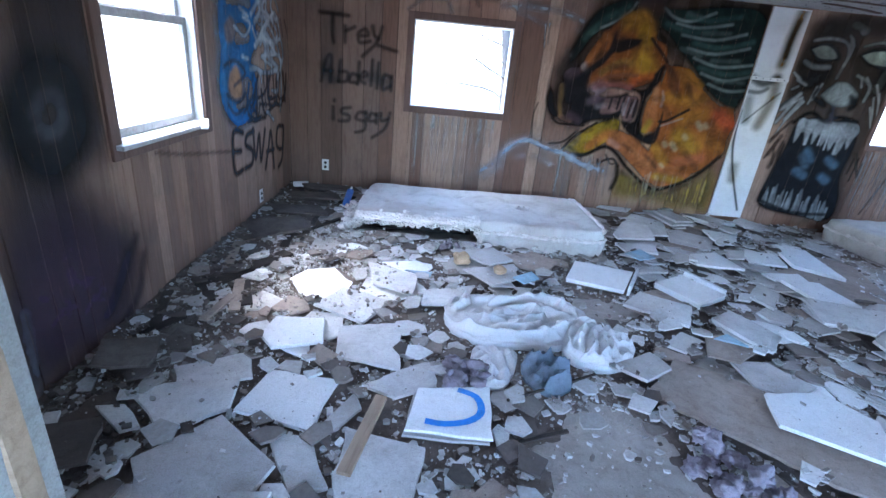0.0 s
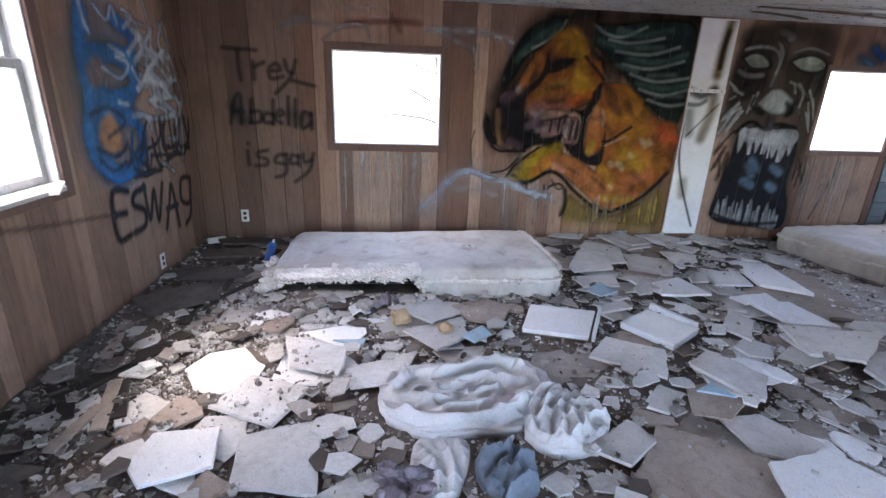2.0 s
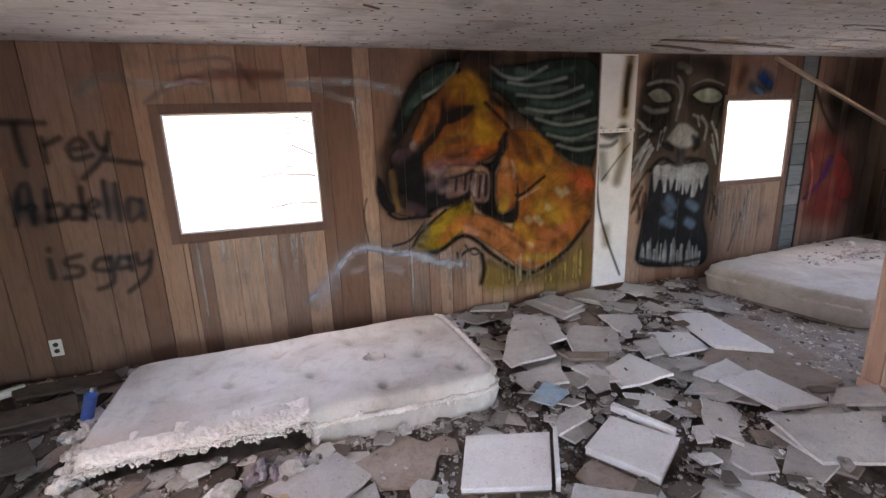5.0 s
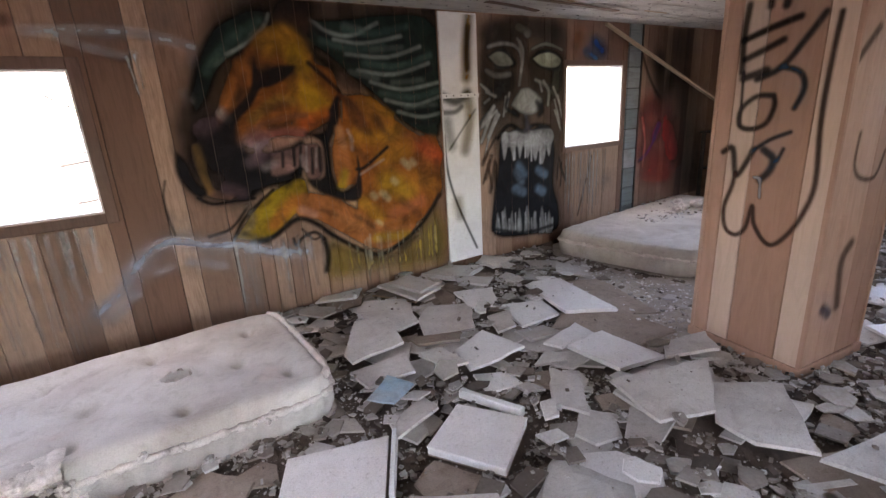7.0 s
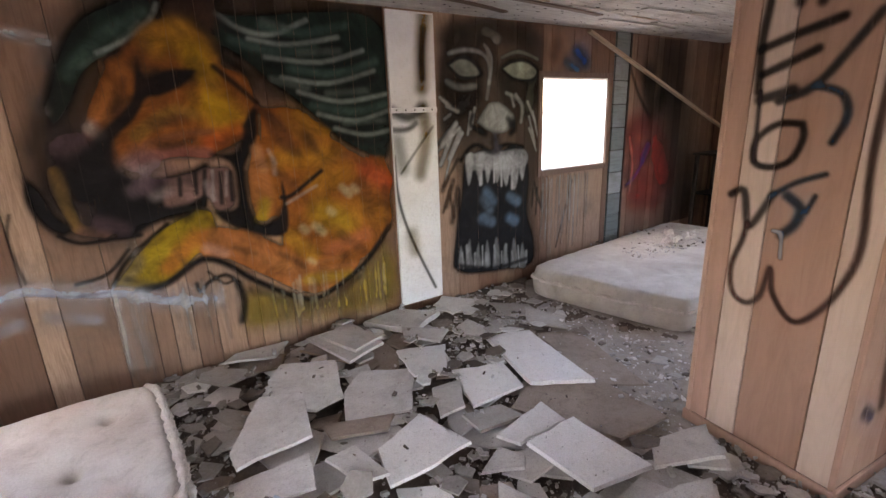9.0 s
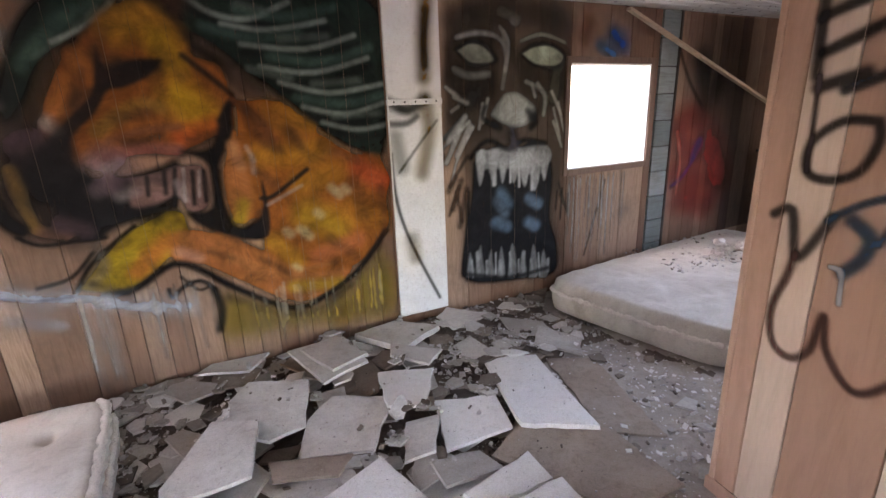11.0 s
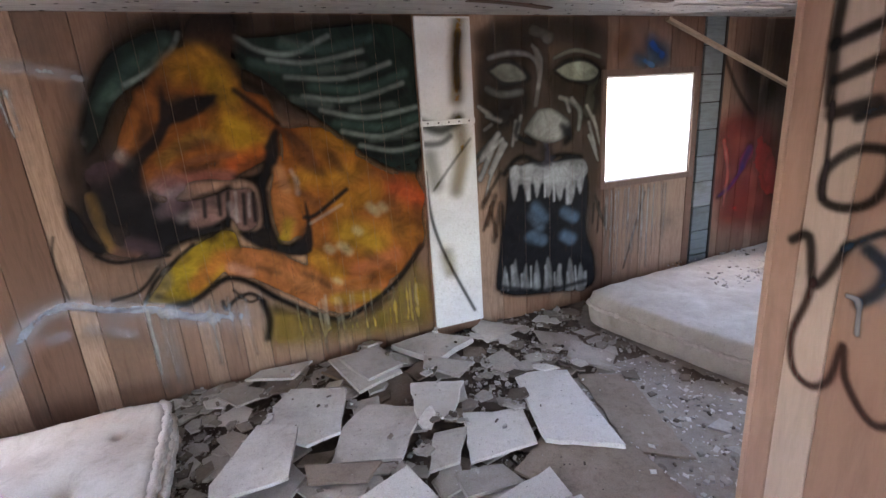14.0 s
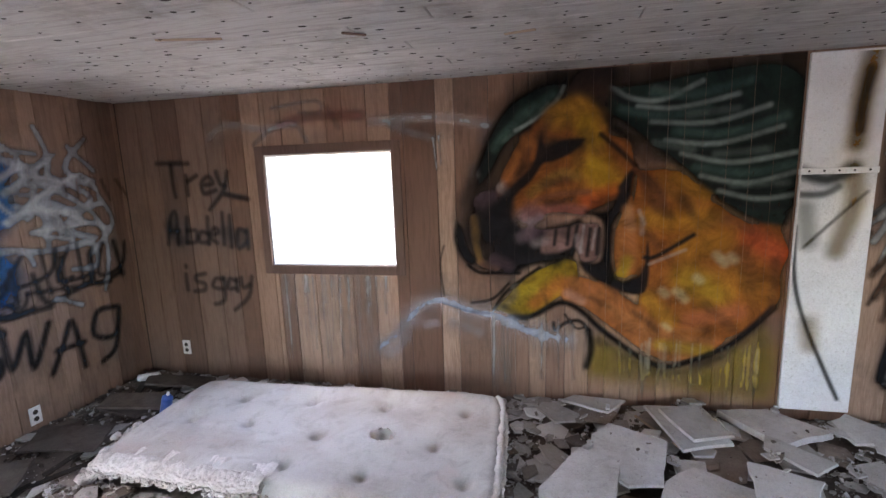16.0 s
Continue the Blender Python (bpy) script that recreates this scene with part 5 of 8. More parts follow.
fill(mural, [(1.87, 2.04), (2.13, 2.06), (2.41, 2.10), (2.78, 2.10), (2.93, 1.86), (2.86, 1.22), (2.67, 1.24), (2.48, 1.36), (2.27, 1.57), (2.11, 1.70), (1.97, 1.82), (1.86, 1.90)], (0.014, 0.026, 0.020), 0.04, 0.95)
spray(mural, [(1.88, 2.04), (1.99, 1.97), (2.16, 1.95), (2.37, 2.04)], (0.30, 0.35, 0.315), 0.014, 0.95, 0.62)
spray(mural, [(1.89, 2.00), (2.00, 1.93), (2.17, 1.91), (2.39, 2.00)], (0.008, 0.007, 0.008), 0.02, 0.95, 0.7)
spray(mural, [(2.03, 1.92), (2.26, 1.90), (2.56, 1.96)], (0.30, 0.35, 0.315), 0.014, 0.95, 0.62)
spray(mural, [(2.05, 1.89), (2.28, 1.86), (2.58, 1.92)], (0.008, 0.007, 0.008), 0.02, 0.95, 0.7)
spray(mural, [(2.11, 1.83), (2.43, 1.81), (2.72, 1.89)], (0.30, 0.35, 0.315), 0.014, 0.95, 0.62)
spray(mural, [(2.12, 1.79), (2.44, 1.77), (2.74, 1.84)], (0.008, 0.007, 0.008), 0.02, 0.95, 0.7)
spray(mural, [(2.19, 1.72), (2.47, 1.69), (2.79, 1.77)], (0.30, 0.35, 0.315), 0.014, 0.95, 0.62)
spray(mural, [(2.20, 1.67), (2.49, 1.64), (2.81, 1.73)], (0.008, 0.007, 0.008), 0.02, 0.95, 0.7)
spray(mural, [(2.28, 1.64), (2.55, 1.58), (2.89, 1.63)], (0.30, 0.35, 0.315), 0.014, 0.95, 0.62)
spray(mural, [(2.29, 1.60), (2.57, 1.53), (2.91, 1.59)], (0.008, 0.007, 0.008), 0.02, 0.95, 0.7)
spray(mural, [(2.39, 1.51), (2.63, 1.46), (2.88, 1.52)], (0.30, 0.35, 0.315), 0.014, 0.95, 0.62)
spray(mural, [(2.41, 1.46), (2.65, 1.41), (2.91, 1.47)], (0.008, 0.007, 0.008), 0.02, 0.95, 0.7)
spray(mural, [(2.49, 1.42), (2.69, 1.37), (2.88, 1.39)], (0.30, 0.35, 0.315), 0.014, 0.95, 0.62)
spray(mural, [(2.51, 1.38), (2.71, 1.32), (2.90, 1.34)], (0.008, 0.007, 0.008), 0.02, 0.95, 0.7)
spray(mural, [(1.94, 1.91), (2.17, 1.86), (2.41, 1.89)], (0.05, 0.10, 0.08), 0.024, 0.95, 0.7)
spray(mural, [(2.24, 1.77), (2.54, 1.75), (2.81, 1.83)], (0.05, 0.10, 0.08), 0.024, 0.95, 0.7)
spray(mural, [(2.36, 1.56), (2.64, 1.52), (2.89, 1.57)], (0.05, 0.10, 0.08), 0.024, 0.95, 0.7)
spray(mural, [(2.11, 2.00), (2.33, 1.97), (2.61, 2.03)], (0.05, 0.10, 0.08), 0.024, 0.95, 0.7)
fill(mural, [(1.61, 2.04), (1.72, 2.17), (1.89, 2.17), (1.87, 1.97), (1.79, 1.93), (1.65, 1.98)], (0.05, 0.024, 0.015), 0.06, 0.9)
fill(mural, [(1.53, 1.94), (1.69, 1.99), (1.84, 1.90), (1.87, 1.78), (1.99, 1.72), (2.03, 1.57), (1.96, 1.43), (1.88, 1.35), (1.73, 1.30), (1.55, 1.31), (1.41, 1.30), (1.27, 1.28), (1.21, 1.44), (1.31, 1.68), (1.43, 1.83)], (0.27, 0.085, 0.018), 0.045, 0.96)
spray(mural, [(1.57, 1.88), (1.69, 1.93), (1.79, 1.85)], (0.40, 0.20, 0.02), 0.07, 0.9, 0.75)
spray(mural, [(1.73, 1.83), (1.79, 1.73)], (0.45, 0.26, 0.015), 0.06, 0.9, 0.75)
spray(mural, [(1.79, 1.58), (1.86, 1.49)], (0.48, 0.27, 0.015), 0.09, 0.9, 0.8)
spray(mural, [(1.39, 1.75), (1.28, 1.54)], (0.40, 0.14, 0.035), 0.045, 0.9, 0.8)
spray(mural, [(1.76, 1.38), (1.91, 1.43)], (0.48, 0.09, 0.02), 0.05, 0.9, 0.75)
spray(mural, [(1.38, 1.29), (1.55, 1.33), (1.73, 1.31)], (0.30, 0.11, 0.09), 0.035, 0.9, 0.8)
spray(mural, [(1.41, 1.43), (1.59, 1.54), (1.69, 1.53)], (0.30, 0.16, 0.03), 0.032, 0.9, 0.8)
spray(mural, [(1.45, 1.38), (1.60, 1.42), (1.76, 1.43)], (0.16, 0.06, 0.03), 0.02, 0.9, 0.7)
spray(mural, [(1.71, 1.60), (1.69, 1.71)], (0.26, 0.10, 0.02), 0.03, 0.9, 0.6)
fill(mural, [(1.48, 1.81), (1.50, 1.73), (1.62, 1.75), (1.74, 1.75), (1.66, 1.67), (1.55, 1.62), (1.49, 1.61), (1.42, 1.51), (1.31, 1.41), (1.21, 1.28), (1.16, 1.34), (1.30, 1.48), (1.42, 1.60), (1.45, 1.70)], (0.008, 0.007, 0.008), 0.02, 0.96)
spray(mural, [(1.51, 1.72), (1.56, 1.74)], (0.10, 0.05, 0.02), 0.014, 0.9, 0.6)
fill(mural, [(1.08, 1.25), (1.20, 1.39), (1.30, 1.40), (1.30, 1.27), (1.40, 1.20), (1.61, 1.23), (1.72, 1.27), (1.74, 1.15), (1.67, 1.02), (1.58, 0.99), (1.44, 0.97), (1.30, 0.90), (1.21, 0.94), (1.17, 1.08), (1.10, 1.13)], (0.008, 0.007, 0.008), 0.035, 0.94)
spray(mural, [(1.05, 1.27), (1.06, 1.10), (1.08, 0.99)], (0.30, 0.17, 0.045), 0.026, 0.9, 0.85)
fill(mural, [(0.93, 1.26), (0.97, 1.21), (1.01, 1.07), (1.06, 1.00), (1.02, 0.96), (0.95, 1.02), (0.91, 1.14)], (0.008, 0.007, 0.008), 0.025, 0.95)
spray(mural, [(1.10, 0.97), (1.18, 0.94)], (0.26, 0.13, 0.08), 0.03, 0.9, 0.7)
spray(mural, [(1.00, 0.96), (1.08, 0.91), (1.21, 0.91), (1.34, 0.91)], (0.008, 0.007, 0.008), 0.011, 0.9, 0.9)
spray(mural, [(1.35, 1.28), (1.41, 1.22)], (0.30, 0.22, 0.22), 0.045, 0.9, 0.5)
spray(mural, [(1.34, 1.14), (1.40, 1.16)], (0.28, 0.20, 0.22), 0.035, 0.9, 0.45)
spray(mural, [(1.22, 1.47), (1.23, 1.45)], (0.5, 0.44, 0.36), 0.022, 0.9, 0.5)
fill(mural, [(1.50, 1.19), (1.63, 1.21), (1.76, 1.24), (1.84, 1.21), (1.83, 1.01), (1.72, 0.99), (1.69, 1.09), (1.59, 1.05), (1.48, 1.05)], (0.24, 0.135, 0.115), 0.025, 0.9)
spray(mural, [(1.65, 1.21), (1.64, 1.10)], (0.008, 0.007, 0.008), 0.012, 0.8, 0.9)
spray(mural, [(1.70, 1.22), (1.67, 1.03)], (0.008, 0.007, 0.008), 0.012, 0.8, 0.9)
spray(mural, [(1.78, 1.20), (1.76, 1.03)], (0.008, 0.007, 0.008), 0.012, 0.8, 0.9)
spray(mural, [(1.83, 1.20), (1.82, 1.04)], (0.008, 0.007, 0.008), 0.012, 0.8, 0.9)
spray(mural, [(1.57, 1.19), (1.56, 1.10)], (0.008, 0.007, 0.008), 0.012, 0.8, 0.9)
spray(mural, [(1.74, 1.22), (1.72, 1.05)], (0.45, 0.40, 0.38), 0.008, 0.9, 0.6)
spray(mural, [(1.81, 1.20), (1.79, 1.07)], (0.45, 0.40, 0.38), 0.008, 0.9, 0.6)
fill(mural, [(1.74, 1.31), (1.89, 1.32), (1.95, 1.46), (2.02, 1.56), (2.02, 1.39), (1.91, 1.22), (1.91, 1.03), (1.96, 0.88), (2.06, 0.90), (2.11, 0.79), (1.95, 0.80), (1.80, 0.88), (1.71, 0.99), (1.84, 1.00), (1.86, 1.22)], (0.008, 0.007, 0.008), 0.025, 0.95)
fill(mural, [(2.03, 1.56), (2.26, 1.54), (2.48, 1.35), (2.67, 1.23), (2.85, 1.17), (2.85, 0.81), (2.79, 0.66), (2.58, 0.51), (2.29, 0.54), (2.08, 0.65), (2.09, 0.87), (2.01, 0.91), (1.93, 0.96), (1.94, 1.19), (2.02, 1.39)], (0.32, 0.10, 0.018), 0.045, 0.96)
fill(mural, [(2.01, 1.39), (2.04, 1.21), (2.06, 1.03), (2.00, 0.89), (1.93, 0.96), (1.92, 1.19)], (0.46, 0.17, 0.05), 0.03, 0.85)
spray(mural, [(2.00, 1.00), (1.97, 0.92)], (0.40, 0.28, 0.02), 0.035, 0.9, 0.8)
spray(mural, [(1.99, 1.32), (2.02, 1.21)], (0.55, 0.26, 0.12), 0.03, 0.9, 0.7)
spray(mural, [(2.18, 1.49), (2.34, 1.35), (2.40, 1.23)], (0.30, 0.12, 0.02), 0.055, 0.9, 0.8)
spray(mural, [(2.26, 1.51), (2.42, 1.39)], (0.40, 0.18, 0.02), 0.035, 0.9, 0.7)
spray(mural, [(2.12, 1.26), (2.30, 1.24), (2.47, 1.28)], (0.45, 0.20, 0.02), 0.06, 0.9, 0.8)
spray(mural, [(2.69, 1.14), (2.83, 1.05)], (0.46, 0.08, 0.025), 0.07, 0.9, 0.85)
spray(mural, [(2.35, 0.89), (2.51, 0.81)], (0.46, 0.26, 0.02), 0.09, 0.9, 0.8)
spray(mural, [(2.33, 1.08), (2.52, 1.13)], (0.44, 0.19, 0.02), 0.07, 0.9, 0.8)
spray(mural, [(2.59, 0.89), (2.80, 0.81)], (0.44, 0.17, 0.02), 0.08, 0.9, 0.7)
spray(mural, [(2.38, 0.63), (2.64, 0.69)], (0.46, 0.14, 0.05), 0.05, 0.9, 0.8)
spray(mural, [(2.13, 0.76), (2.25, 0.62)], (0.44, 0.22, 0.02), 0.05, 0.9, 0.7)
spray(mural, [(2.53, 1.01), (2.55, 0.99)], (0.60, 0.50, 0.30), 0.026, 0.9, 0.55)
spray(mural, [(2.58, 1.03), (2.60, 1.01)], (0.60, 0.50, 0.30), 0.026, 0.9, 0.55)
spray(mural, [(2.40, 0.90), (2.42, 0.88)], (0.60, 0.50, 0.30), 0.026, 0.9, 0.55)
spray(mural, [(2.32, 0.78), (2.34, 0.76)], (0.60, 0.50, 0.30), 0.026, 0.9, 0.55)
spray(mural, [(2.29, 0.81), (2.31, 0.80)], (0.60, 0.50, 0.30), 0.026, 0.9, 0.55)
spray(mural, [(2.23, 0.58), (2.25, 0.56)], (0.60, 0.50, 0.30), 0.026, 0.9, 0.55)
spray(mural, [(2.21, 0.81), (2.23, 0.79)], (0.60, 0.50, 0.30), 0.026, 0.9, 0.55)
spray(mural, [(2.50, 1.04), (2.52, 1.02)], (0.60, 0.50, 0.30), 0.026, 0.9, 0.55)
spray(mural, [(1.83, 1.77), (1.94, 1.67), (2.03, 1.58)], (0.008, 0.007, 0.008), 0.017, 0.9, 0.9)
spray(mural, [(2.04, 1.55), (2.15, 1.45), (2.20, 1.34)], (0.10, 0.035, 0.02), 0.026, 0.9, 0.75)
spray(mural, [(1.95, 1.45), (2.01, 1.53)], (0.008, 0.007, 0.008), 0.02, 0.9, 0.9)
spray(mural, [(2.10, 1.02), (2.17, 1.03), (2.37, 1.16)], (0.008, 0.007, 0.008), 0.015, 0.9, 0.95)
fill(mural, [(1.97, 0.82), (2.09, 0.93), (2.11, 1.12), (2.13, 1.02), (2.11, 0.80)], (0.008, 0.007, 0.008), 0.015, 0.95)
spray(mural, [(2.13, 0.98), (2.33, 1.07)], (0.45, 0.42, 0.40), 0.01, 0.9, 0.4)
spray(mural, [(2.06, 1.31), (2.09, 1.23)], (0.5, 0.42, 0.4), 0.012, 0.9, 0.4)
fill(mural, [(1.18, 0.66), (1.27, 0.77), (1.43, 0.92), (1.61, 1.00), (1.70, 0.99), (1.70, 0.87), (1.56, 0.73), (1.42, 0.63), (1.33, 0.61)], (0.36, 0.23, 0.015), 0.03, 0.95)
fill(mural, [(1.62, 0.88), (1.73, 0.90), (1.95, 0.80), (2.11, 0.68), (2.29, 0.54), (2.58, 0.51), (2.41, 0.38), (2.20, 0.36), (1.90, 0.57), (1.74, 0.69), (1.61, 0.74)], (0.40, 0.14, 0.04), 0.03, 0.95)
spray(mural, [(1.44, 0.71), (1.60, 0.85)], (0.50, 0.16, 0.03), 0.05, 0.9, 0.8)
spray(mural, [(1.65, 0.78), (1.73, 0.73)], (0.55, 0.28, 0.20), 0.03, 0.9, 0.7)
spray(mural, [(1.32, 0.69), (1.43, 0.80)], (0.36, 0.25, 0.02), 0.03, 0.9, 0.6)
spray(mural, [(2.21, 0.46), (2.49, 0.43)], (0.42, 0.26, 0.02), 0.04, 0.9, 0.75)
spray(mural, [(1.90, 0.70), (2.10, 0.56)], (0.50, 0.20, 0.06), 0.03, 0.9, 0.7)
spray(mural, [(1.66, 0.98), (1.70, 0.91)], (0.20, 0.12, 0.01), 0.014, 0.9, 0.7)
fill(mural, [(1.84, 0.48), (2.19, 0.32), (2.48, 0.32), (2.78, 0.58), (2.82, 0.16), (2.24, 0.20), (1.84, 0.22), (1.79, 0.34)], (0.34, 0.22, 0.02), 0.1, 0.66)
spray(mural, [(1.28, 0.61), (1.42, 0.62), (1.60, 0.72), (1.74, 0.66), (1.89, 0.52), (2.21, 0.32), (2.49, 0.41), (2.66, 0.53), (2.82, 0.72)], (0.008, 0.007, 0.008), 0.021, 0.9, 0.95)
spray(mural, [(1.17, 0.66), (1.26, 0.79), (1.47, 0.95)], (0.008, 0.007, 0.008), 0.013, 0.9, 0.9)
spray(mural, [(1.02, 0.70), (1.16, 0.73), (1.27, 0.84)], (0.008, 0.007, 0.008), 0.011, 0.9, 0.85)
spray(mural, [(1.29, 0.86), (1.30, 0.76), (1.23, 0.68)], (0.16, 0.14, 0.12), 0.03, 0.9, 0.5)
spray(mural, [(1.56, 0.58), (1.57, 0.53), (1.63, 0.58), (1.72, 0.60), (1.78, 0.54)], (0.008, 0.007, 0.008), 0.013, 0.9, 0.9)
spray(mural, [(1.78, 0.53), (1.80, 0.41), (1.77, 0.29)], (0.008, 0.007, 0.008), 0.024, 0.9, 0.9)
spray(mural, [(1.63, 0.64), (1.70, 0.55), (1.76, 0.56)], (0.008, 0.007, 0.008), 0.009, 0.9, 0.8)
spray(mural, [(2.41, 0.34), (2.56, 0.40)], (0.008, 0.007, 0.008), 0.02, 0.9, 0.5)
spray(mural, [(2.30, 0.56), (2.48, 0.57)], (0.24, 0.09, 0.03), 0.016, 0.9, 0.6)
spray(mural, [(0.34, 0.35), (0.47, 0.45), (0.64, 0.64), (0.82, 0.72), (1, 0.65), (1.19, 0.61), (1.42, 0.52), (1.63, 0.47)], (0.55, 0.6, 0.68), 0.03, 0.95, 0.36)
spray(mural, [(0.34, 0.35), (0.47, 0.45), (0.64, 0.64), (0.82, 0.72), (1, 0.65), (1.19, 0.61), (1.42, 0.52), (1.63, 0.47)], (0.55, 0.6, 0.68), 0.065, 0.95, 0.2)
spray(mural, [(0.8, 0.7), (1, 0.64), (1.15, 0.63)], (0.1, 0.1, 0.14), 0.008, 0.8, 0.6)
spray(mural, [(0.7, 0.53), (0.76, 0.55)], (0.55, 0.6, 0.68), 0.03, 0.95, 0.28)
spray(mural, [(0.88, 0.56), (1.07, 0.49)], (0.55, 0.6, 0.68), 0.03, 0.95, 0.28)
spray(mural, [(0.55, 0.42), (0.41, 0.29)], (0.55, 0.6, 0.68), 0.03, 0.95, 0.28)
spray(mural, [(1.26, 0.56), (1.49, 0.47)], (0.55, 0.6, 0.68), 0.03, 0.95, 0.28)
spray(mural, [(0.84, 1.09), (0.81, 0.96), (0.83, 0.75)], (0.012, 0.011, 0.012), 0.008, 0.8, 0.7)
spray(mural, [(-0.87, 1.87), (-0.72, 1.96), (-0.49, 1.92), (-0.19, 1.93)], (0.62, 0.64, 0.62), 0.022, 0.95, 0.3)
spray(mural, [(-0.51, 1.81), (-0.36, 1.91), (-0.17, 1.93), (-0.07, 1.73)], (0.62, 0.64, 0.62), 0.018, 0.95, 0.4)
spray(mural, [(-0.35, 2.05), (-0.01, 2.08), (0.01, 2), (-0.14, 2.01)], (0.62, 0.64, 0.62), 0.012, 0.9, 0.4)
spray(mural, [(-0.3, 1.94), (-0.01, 1.98), (0.31, 1.97)], (0.25, 0.05, 0.04), 0.03, 0.9, 0.5)
spray(mural, [(0.07, 2.03), (0.14, 1.9)], (0.25, 0.05, 0.04), 0.02, 0.9, 0.4)
spray(mural, [(0.37, 1.92), (0.62, 1.93), (0.88, 1.92), (1.14, 1.86)], (0.62, 0.64, 0.62), 0.028, 0.95, 0.45)
spray(mural, [(0.5, 1.89), (0.77, 1.8), (0.83, 1.81)], (0.62, 0.64, 0.62), 0.022, 0.95, 0.4)
spray(mural, [(0.79, 1.8), (0.81, 1.6)], (0.62, 0.64, 0.62), 0.008, 0.9, 0.6)
spray(mural, [(0.83, 1.81), (0.84, 1.63)], (0.62, 0.64, 0.62), 0.006, 0.9, 0.5)
spray(mural, [(-0.1, 0.94), (0.16, 0.96)], (0.62, 0.64, 0.62), 0.03, 0.95, 0.35)
spray(mural, [(1.50, 1.48), (1.63, 1.51)], (0.07, 0.028, 0.016), 0.028, 0.95, 0.6)
spray(mural, [(1.51, 1.36), (1.67, 1.39)], (0.07, 0.028, 0.016), 0.02, 0.95, 0.6)
spray(mural, [(1.75, 1.79), (1.81, 1.67)], (0.07, 0.028, 0.016), 0.03, 0.95, 0.45)
spray(mural, [(1.41, 1.70), (1.34, 1.55)], (0.07, 0.028, 0.016), 0.025, 0.95, 0.5)
spray(mural, [(2.08, 1.50), (2.15, 1.34), (2.23, 1.28)], (0.07, 0.028, 0.016), 0.03, 0.95, 0.65)
spray(mural, [(2.30, 1.38), (2.36, 1.28)], (0.07, 0.028, 0.016), 0.028, 0.95, 0.6)
spray(mural, [(2.48, 1.30), (2.67, 1.19)], (0.07, 0.028, 0.016), 0.035, 0.95, 0.45)
spray(mural, [(2.10, 1.17), (2.18, 1.09)], (0.07, 0.028, 0.016), 0.03, 0.95, 0.5)
spray(mural, [(2.46, 0.73), (2.62, 0.58)], (0.07, 0.028, 0.016), 0.03, 0.95, 0.45)
spray(mural, [(2.05, 0.67), (2.19, 0.56)], (0.07, 0.028, 0.016), 0.02, 0.95, 0.5)
spray(mural, [(1.92, 0.81), (2.06, 0.72)], (0.07, 0.028, 0.016), 0.02, 0.95, 0.45)
spray(mural, [(1.79, 0.76), (1.90, 0.70)], (0.07, 0.028, 0.016), 0.018, 0.95, 0.4)
spray(mural, [(1.48, 0.79), (1.52, 0.71)], (0.07, 0.028, 0.016), 0.02, 0.95, 0.45)
spray(mural, [(1.36, 0.84), (1.42, 0.88)], (0.07, 0.028, 0.016), 0.02, 0.95, 0.4)
spray(mural, [(1.53, 1.87), (1.46, 1.77)], (0.07, 0.028, 0.016), 0.03, 0.95, 0.5)
spray(mural, [(1.79, 1.36), (1.91, 1.39)], (0.07, 0.028, 0.016), 0.02, 0.95, 0.45)
spray(mural, [(2.65, 1.06), (2.69, 0.83)], (0.07, 0.028, 0.016), 0.04, 0.95, 0.35)
spray(mural, [(2.40, 1.23), (2.54, 1.24)], (0.07, 0.028, 0.016), 0.03, 0.95, 0.4)
spray(mural, [(2.82, 1.00), (2.83, 0.73)], (0.07, 0.028, 0.016), 0.03, 0.95, 0.5)
spray(mural, [(1.11, 1.10), (1.15, 0.98)], (0.008, 0.007, 0.008), 0.05, 0.95, 0.6)
spray(mural, [(1.28, 1.13), (1.41, 1.05)], (0.008, 0.007, 0.008), 0.05, 0.95, 0.55)
spray(mural, [(1.33, 1.00), (1.58, 0.98)], (0.008, 0.007, 0.008), 0.03, 0.95, 0.6)
spray(mural, [(1.08, 1.36), (1.11, 1.25)], (0.008, 0.007, 0.008), 0.04, 0.95, 0.6)
spray(mural, [(1.90, 1.19), (1.88, 1.00)], (0.008, 0.007, 0.008), 0.02, 0.95, 0.6)
spray(mural, [(1.93, 0.86), (2.04, 0.81)], (0.008, 0.007, 0.008), 0.02, 0.95, 0.6)
spray(mural, [(1.42, 1.61), (1.51, 1.64)], (0.008, 0.007, 0.008), 0.02, 0.95, 0.5)
spray(mural, [(1.80, 1.97), (1.87, 1.86)], (0.008, 0.007, 0.008), 0.025, 0.95, 0.6)
spray(mural, [(1.88, 1.81), (2.06, 1.72)], (0.008, 0.007, 0.008), 0.02, 0.95, 0.4)
spray(mural, [(1.01, 1.40), (1.12, 1.49)], (0.008, 0.007, 0.008), 0.06, 0.95, 0.4)
spray(mural, [(1.47, 2.07), (1.71, 2.12), (1.90, 2.12)], (0.008, 0.007, 0.008), 0.06, 0.95, 0.5)
spray(mural, [(1.70, 1.15), (1.72, 1.06)], (0.42, 0.36, 0.35), 0.02, 0.95, 0.4)
spray(mural, [(1.42, 1.25), (1.47, 1.27)], (0.42, 0.36, 0.35), 0.03, 0.95, 0.45)
spray(mural, [(1.44, 1.11), (1.50, 1.13)], (0.42, 0.36, 0.35), 0.03, 0.95, 0.35)
spray(mural, [(1.23, 1.48), (1.25, 1.44)], (0.42, 0.36, 0.35), 0.03, 0.95, 0.4)
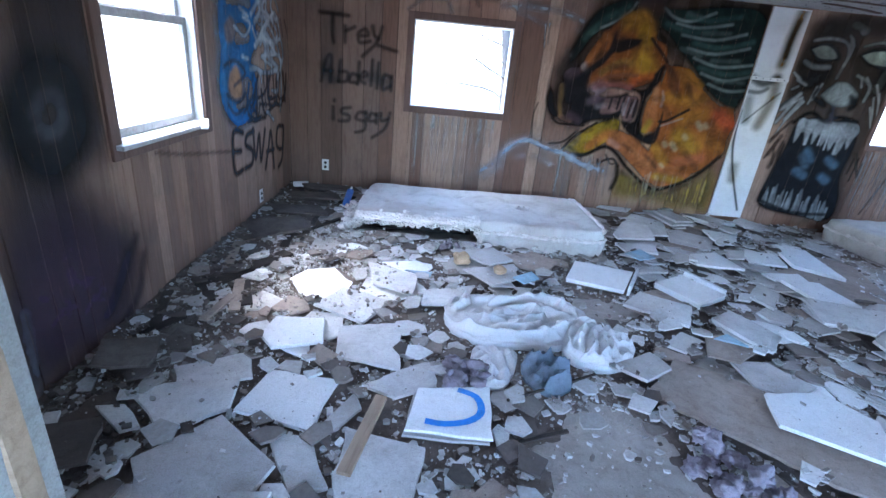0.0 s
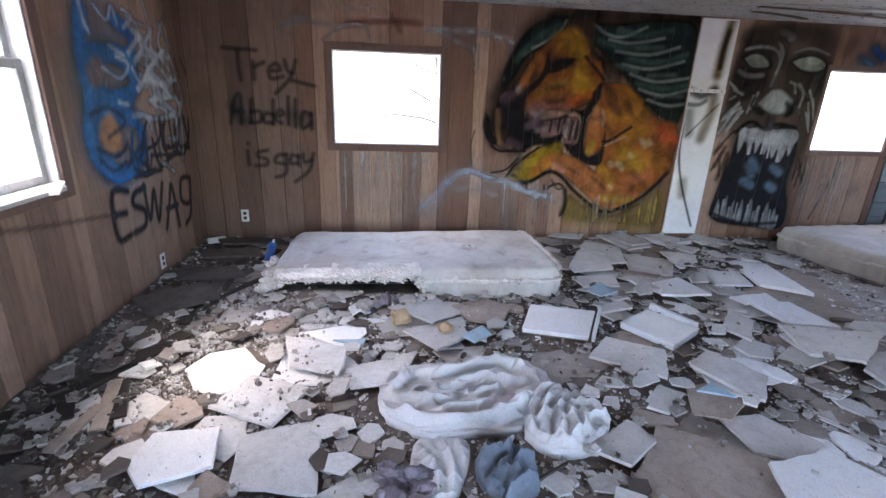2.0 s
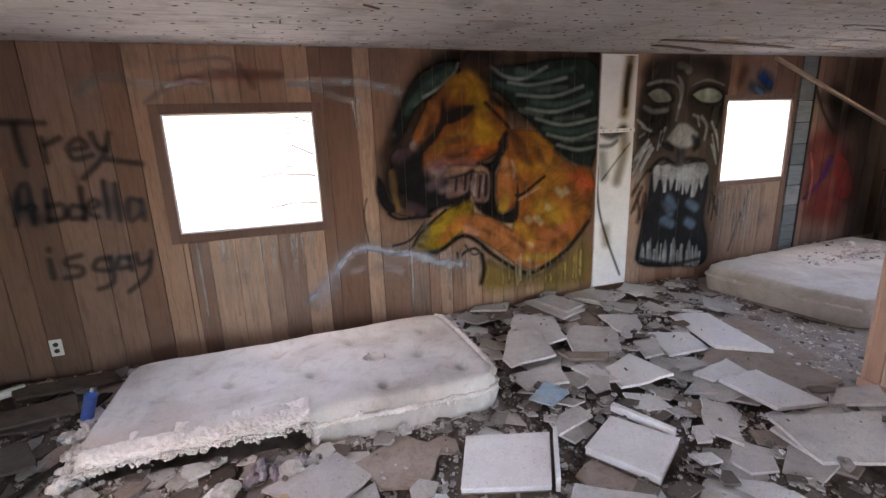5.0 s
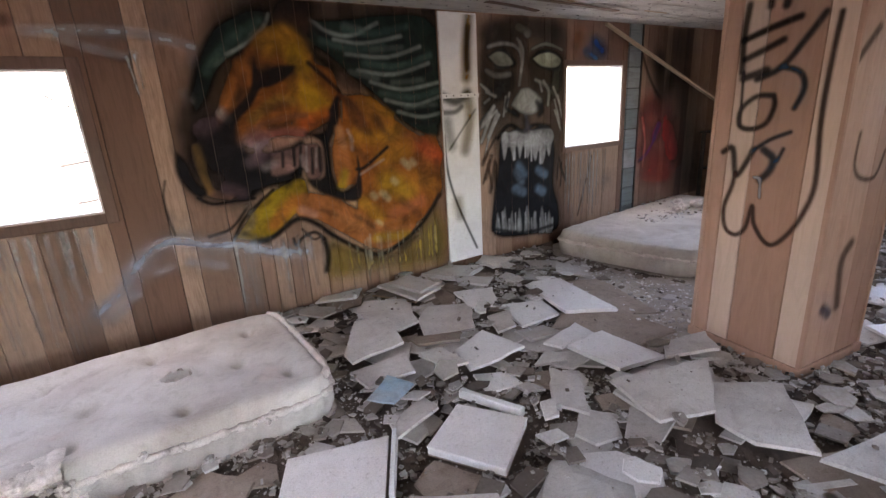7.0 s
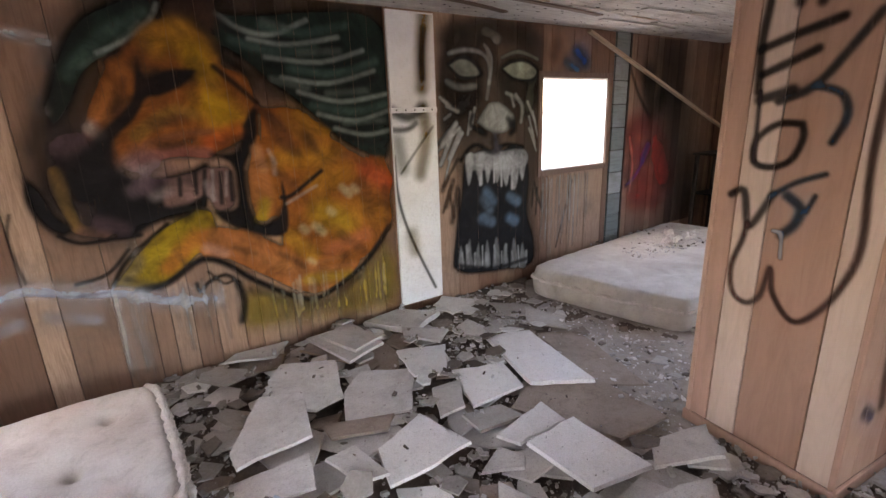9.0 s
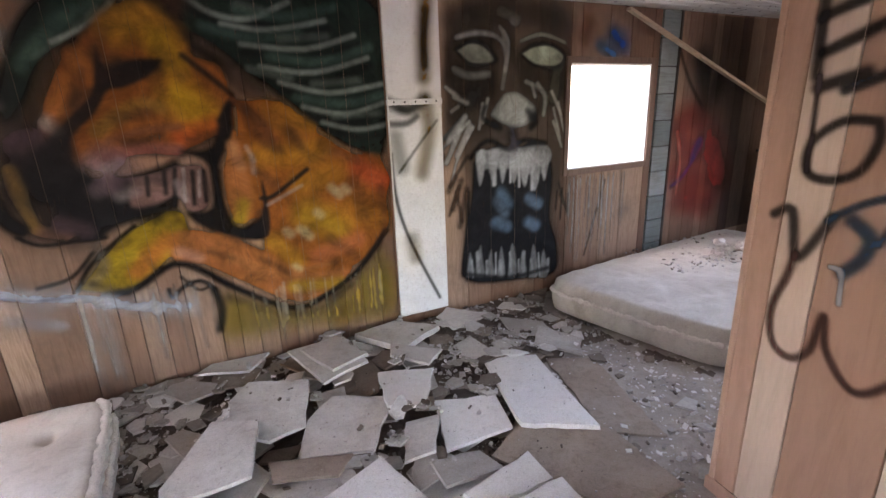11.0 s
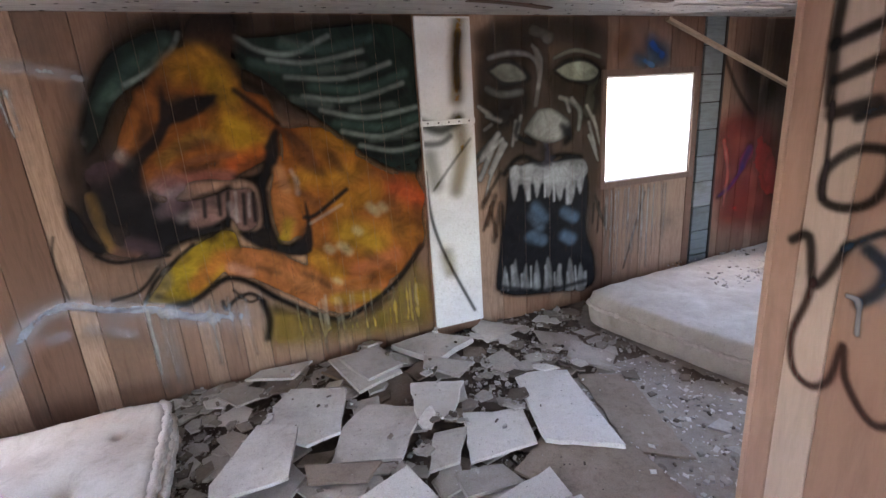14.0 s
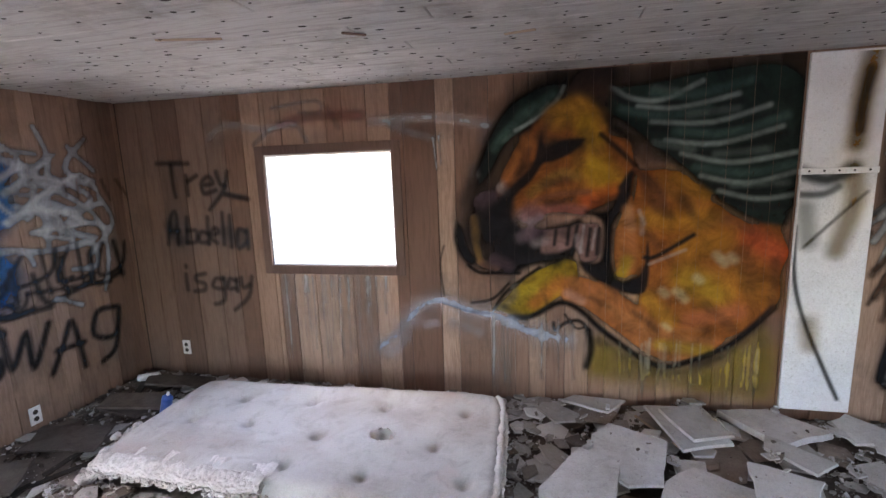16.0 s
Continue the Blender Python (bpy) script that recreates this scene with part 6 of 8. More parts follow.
spray(mural, [(2.08, 1.26), (2.08, 1.17)], (0.42, 0.36, 0.35), 0.015, 0.95, 0.35)
spray(mural, [(1.12, 1.84), (1.11, 1.77)], (0.42, 0.36, 0.35), 0.03, 0.95, 0.25)
spray(mural, [(1.05, 1.60), (1.06, 1.56)], (0.42, 0.36, 0.35), 0.03, 0.95, 0.25)
spray(mural, [(2.13, 1.71), (2.34, 1.66)], (0.13, 0.17, 0.145), 0.02, 0.95, 0.5)
spray(mural, [(2.46, 1.63), (2.73, 1.65)], (0.13, 0.17, 0.145), 0.02, 0.95, 0.45)
spray(mural, [(2.56, 1.45), (2.84, 1.46)], (0.13, 0.17, 0.145), 0.02, 0.95, 0.45)
spray(mural, [(2.31, 1.86), (2.56, 1.88)], (0.13, 0.17, 0.145), 0.02, 0.95, 0.45)
spray(mural, [(2.12, 2.02), (2.25, 1.99)], (0.13, 0.17, 0.145), 0.02, 0.95, 0.4)
spray(mural, [(1.16, 1.38), (1.08, 1.25), (1.02, 1.12)], (0.010, 0.008, 0.009), 0.07, 0.95, 0.5)
spray(mural, [(1.25, 1.37), (1.28, 1.22), (1.21, 1.03)], (0.010, 0.008, 0.009), 0.06, 0.95, 0.6)
spray(mural, [(1.41, 1.17), (1.62, 1.17)], (0.010, 0.008, 0.009), 0.03, 0.95, 0.45)
spray(mural, [(1.43, 1.02), (1.67, 1.01)], (0.010, 0.008, 0.009), 0.03, 0.95, 0.6)
spray(mural, [(1.39, 1.58), (1.29, 1.46), (1.21, 1.34)], (0.010, 0.008, 0.009), 0.04, 0.95, 0.6)
spray(mural, [(1.49, 1.75), (1.64, 1.71), (1.71, 1.71)], (0.010, 0.008, 0.009), 0.04, 0.95, 0.6)
spray(mural, [(1.96, 1.40), (1.90, 1.26), (1.88, 1.07)], (0.010, 0.008, 0.009), 0.035, 0.95, 0.6)
spray(mural, [(2.05, 0.84), (2.09, 0.94)], (0.010, 0.008, 0.009), 0.03, 0.95, 0.6)
spray(mural, [(1.76, 1.30), (1.92, 1.35)], (0.010, 0.008, 0.009), 0.03, 0.95, 0.5)
spray(mural, [(1.85, 1.86), (2.00, 1.72), (2.07, 1.60)], (0.010, 0.008, 0.009), 0.025, 0.95, 0.45)
spray(mural, [(1.05, 1.50), (1.16, 1.64)], (0.010, 0.008, 0.009), 0.05, 0.95, 0.4)
spray(mural, [(1.85, 0.47), (2.20, 0.29), (2.50, 0.35), (2.78, 0.63)], (0.010, 0.008, 0.009), 0.03, 0.95, 0.45)
spray(mural, [(1.24, 0.68), (1.38, 0.59)], (0.010, 0.008, 0.009), 0.02, 0.95, 0.5)
spray(mural, [(1.41, 1.32), (1.48, 1.25), (1.41, 1.17)], (0.16, 0.09, 0.11), 0.05, 0.95, 0.5)
spray(mural, [(1.18, 1.00), (1.26, 0.96)], (0.16, 0.09, 0.11), 0.04, 0.95, 0.4)
spray(mural, [(1.09, 1.39), (1.17, 1.43)], (0.16, 0.09, 0.11), 0.05, 0.95, 0.35)
drips(mural, 1.15, 1.80, 0.62, 0.05, (0.46, 0.42, 0.38), 30, 1, 0.4)
drips(mural, 1.95, 2.8, 0.5, 0.08, (0.5, 0.45, 0.36), 26, 2, 0.35)
drips(mural, -0.40, 0.32, 0.92, 0.05, (0.56, 0.50, 0.45), 36, 3, 0.4, 0.006)
drips(mural, -0.40, 0.45, 0.905, 0.6, (0.62, 0.58, 0.54), 26, 4, 0.45, 0.008)
hang(mural, "wall_mural", "orange, yellow and dark green spray-painted mural on panel boards", on_north, (CASED1,))

words = coat(boards(SEAMS_NORTH, -1.65, -0.41), 0.3, 2.0, 0.009)
spray(words, [(-1.34, 1.71), (-1.07, 1.7)], (0.035, 0.045, 0.062), 0.019, 0.95, 0.66)
spray(words, [(-1.22, 1.69), (-1.22, 1.57), (-1.21, 1.46)], (0.035, 0.045, 0.062), 0.019, 0.95, 0.66)
spray(words, [(-1.1, 1.61), (-1.1, 1.47)], (0.035, 0.045, 0.062), 0.019, 0.95, 0.66)
spray(words, [(-1.09, 1.57), (-1.01, 1.61)], (0.035, 0.045, 0.062), 0.019, 0.95, 0.66)
spray(words, [(-0.98, 1.54), (-0.88, 1.55), (-0.91, 1.6), (-0.97, 1.56), (-0.96, 1.48), (-0.86, 1.5)], (0.035, 0.045, 0.062), 0.019, 0.95, 0.66)
spray(words, [(-0.84, 1.63), (-0.82, 1.55), (-0.78, 1.53)], (0.035, 0.045, 0.062), 0.019, 0.95, 0.66)
spray(words, [(-0.75, 1.63), (-0.8, 1.49), (-0.93, 1.36)], (0.035, 0.045, 0.062), 0.019, 0.95, 0.66)
spray(words, [(-0.78, 1.47), (-0.6, 1.43)], (0.035, 0.045, 0.062), 0.019, 0.95, 0.66)
spray(words, [(-1.33, 1.1), (-1.28, 1.3), (-1.23, 1.33), (-1.24, 1.1)], (0.035, 0.045, 0.062), 0.019, 0.95, 0.66)
spray(words, [(-1.3, 1.2), (-1.22, 1.2)], (0.035, 0.045, 0.062), 0.019, 0.95, 0.66)
spray(words, [(-1.14, 1.3), (-1.16, 1.11)], (0.035, 0.045, 0.062), 0.019, 0.95, 0.66)
spray(words, [(-1.15, 1.2), (-1.07, 1.2), (-1.08, 1.12), (-1.16, 1.11)], (0.035, 0.045, 0.062), 0.019, 0.95, 0.66)
spray(words, [(-0.96, 1.3), (-0.97, 1.1)], (0.035, 0.045, 0.062), 0.019, 0.95, 0.66)
spray(words, [(-0.97, 1.18), (-1.03, 1.19), (-1.05, 1.12), (-0.98, 1.11)], (0.035, 0.045, 0.062), 0.019, 0.95, 0.66)
spray(words, [(-0.95, 1.16), (-0.88, 1.19), (-0.91, 1.22), (-0.95, 1.15), (-0.9, 1.11)], (0.035, 0.045, 0.062), 0.019, 0.95, 0.66)
spray(words, [(-0.83, 1.33), (-0.84, 1.1)], (0.035, 0.045, 0.062), 0.019, 0.95, 0.66)
spray(words, [(-0.77, 1.31), (-0.78, 1.08)], (0.035, 0.045, 0.062), 0.019, 0.95, 0.66)
spray(words, [(-0.65, 1.19), (-0.7, 1.21), (-0.73, 1.14), (-0.72, 1.07), (-0.65, 1.11)], (0.035, 0.045, 0.062), 0.019, 0.95, 0.66)
spray(words, [(-0.64, 1.2), (-0.64, 1.07)], (0.035, 0.045, 0.062), 0.019, 0.95, 0.66)
spray(words, [(-1.2, 0.93), (-1.2, 0.92)], (0.035, 0.045, 0.062), 0.019, 0.95, 0.66)
spray(words, [(-1.21, 0.86), (-1.21, 0.74)], (0.035, 0.045, 0.062), 0.019, 0.95, 0.66)
spray(words, [(-1.04, 0.87), (-1.12, 0.85), (-1.12, 0.81), (-1.05, 0.79), (-1.06, 0.74), (-1.15, 0.73)], (0.035, 0.045, 0.062), 0.019, 0.95, 0.66)
spray(words, [(-0.89, 0.83), (-0.95, 0.83), (-0.98, 0.77), (-0.9, 0.75)], (0.035, 0.045, 0.062), 0.019, 0.95, 0.66)
spray(words, [(-0.88, 0.84), (-0.89, 0.67), (-0.98, 0.63)], (0.035, 0.045, 0.062), 0.019, 0.95, 0.66)
spray(words, [(-0.78, 0.82), (-0.83, 0.83), (-0.85, 0.76), (-0.79, 0.76)], (0.035, 0.045, 0.062), 0.019, 0.95, 0.66)
spray(words, [(-0.77, 0.83), (-0.77, 0.74)], (0.035, 0.045, 0.062), 0.019, 0.95, 0.66)
spray(words, [(-0.73, 0.84), (-0.72, 0.77), (-0.66, 0.79)], (0.035, 0.045, 0.062), 0.019, 0.95, 0.66)
spray(words, [(-0.64, 0.85), (-0.68, 0.7), (-0.81, 0.59)], (0.035, 0.045, 0.062), 0.019, 0.95, 0.66)
spray(words, [(-1.3, 1.24), (-1.22, 1.13)], (0.03, 0.035, 0.05), 0.05, 0.95, 0.5)
spray(words, [(-0.82, 1.19), (-0.68, 1.15)], (0.04, 0.06, 0.08), 0.05, 0.95, 0.35)
hang(words, "wall_lettering", "blurred dark hand-sprayed lettering on panel boards", lambda u, z: (u, Y1 - 0.003, z), (CASED1,))

visage = coat(boards(SEAMS_NORTH, 3.26, 5.27), 0.02, 2.155, 0.009)
fill(visage, [(3.3, 1.86), (3.46, 2.1), (3.88, 2.16), (4.32, 2.08), (4.33, 1.74), (4.31, 0.97), (4.24, 0.68), (4.29, 0.18), (3.49, 0.24), (3.39, 0.44), (3.45, 1.03), (3.29, 1.32)], (0.075, 0.058, 0.04), 0.1, 0.62)
fill(visage, [(3.31, 1.69), (3.46, 1.75), (3.72, 1.63), (3.72, 1.36), (3.49, 1.3), (3.3, 1.43)], (0.012, 0.011, 0.012), 0.08, 0.45)
spray(visage, [(3.46, 2.03), (3.58, 1.96)], (0.012, 0.011, 0.012), 0.09, 0.95, 0.4)
spray(visage, [(4.22, 1.71), (4.18, 1.52)], (0.1, 0.11, 0.07), 0.07, 0.95, 0.5)
fill(visage, [(3.29, 1.65), (3.35, 1.91), (3.65, 1.95), (3.70, 1.66), (3.58, 1.46), (3.40, 1.50)], (0.03, 0.022, 0.016), 0.06, 0.6)
fill(visage, [(3.83, 1.76), (3.99, 1.93), (4.32, 1.82), (4.32, 1.59), (4.12, 1.42), (3.94, 1.47)], (0.03, 0.024, 0.016), 0.06, 0.55)
fill(visage, [(3.37, 1.83), (3.46, 1.88), (3.58, 1.88), (3.71, 1.77), (3.6, 1.73), (3.48, 1.73)], (0.012, 0.011, 0.012), 0.03, 0.85)
fill(visage, [(3.4, 1.82), (3.48, 1.86), (3.58, 1.85), (3.67, 1.77), (3.58, 1.75), (3.48, 1.76)], (0.34, 0.36, 0.28), 0.012, 0.7)
fill(visage, [(3.88, 1.81), (3.98, 1.88), (4.17, 1.88), (4.29, 1.8), (4.22, 1.71), (4.01, 1.73)], (0.012, 0.011, 0.012), 0.03, 0.8)
fill(visage, [(3.91, 1.81), (4, 1.85), (4.14, 1.86), (4.26, 1.8), (4.2, 1.74), (4.02, 1.75)], (0.42, 0.47, 0.34), 0.012, 0.85)
spray(visage, [(3.39, 1.9), (3.54, 1.93), (3.7, 1.91), (3.78, 1.81)], (0.4, 0.4, 0.37), 0.014, 0.95, 0.7)
spray(visage, [(3.72, 1.97), (3.79, 1.88), (3.76, 1.7)], (0.5, 0.5, 0.46), 0.013, 0.95, 0.7)
spray(visage, [(3.89, 1.89), (4.07, 1.94), (4.28, 1.89)], (0.32, 0.33, 0.26), 0.014, 0.95, 0.6)
spray(visage, [(3.83, 2.01), (3.84, 2.01)], (0.5, 0.5, 0.46), 0.03, 0.95, 0.6)
fill(visage, [(3.65, 1.42), (3.74, 1.53), (3.83, 1.56), (3.92, 1.52), (4.02, 1.43), (3.93, 1.34), (3.79, 1.34)], (0.46, 0.48, 0.43), 0.04, 0.85)
spray(visage, [(3.67, 1.36), (3.72, 1.33)], (0.012, 0.011, 0.012), 0.03, 0.95, 0.8)
spray(visage, [(3.99, 1.38), (4.02, 1.41)], (0.012, 0.011, 0.012), 0.035, 0.95, 0.8)
spray(visage, [(3.62, 1.52), (3.58, 1.37)], (0.5, 0.48, 0.43), 0.013, 0.9, 0.65)
spray(visage, [(3.58, 1.49), (3.55, 1.33)], (0.5, 0.48, 0.43), 0.013, 0.9, 0.65)
spray(visage, [(4.23, 1.48), (4.3, 1.27)], (0.5, 0.48, 0.43), 0.013, 0.9, 0.65)
spray(visage, [(4.19, 1.44), (4.26, 1.23)], (0.5, 0.48, 0.43), 0.013, 0.9, 0.65)
spray(visage, [(3.3, 1.6), (3.39, 1.54)], (0.5, 0.48, 0.43), 0.013, 0.9, 0.65)
spray(visage, [(4.04, 1.62), (4.09, 1.56)], (0.5, 0.48, 0.43), 0.013, 0.9, 0.65)
spray(visage, [(3.99, 1.61), (4.02, 1.53)], (0.5, 0.48, 0.43), 0.013, 0.9, 0.65)
spray(visage, [(3.39, 1.48), (3.34, 1.45)], (0.5, 0.48, 0.43), 0.013, 0.9, 0.65)
spray(visage, [(3.47, 1.38), (3.27, 1.22), (3.16, 1.06)], (0.55, 0.54, 0.5), 0.013, 0.9, 0.7)
spray(visage, [(3.5, 1.34), (3.38, 1.15), (3.33, 1)], (0.55, 0.54, 0.5), 0.013, 0.9, 0.7)
spray(visage, [(3.38, 1.37), (3.25, 1.26)], (0.55, 0.54, 0.5), 0.013, 0.9, 0.7)
spray(visage, [(3.41, 1.4), (3.21, 1.21), (3.03, 1)], (0.012, 0.011, 0.012), 0.014, 0.9, 0.7)
spray(visage, [(3.45, 1.15), (3.31, 0.96)], (0.012, 0.011, 0.012), 0.014, 0.9, 0.7)
spray(visage, [(3.27, 1.17), (3.13, 0.9)], (0.012, 0.011, 0.012), 0.014, 0.9, 0.7)
spray(visage, [(3.38, 0.95), (3.3, 0.76)], (0.012, 0.011, 0.012), 0.014, 0.9, 0.7)
spray(visage, [(3.36, 0.92), (3.4, 0.7)], (0.012, 0.011, 0.012), 0.014, 0.9, 0.7)
spray(visage, [(4.26, 0.89), (4.33, 0.71)], (0.075, 0.058, 0.04), 0.013, 0.9, 0.7)
spray(visage, [(4.37, 0.86), (4.36, 0.66)], (0.075, 0.058, 0.04), 0.013, 0.9, 0.7)
spray(visage, [(4.28, 0.8), (4.38, 0.61)], (0.075, 0.058, 0.04), 0.013, 0.9, 0.7)
fill(visage, [(3.5, 1.1), (3.58, 1.17), (3.72, 1.21), (3.82, 1.16), (4, 1.22), (4.15, 1.15), (4.2, 0.94), (4.18, 0.64), (4.26, 0.4), (4.25, 0.16), (3.94, 0.16), (3.42, 0.25), (3.42, 0.57), (3.47, 0.82)], (0.010, 0.010, 0.013), 0.025, 0.96)
spray(visage, [(3.56, 1.17), (3.56, 1.01)], (0.66, 0.67, 0.66), 0.017, 0.8, 0.85)
spray(visage, [(3.67, 1.16), (3.67, 0.94)], (0.66, 0.67, 0.66), 0.017, 0.8, 0.85)
spray(visage, [(3.81, 1.14), (3.81, 0.94)], (0.66, 0.67, 0.66), 0.01, 0.8, 0.85)
spray(visage, [(3.88, 1.16), (3.89, 0.9)], (0.66, 0.67, 0.66), 0.01, 0.8, 0.85)
spray(visage, [(4.01, 1.15), (4.01, 0.87)], (0.66, 0.67, 0.66), 0.017, 0.8, 0.85)
spray(visage, [(4.11, 1.14), (4.12, 0.95)], (0.66, 0.67, 0.66), 0.01, 0.8, 0.85)
spray(visage, [(3.48, 0.27), (3.47, 0.4)], (0.46, 0.47, 0.46), 0.008, 0.85, 0.8)
spray(visage, [(3.53, 0.29), (3.52, 0.45)], (0.46, 0.47, 0.46), 0.014, 0.85, 0.8)
spray(visage, [(3.6, 0.27), (3.6, 0.37)], (0.46, 0.47, 0.46), 0.011, 0.85, 0.8)
spray(visage, [(3.68, 0.25), (3.68, 0.42)], (0.46, 0.47, 0.46), 0.008, 0.85, 0.8)
spray(visage, [(3.73, 0.23), (3.72, 0.35)], (0.46, 0.47, 0.46), 0.014, 0.85, 0.8)
spray(visage, [(3.82, 0.25), (3.81, 0.4)], (0.46, 0.47, 0.46), 0.011, 0.85, 0.8)
spray(visage, [(3.89, 0.23), (3.89, 0.33)], (0.46, 0.47, 0.46), 0.008, 0.85, 0.8)
spray(visage, [(3.94, 0.21), (3.94, 0.38)], (0.46, 0.47, 0.46), 0.014, 0.85, 0.8)
spray(visage, [(4.03, 0.19), (4.01, 0.31)], (0.46, 0.47, 0.46), 0.011, 0.85, 0.8)
spray(visage, [(4.1, 0.16), (4.08, 0.35)], (0.46, 0.47, 0.46), 0.008, 0.85, 0.8)
spray(visage, [(4.18, 0.18), (4.18, 0.28)], (0.46, 0.47, 0.46), 0.014, 0.85, 0.8)
spray(visage, [(3.73, 0.87), (3.8, 0.78)], (0.10, 0.17, 0.24), 0.04, 0.95, 0.7)
spray(visage, [(3.98, 0.8), (4.07, 0.75)], (0.10, 0.17, 0.24), 0.04, 0.95, 0.7)
spray(visage, [(3.68, 0.65), (3.78, 0.61)], (0.10, 0.17, 0.24), 0.04, 0.95, 0.7)
spray(visage, [(3.97, 0.62), (4.05, 0.58)], (0.10, 0.17, 0.24), 0.04, 0.95, 0.7)
spray(visage, [(3.56, 1.14), (3.56, 1.05)], (0.6, 0.61, 0.6), 0.02, 0.95, 0.6)
spray(visage, [(3.65, 1.13), (3.65, 1.04)], (0.6, 0.61, 0.6), 0.02, 0.95, 0.6)
spray(visage, [(3.74, 1.12), (3.75, 1.03)], (0.6, 0.61, 0.6), 0.02, 0.95, 0.6)
spray(visage, [(3.83, 1.11), (3.84, 1.02)], (0.6, 0.61, 0.6), 0.02, 0.95, 0.6)
spray(visage, [(3.97, 1.09), (3.98, 1)], (0.6, 0.61, 0.6), 0.02, 0.95, 0.6)
spray(visage, [(4.1, 1.08), (4.11, 0.99)], (0.6, 0.61, 0.6), 0.02, 0.95, 0.6)
fill(visage, [(3.52, 1.14), (3.66, 1.19), (3.91, 1.18), (4.14, 1.18), (4.18, 1.07), (4.03, 1.03), (3.66, 1.05), (3.54, 1.06)], (0.40, 0.41, 0.40), 0.02, 0.7)
fill(visage, [(3.52, 1.18), (3.6, 1.18), (3.58, 1.02), (3.55, 0.94), (3.53, 1.03)], (0.46, 0.47, 0.46), 0.016, 0.75)
fill(visage, [(3.62, 1.17), (3.71, 1.17), (3.69, 1.06), (3.65, 0.97), (3.63, 1.07)], (0.46, 0.47, 0.46), 0.016, 0.75)
fill(visage, [(3.71, 1.16), (3.79, 1.16), (3.77, 1.02), (3.74, 0.94), (3.72, 1.03)], (0.46, 0.47, 0.46), 0.016, 0.75)
fill(visage, [(3.8, 1.15), (3.89, 1.15), (3.88, 1.02), (3.84, 0.93), (3.81, 1.02)], (0.46, 0.47, 0.46), 0.016, 0.75)
fill(visage, [(3.89, 1.14), (3.99, 1.14), (3.97, 0.98), (3.94, 0.89), (3.9, 0.99)], (0.46, 0.47, 0.46), 0.016, 0.75)
fill(visage, [(3.99, 1.13), (4.08, 1.13), (4.07, 0.94), (4.03, 0.85), (4, 0.95)], (0.46, 0.47, 0.46), 0.016, 0.75)
fill(visage, [(4.08, 1.12), (4.16, 1.12), (4.15, 1.01), (4.12, 0.92), (4.09, 1.02)], (0.46, 0.47, 0.46), 0.016, 0.75)
fill(visage, [(3.42, 0.28), (3.44, 0.38), (3.46, 0.46), (3.48, 0.37), (3.49, 0.28)], (0.30, 0.31, 0.30), 0.016, 0.7)
fill(visage, [(3.5, 0.27), (3.52, 0.42), (3.55, 0.5), (3.56, 0.41), (3.58, 0.26)], (0.30, 0.31, 0.30), 0.016, 0.7)
fill(visage, [(3.59, 0.25), (3.61, 0.36), (3.64, 0.45), (3.65, 0.36), (3.67, 0.24)], (0.30, 0.31, 0.30), 0.016, 0.7)
fill(visage, [(3.69, 0.23), (3.71, 0.37), (3.73, 0.46), (3.75, 0.37), (3.76, 0.22)], (0.30, 0.31, 0.30), 0.016, 0.7)
fill(visage, [(3.79, 0.2), (3.81, 0.39), (3.83, 0.47), (3.86, 0.38), (3.87, 0.2)], (0.30, 0.31, 0.30), 0.016, 0.7)
fill(visage, [(3.89, 0.18), (3.91, 0.32), (3.93, 0.4), (3.95, 0.31), (3.97, 0.18)], (0.30, 0.31, 0.30), 0.016, 0.7)
fill(visage, [(3.99, 0.16), (4.01, 0.35), (4.03, 0.43), (4.06, 0.34), (4.08, 0.16)], (0.30, 0.31, 0.30), 0.016, 0.7)
fill(visage, [(4.09, 0.14), (4.11, 0.29), (4.13, 0.37), (4.16, 0.28), (4.18, 0.13)], (0.30, 0.31, 0.30), 0.016, 0.7)
spray(visage, [(3.48, 1.14), (3.57, 1.23), (3.66, 1.24), (3.78, 1.18), (3.93, 1.23), (4.12, 1.2)], (0.012, 0.011, 0.012), 0.02, 0.9, 0.85)
spray(visage, [(3.45, 0.9), (3.44, 0.61), (3.4, 0.3)], (0.012, 0.011, 0.012), 0.02, 0.9, 0.85)
spray(visage, [(3.69, 0.81), (3.77, 0.71)], (0.12, 0.18, 0.24), 0.035, 0.95, 0.6)
spray(visage, [(3.99, 0.79), (4.06, 0.74)], (0.12, 0.18, 0.24), 0.035, 0.95, 0.6)
spray(visage, [(3.71, 0.66), (3.79, 0.61)], (0.12, 0.18, 0.24), 0.035, 0.95, 0.6)
spray(visage, [(3.99, 0.6), (4.03, 0.57)], (0.12, 0.18, 0.24), 0.035, 0.95, 0.6)
spray(visage, [(3.28, 1.16), (3.37, 1.41), (3.52, 1.56)], (0.012, 0.011, 0.012), 0.07, 0.95, 0.45)
spray(visage, [(3.69, 1.98), (3.84, 1.8)], (0.05, 0.04, 0.03), 0.06, 0.95, 0.4)
spray(visage, [(4.75, 1.96), (4.85, 1.89)], (0.02, 0.09, 0.28), 0.07, 0.95, 0.85)
spray(visage, [(4.62, 1.88), (4.76, 1.82)], (0.09, 0.22, 0.36), 0.05, 0.95, 0.7)
spray(visage, [(4.5, 2.02), (4.47, 1.93)], (0.4, 0.12, 0.04), 0.06, 0.95, 0.6)
spray(visage, [(4.75, 0.86), (4.68, 0.64), (4.56, 0.25)], (0.012, 0.011, 0.012), 0.011, 0.8, 0.75)
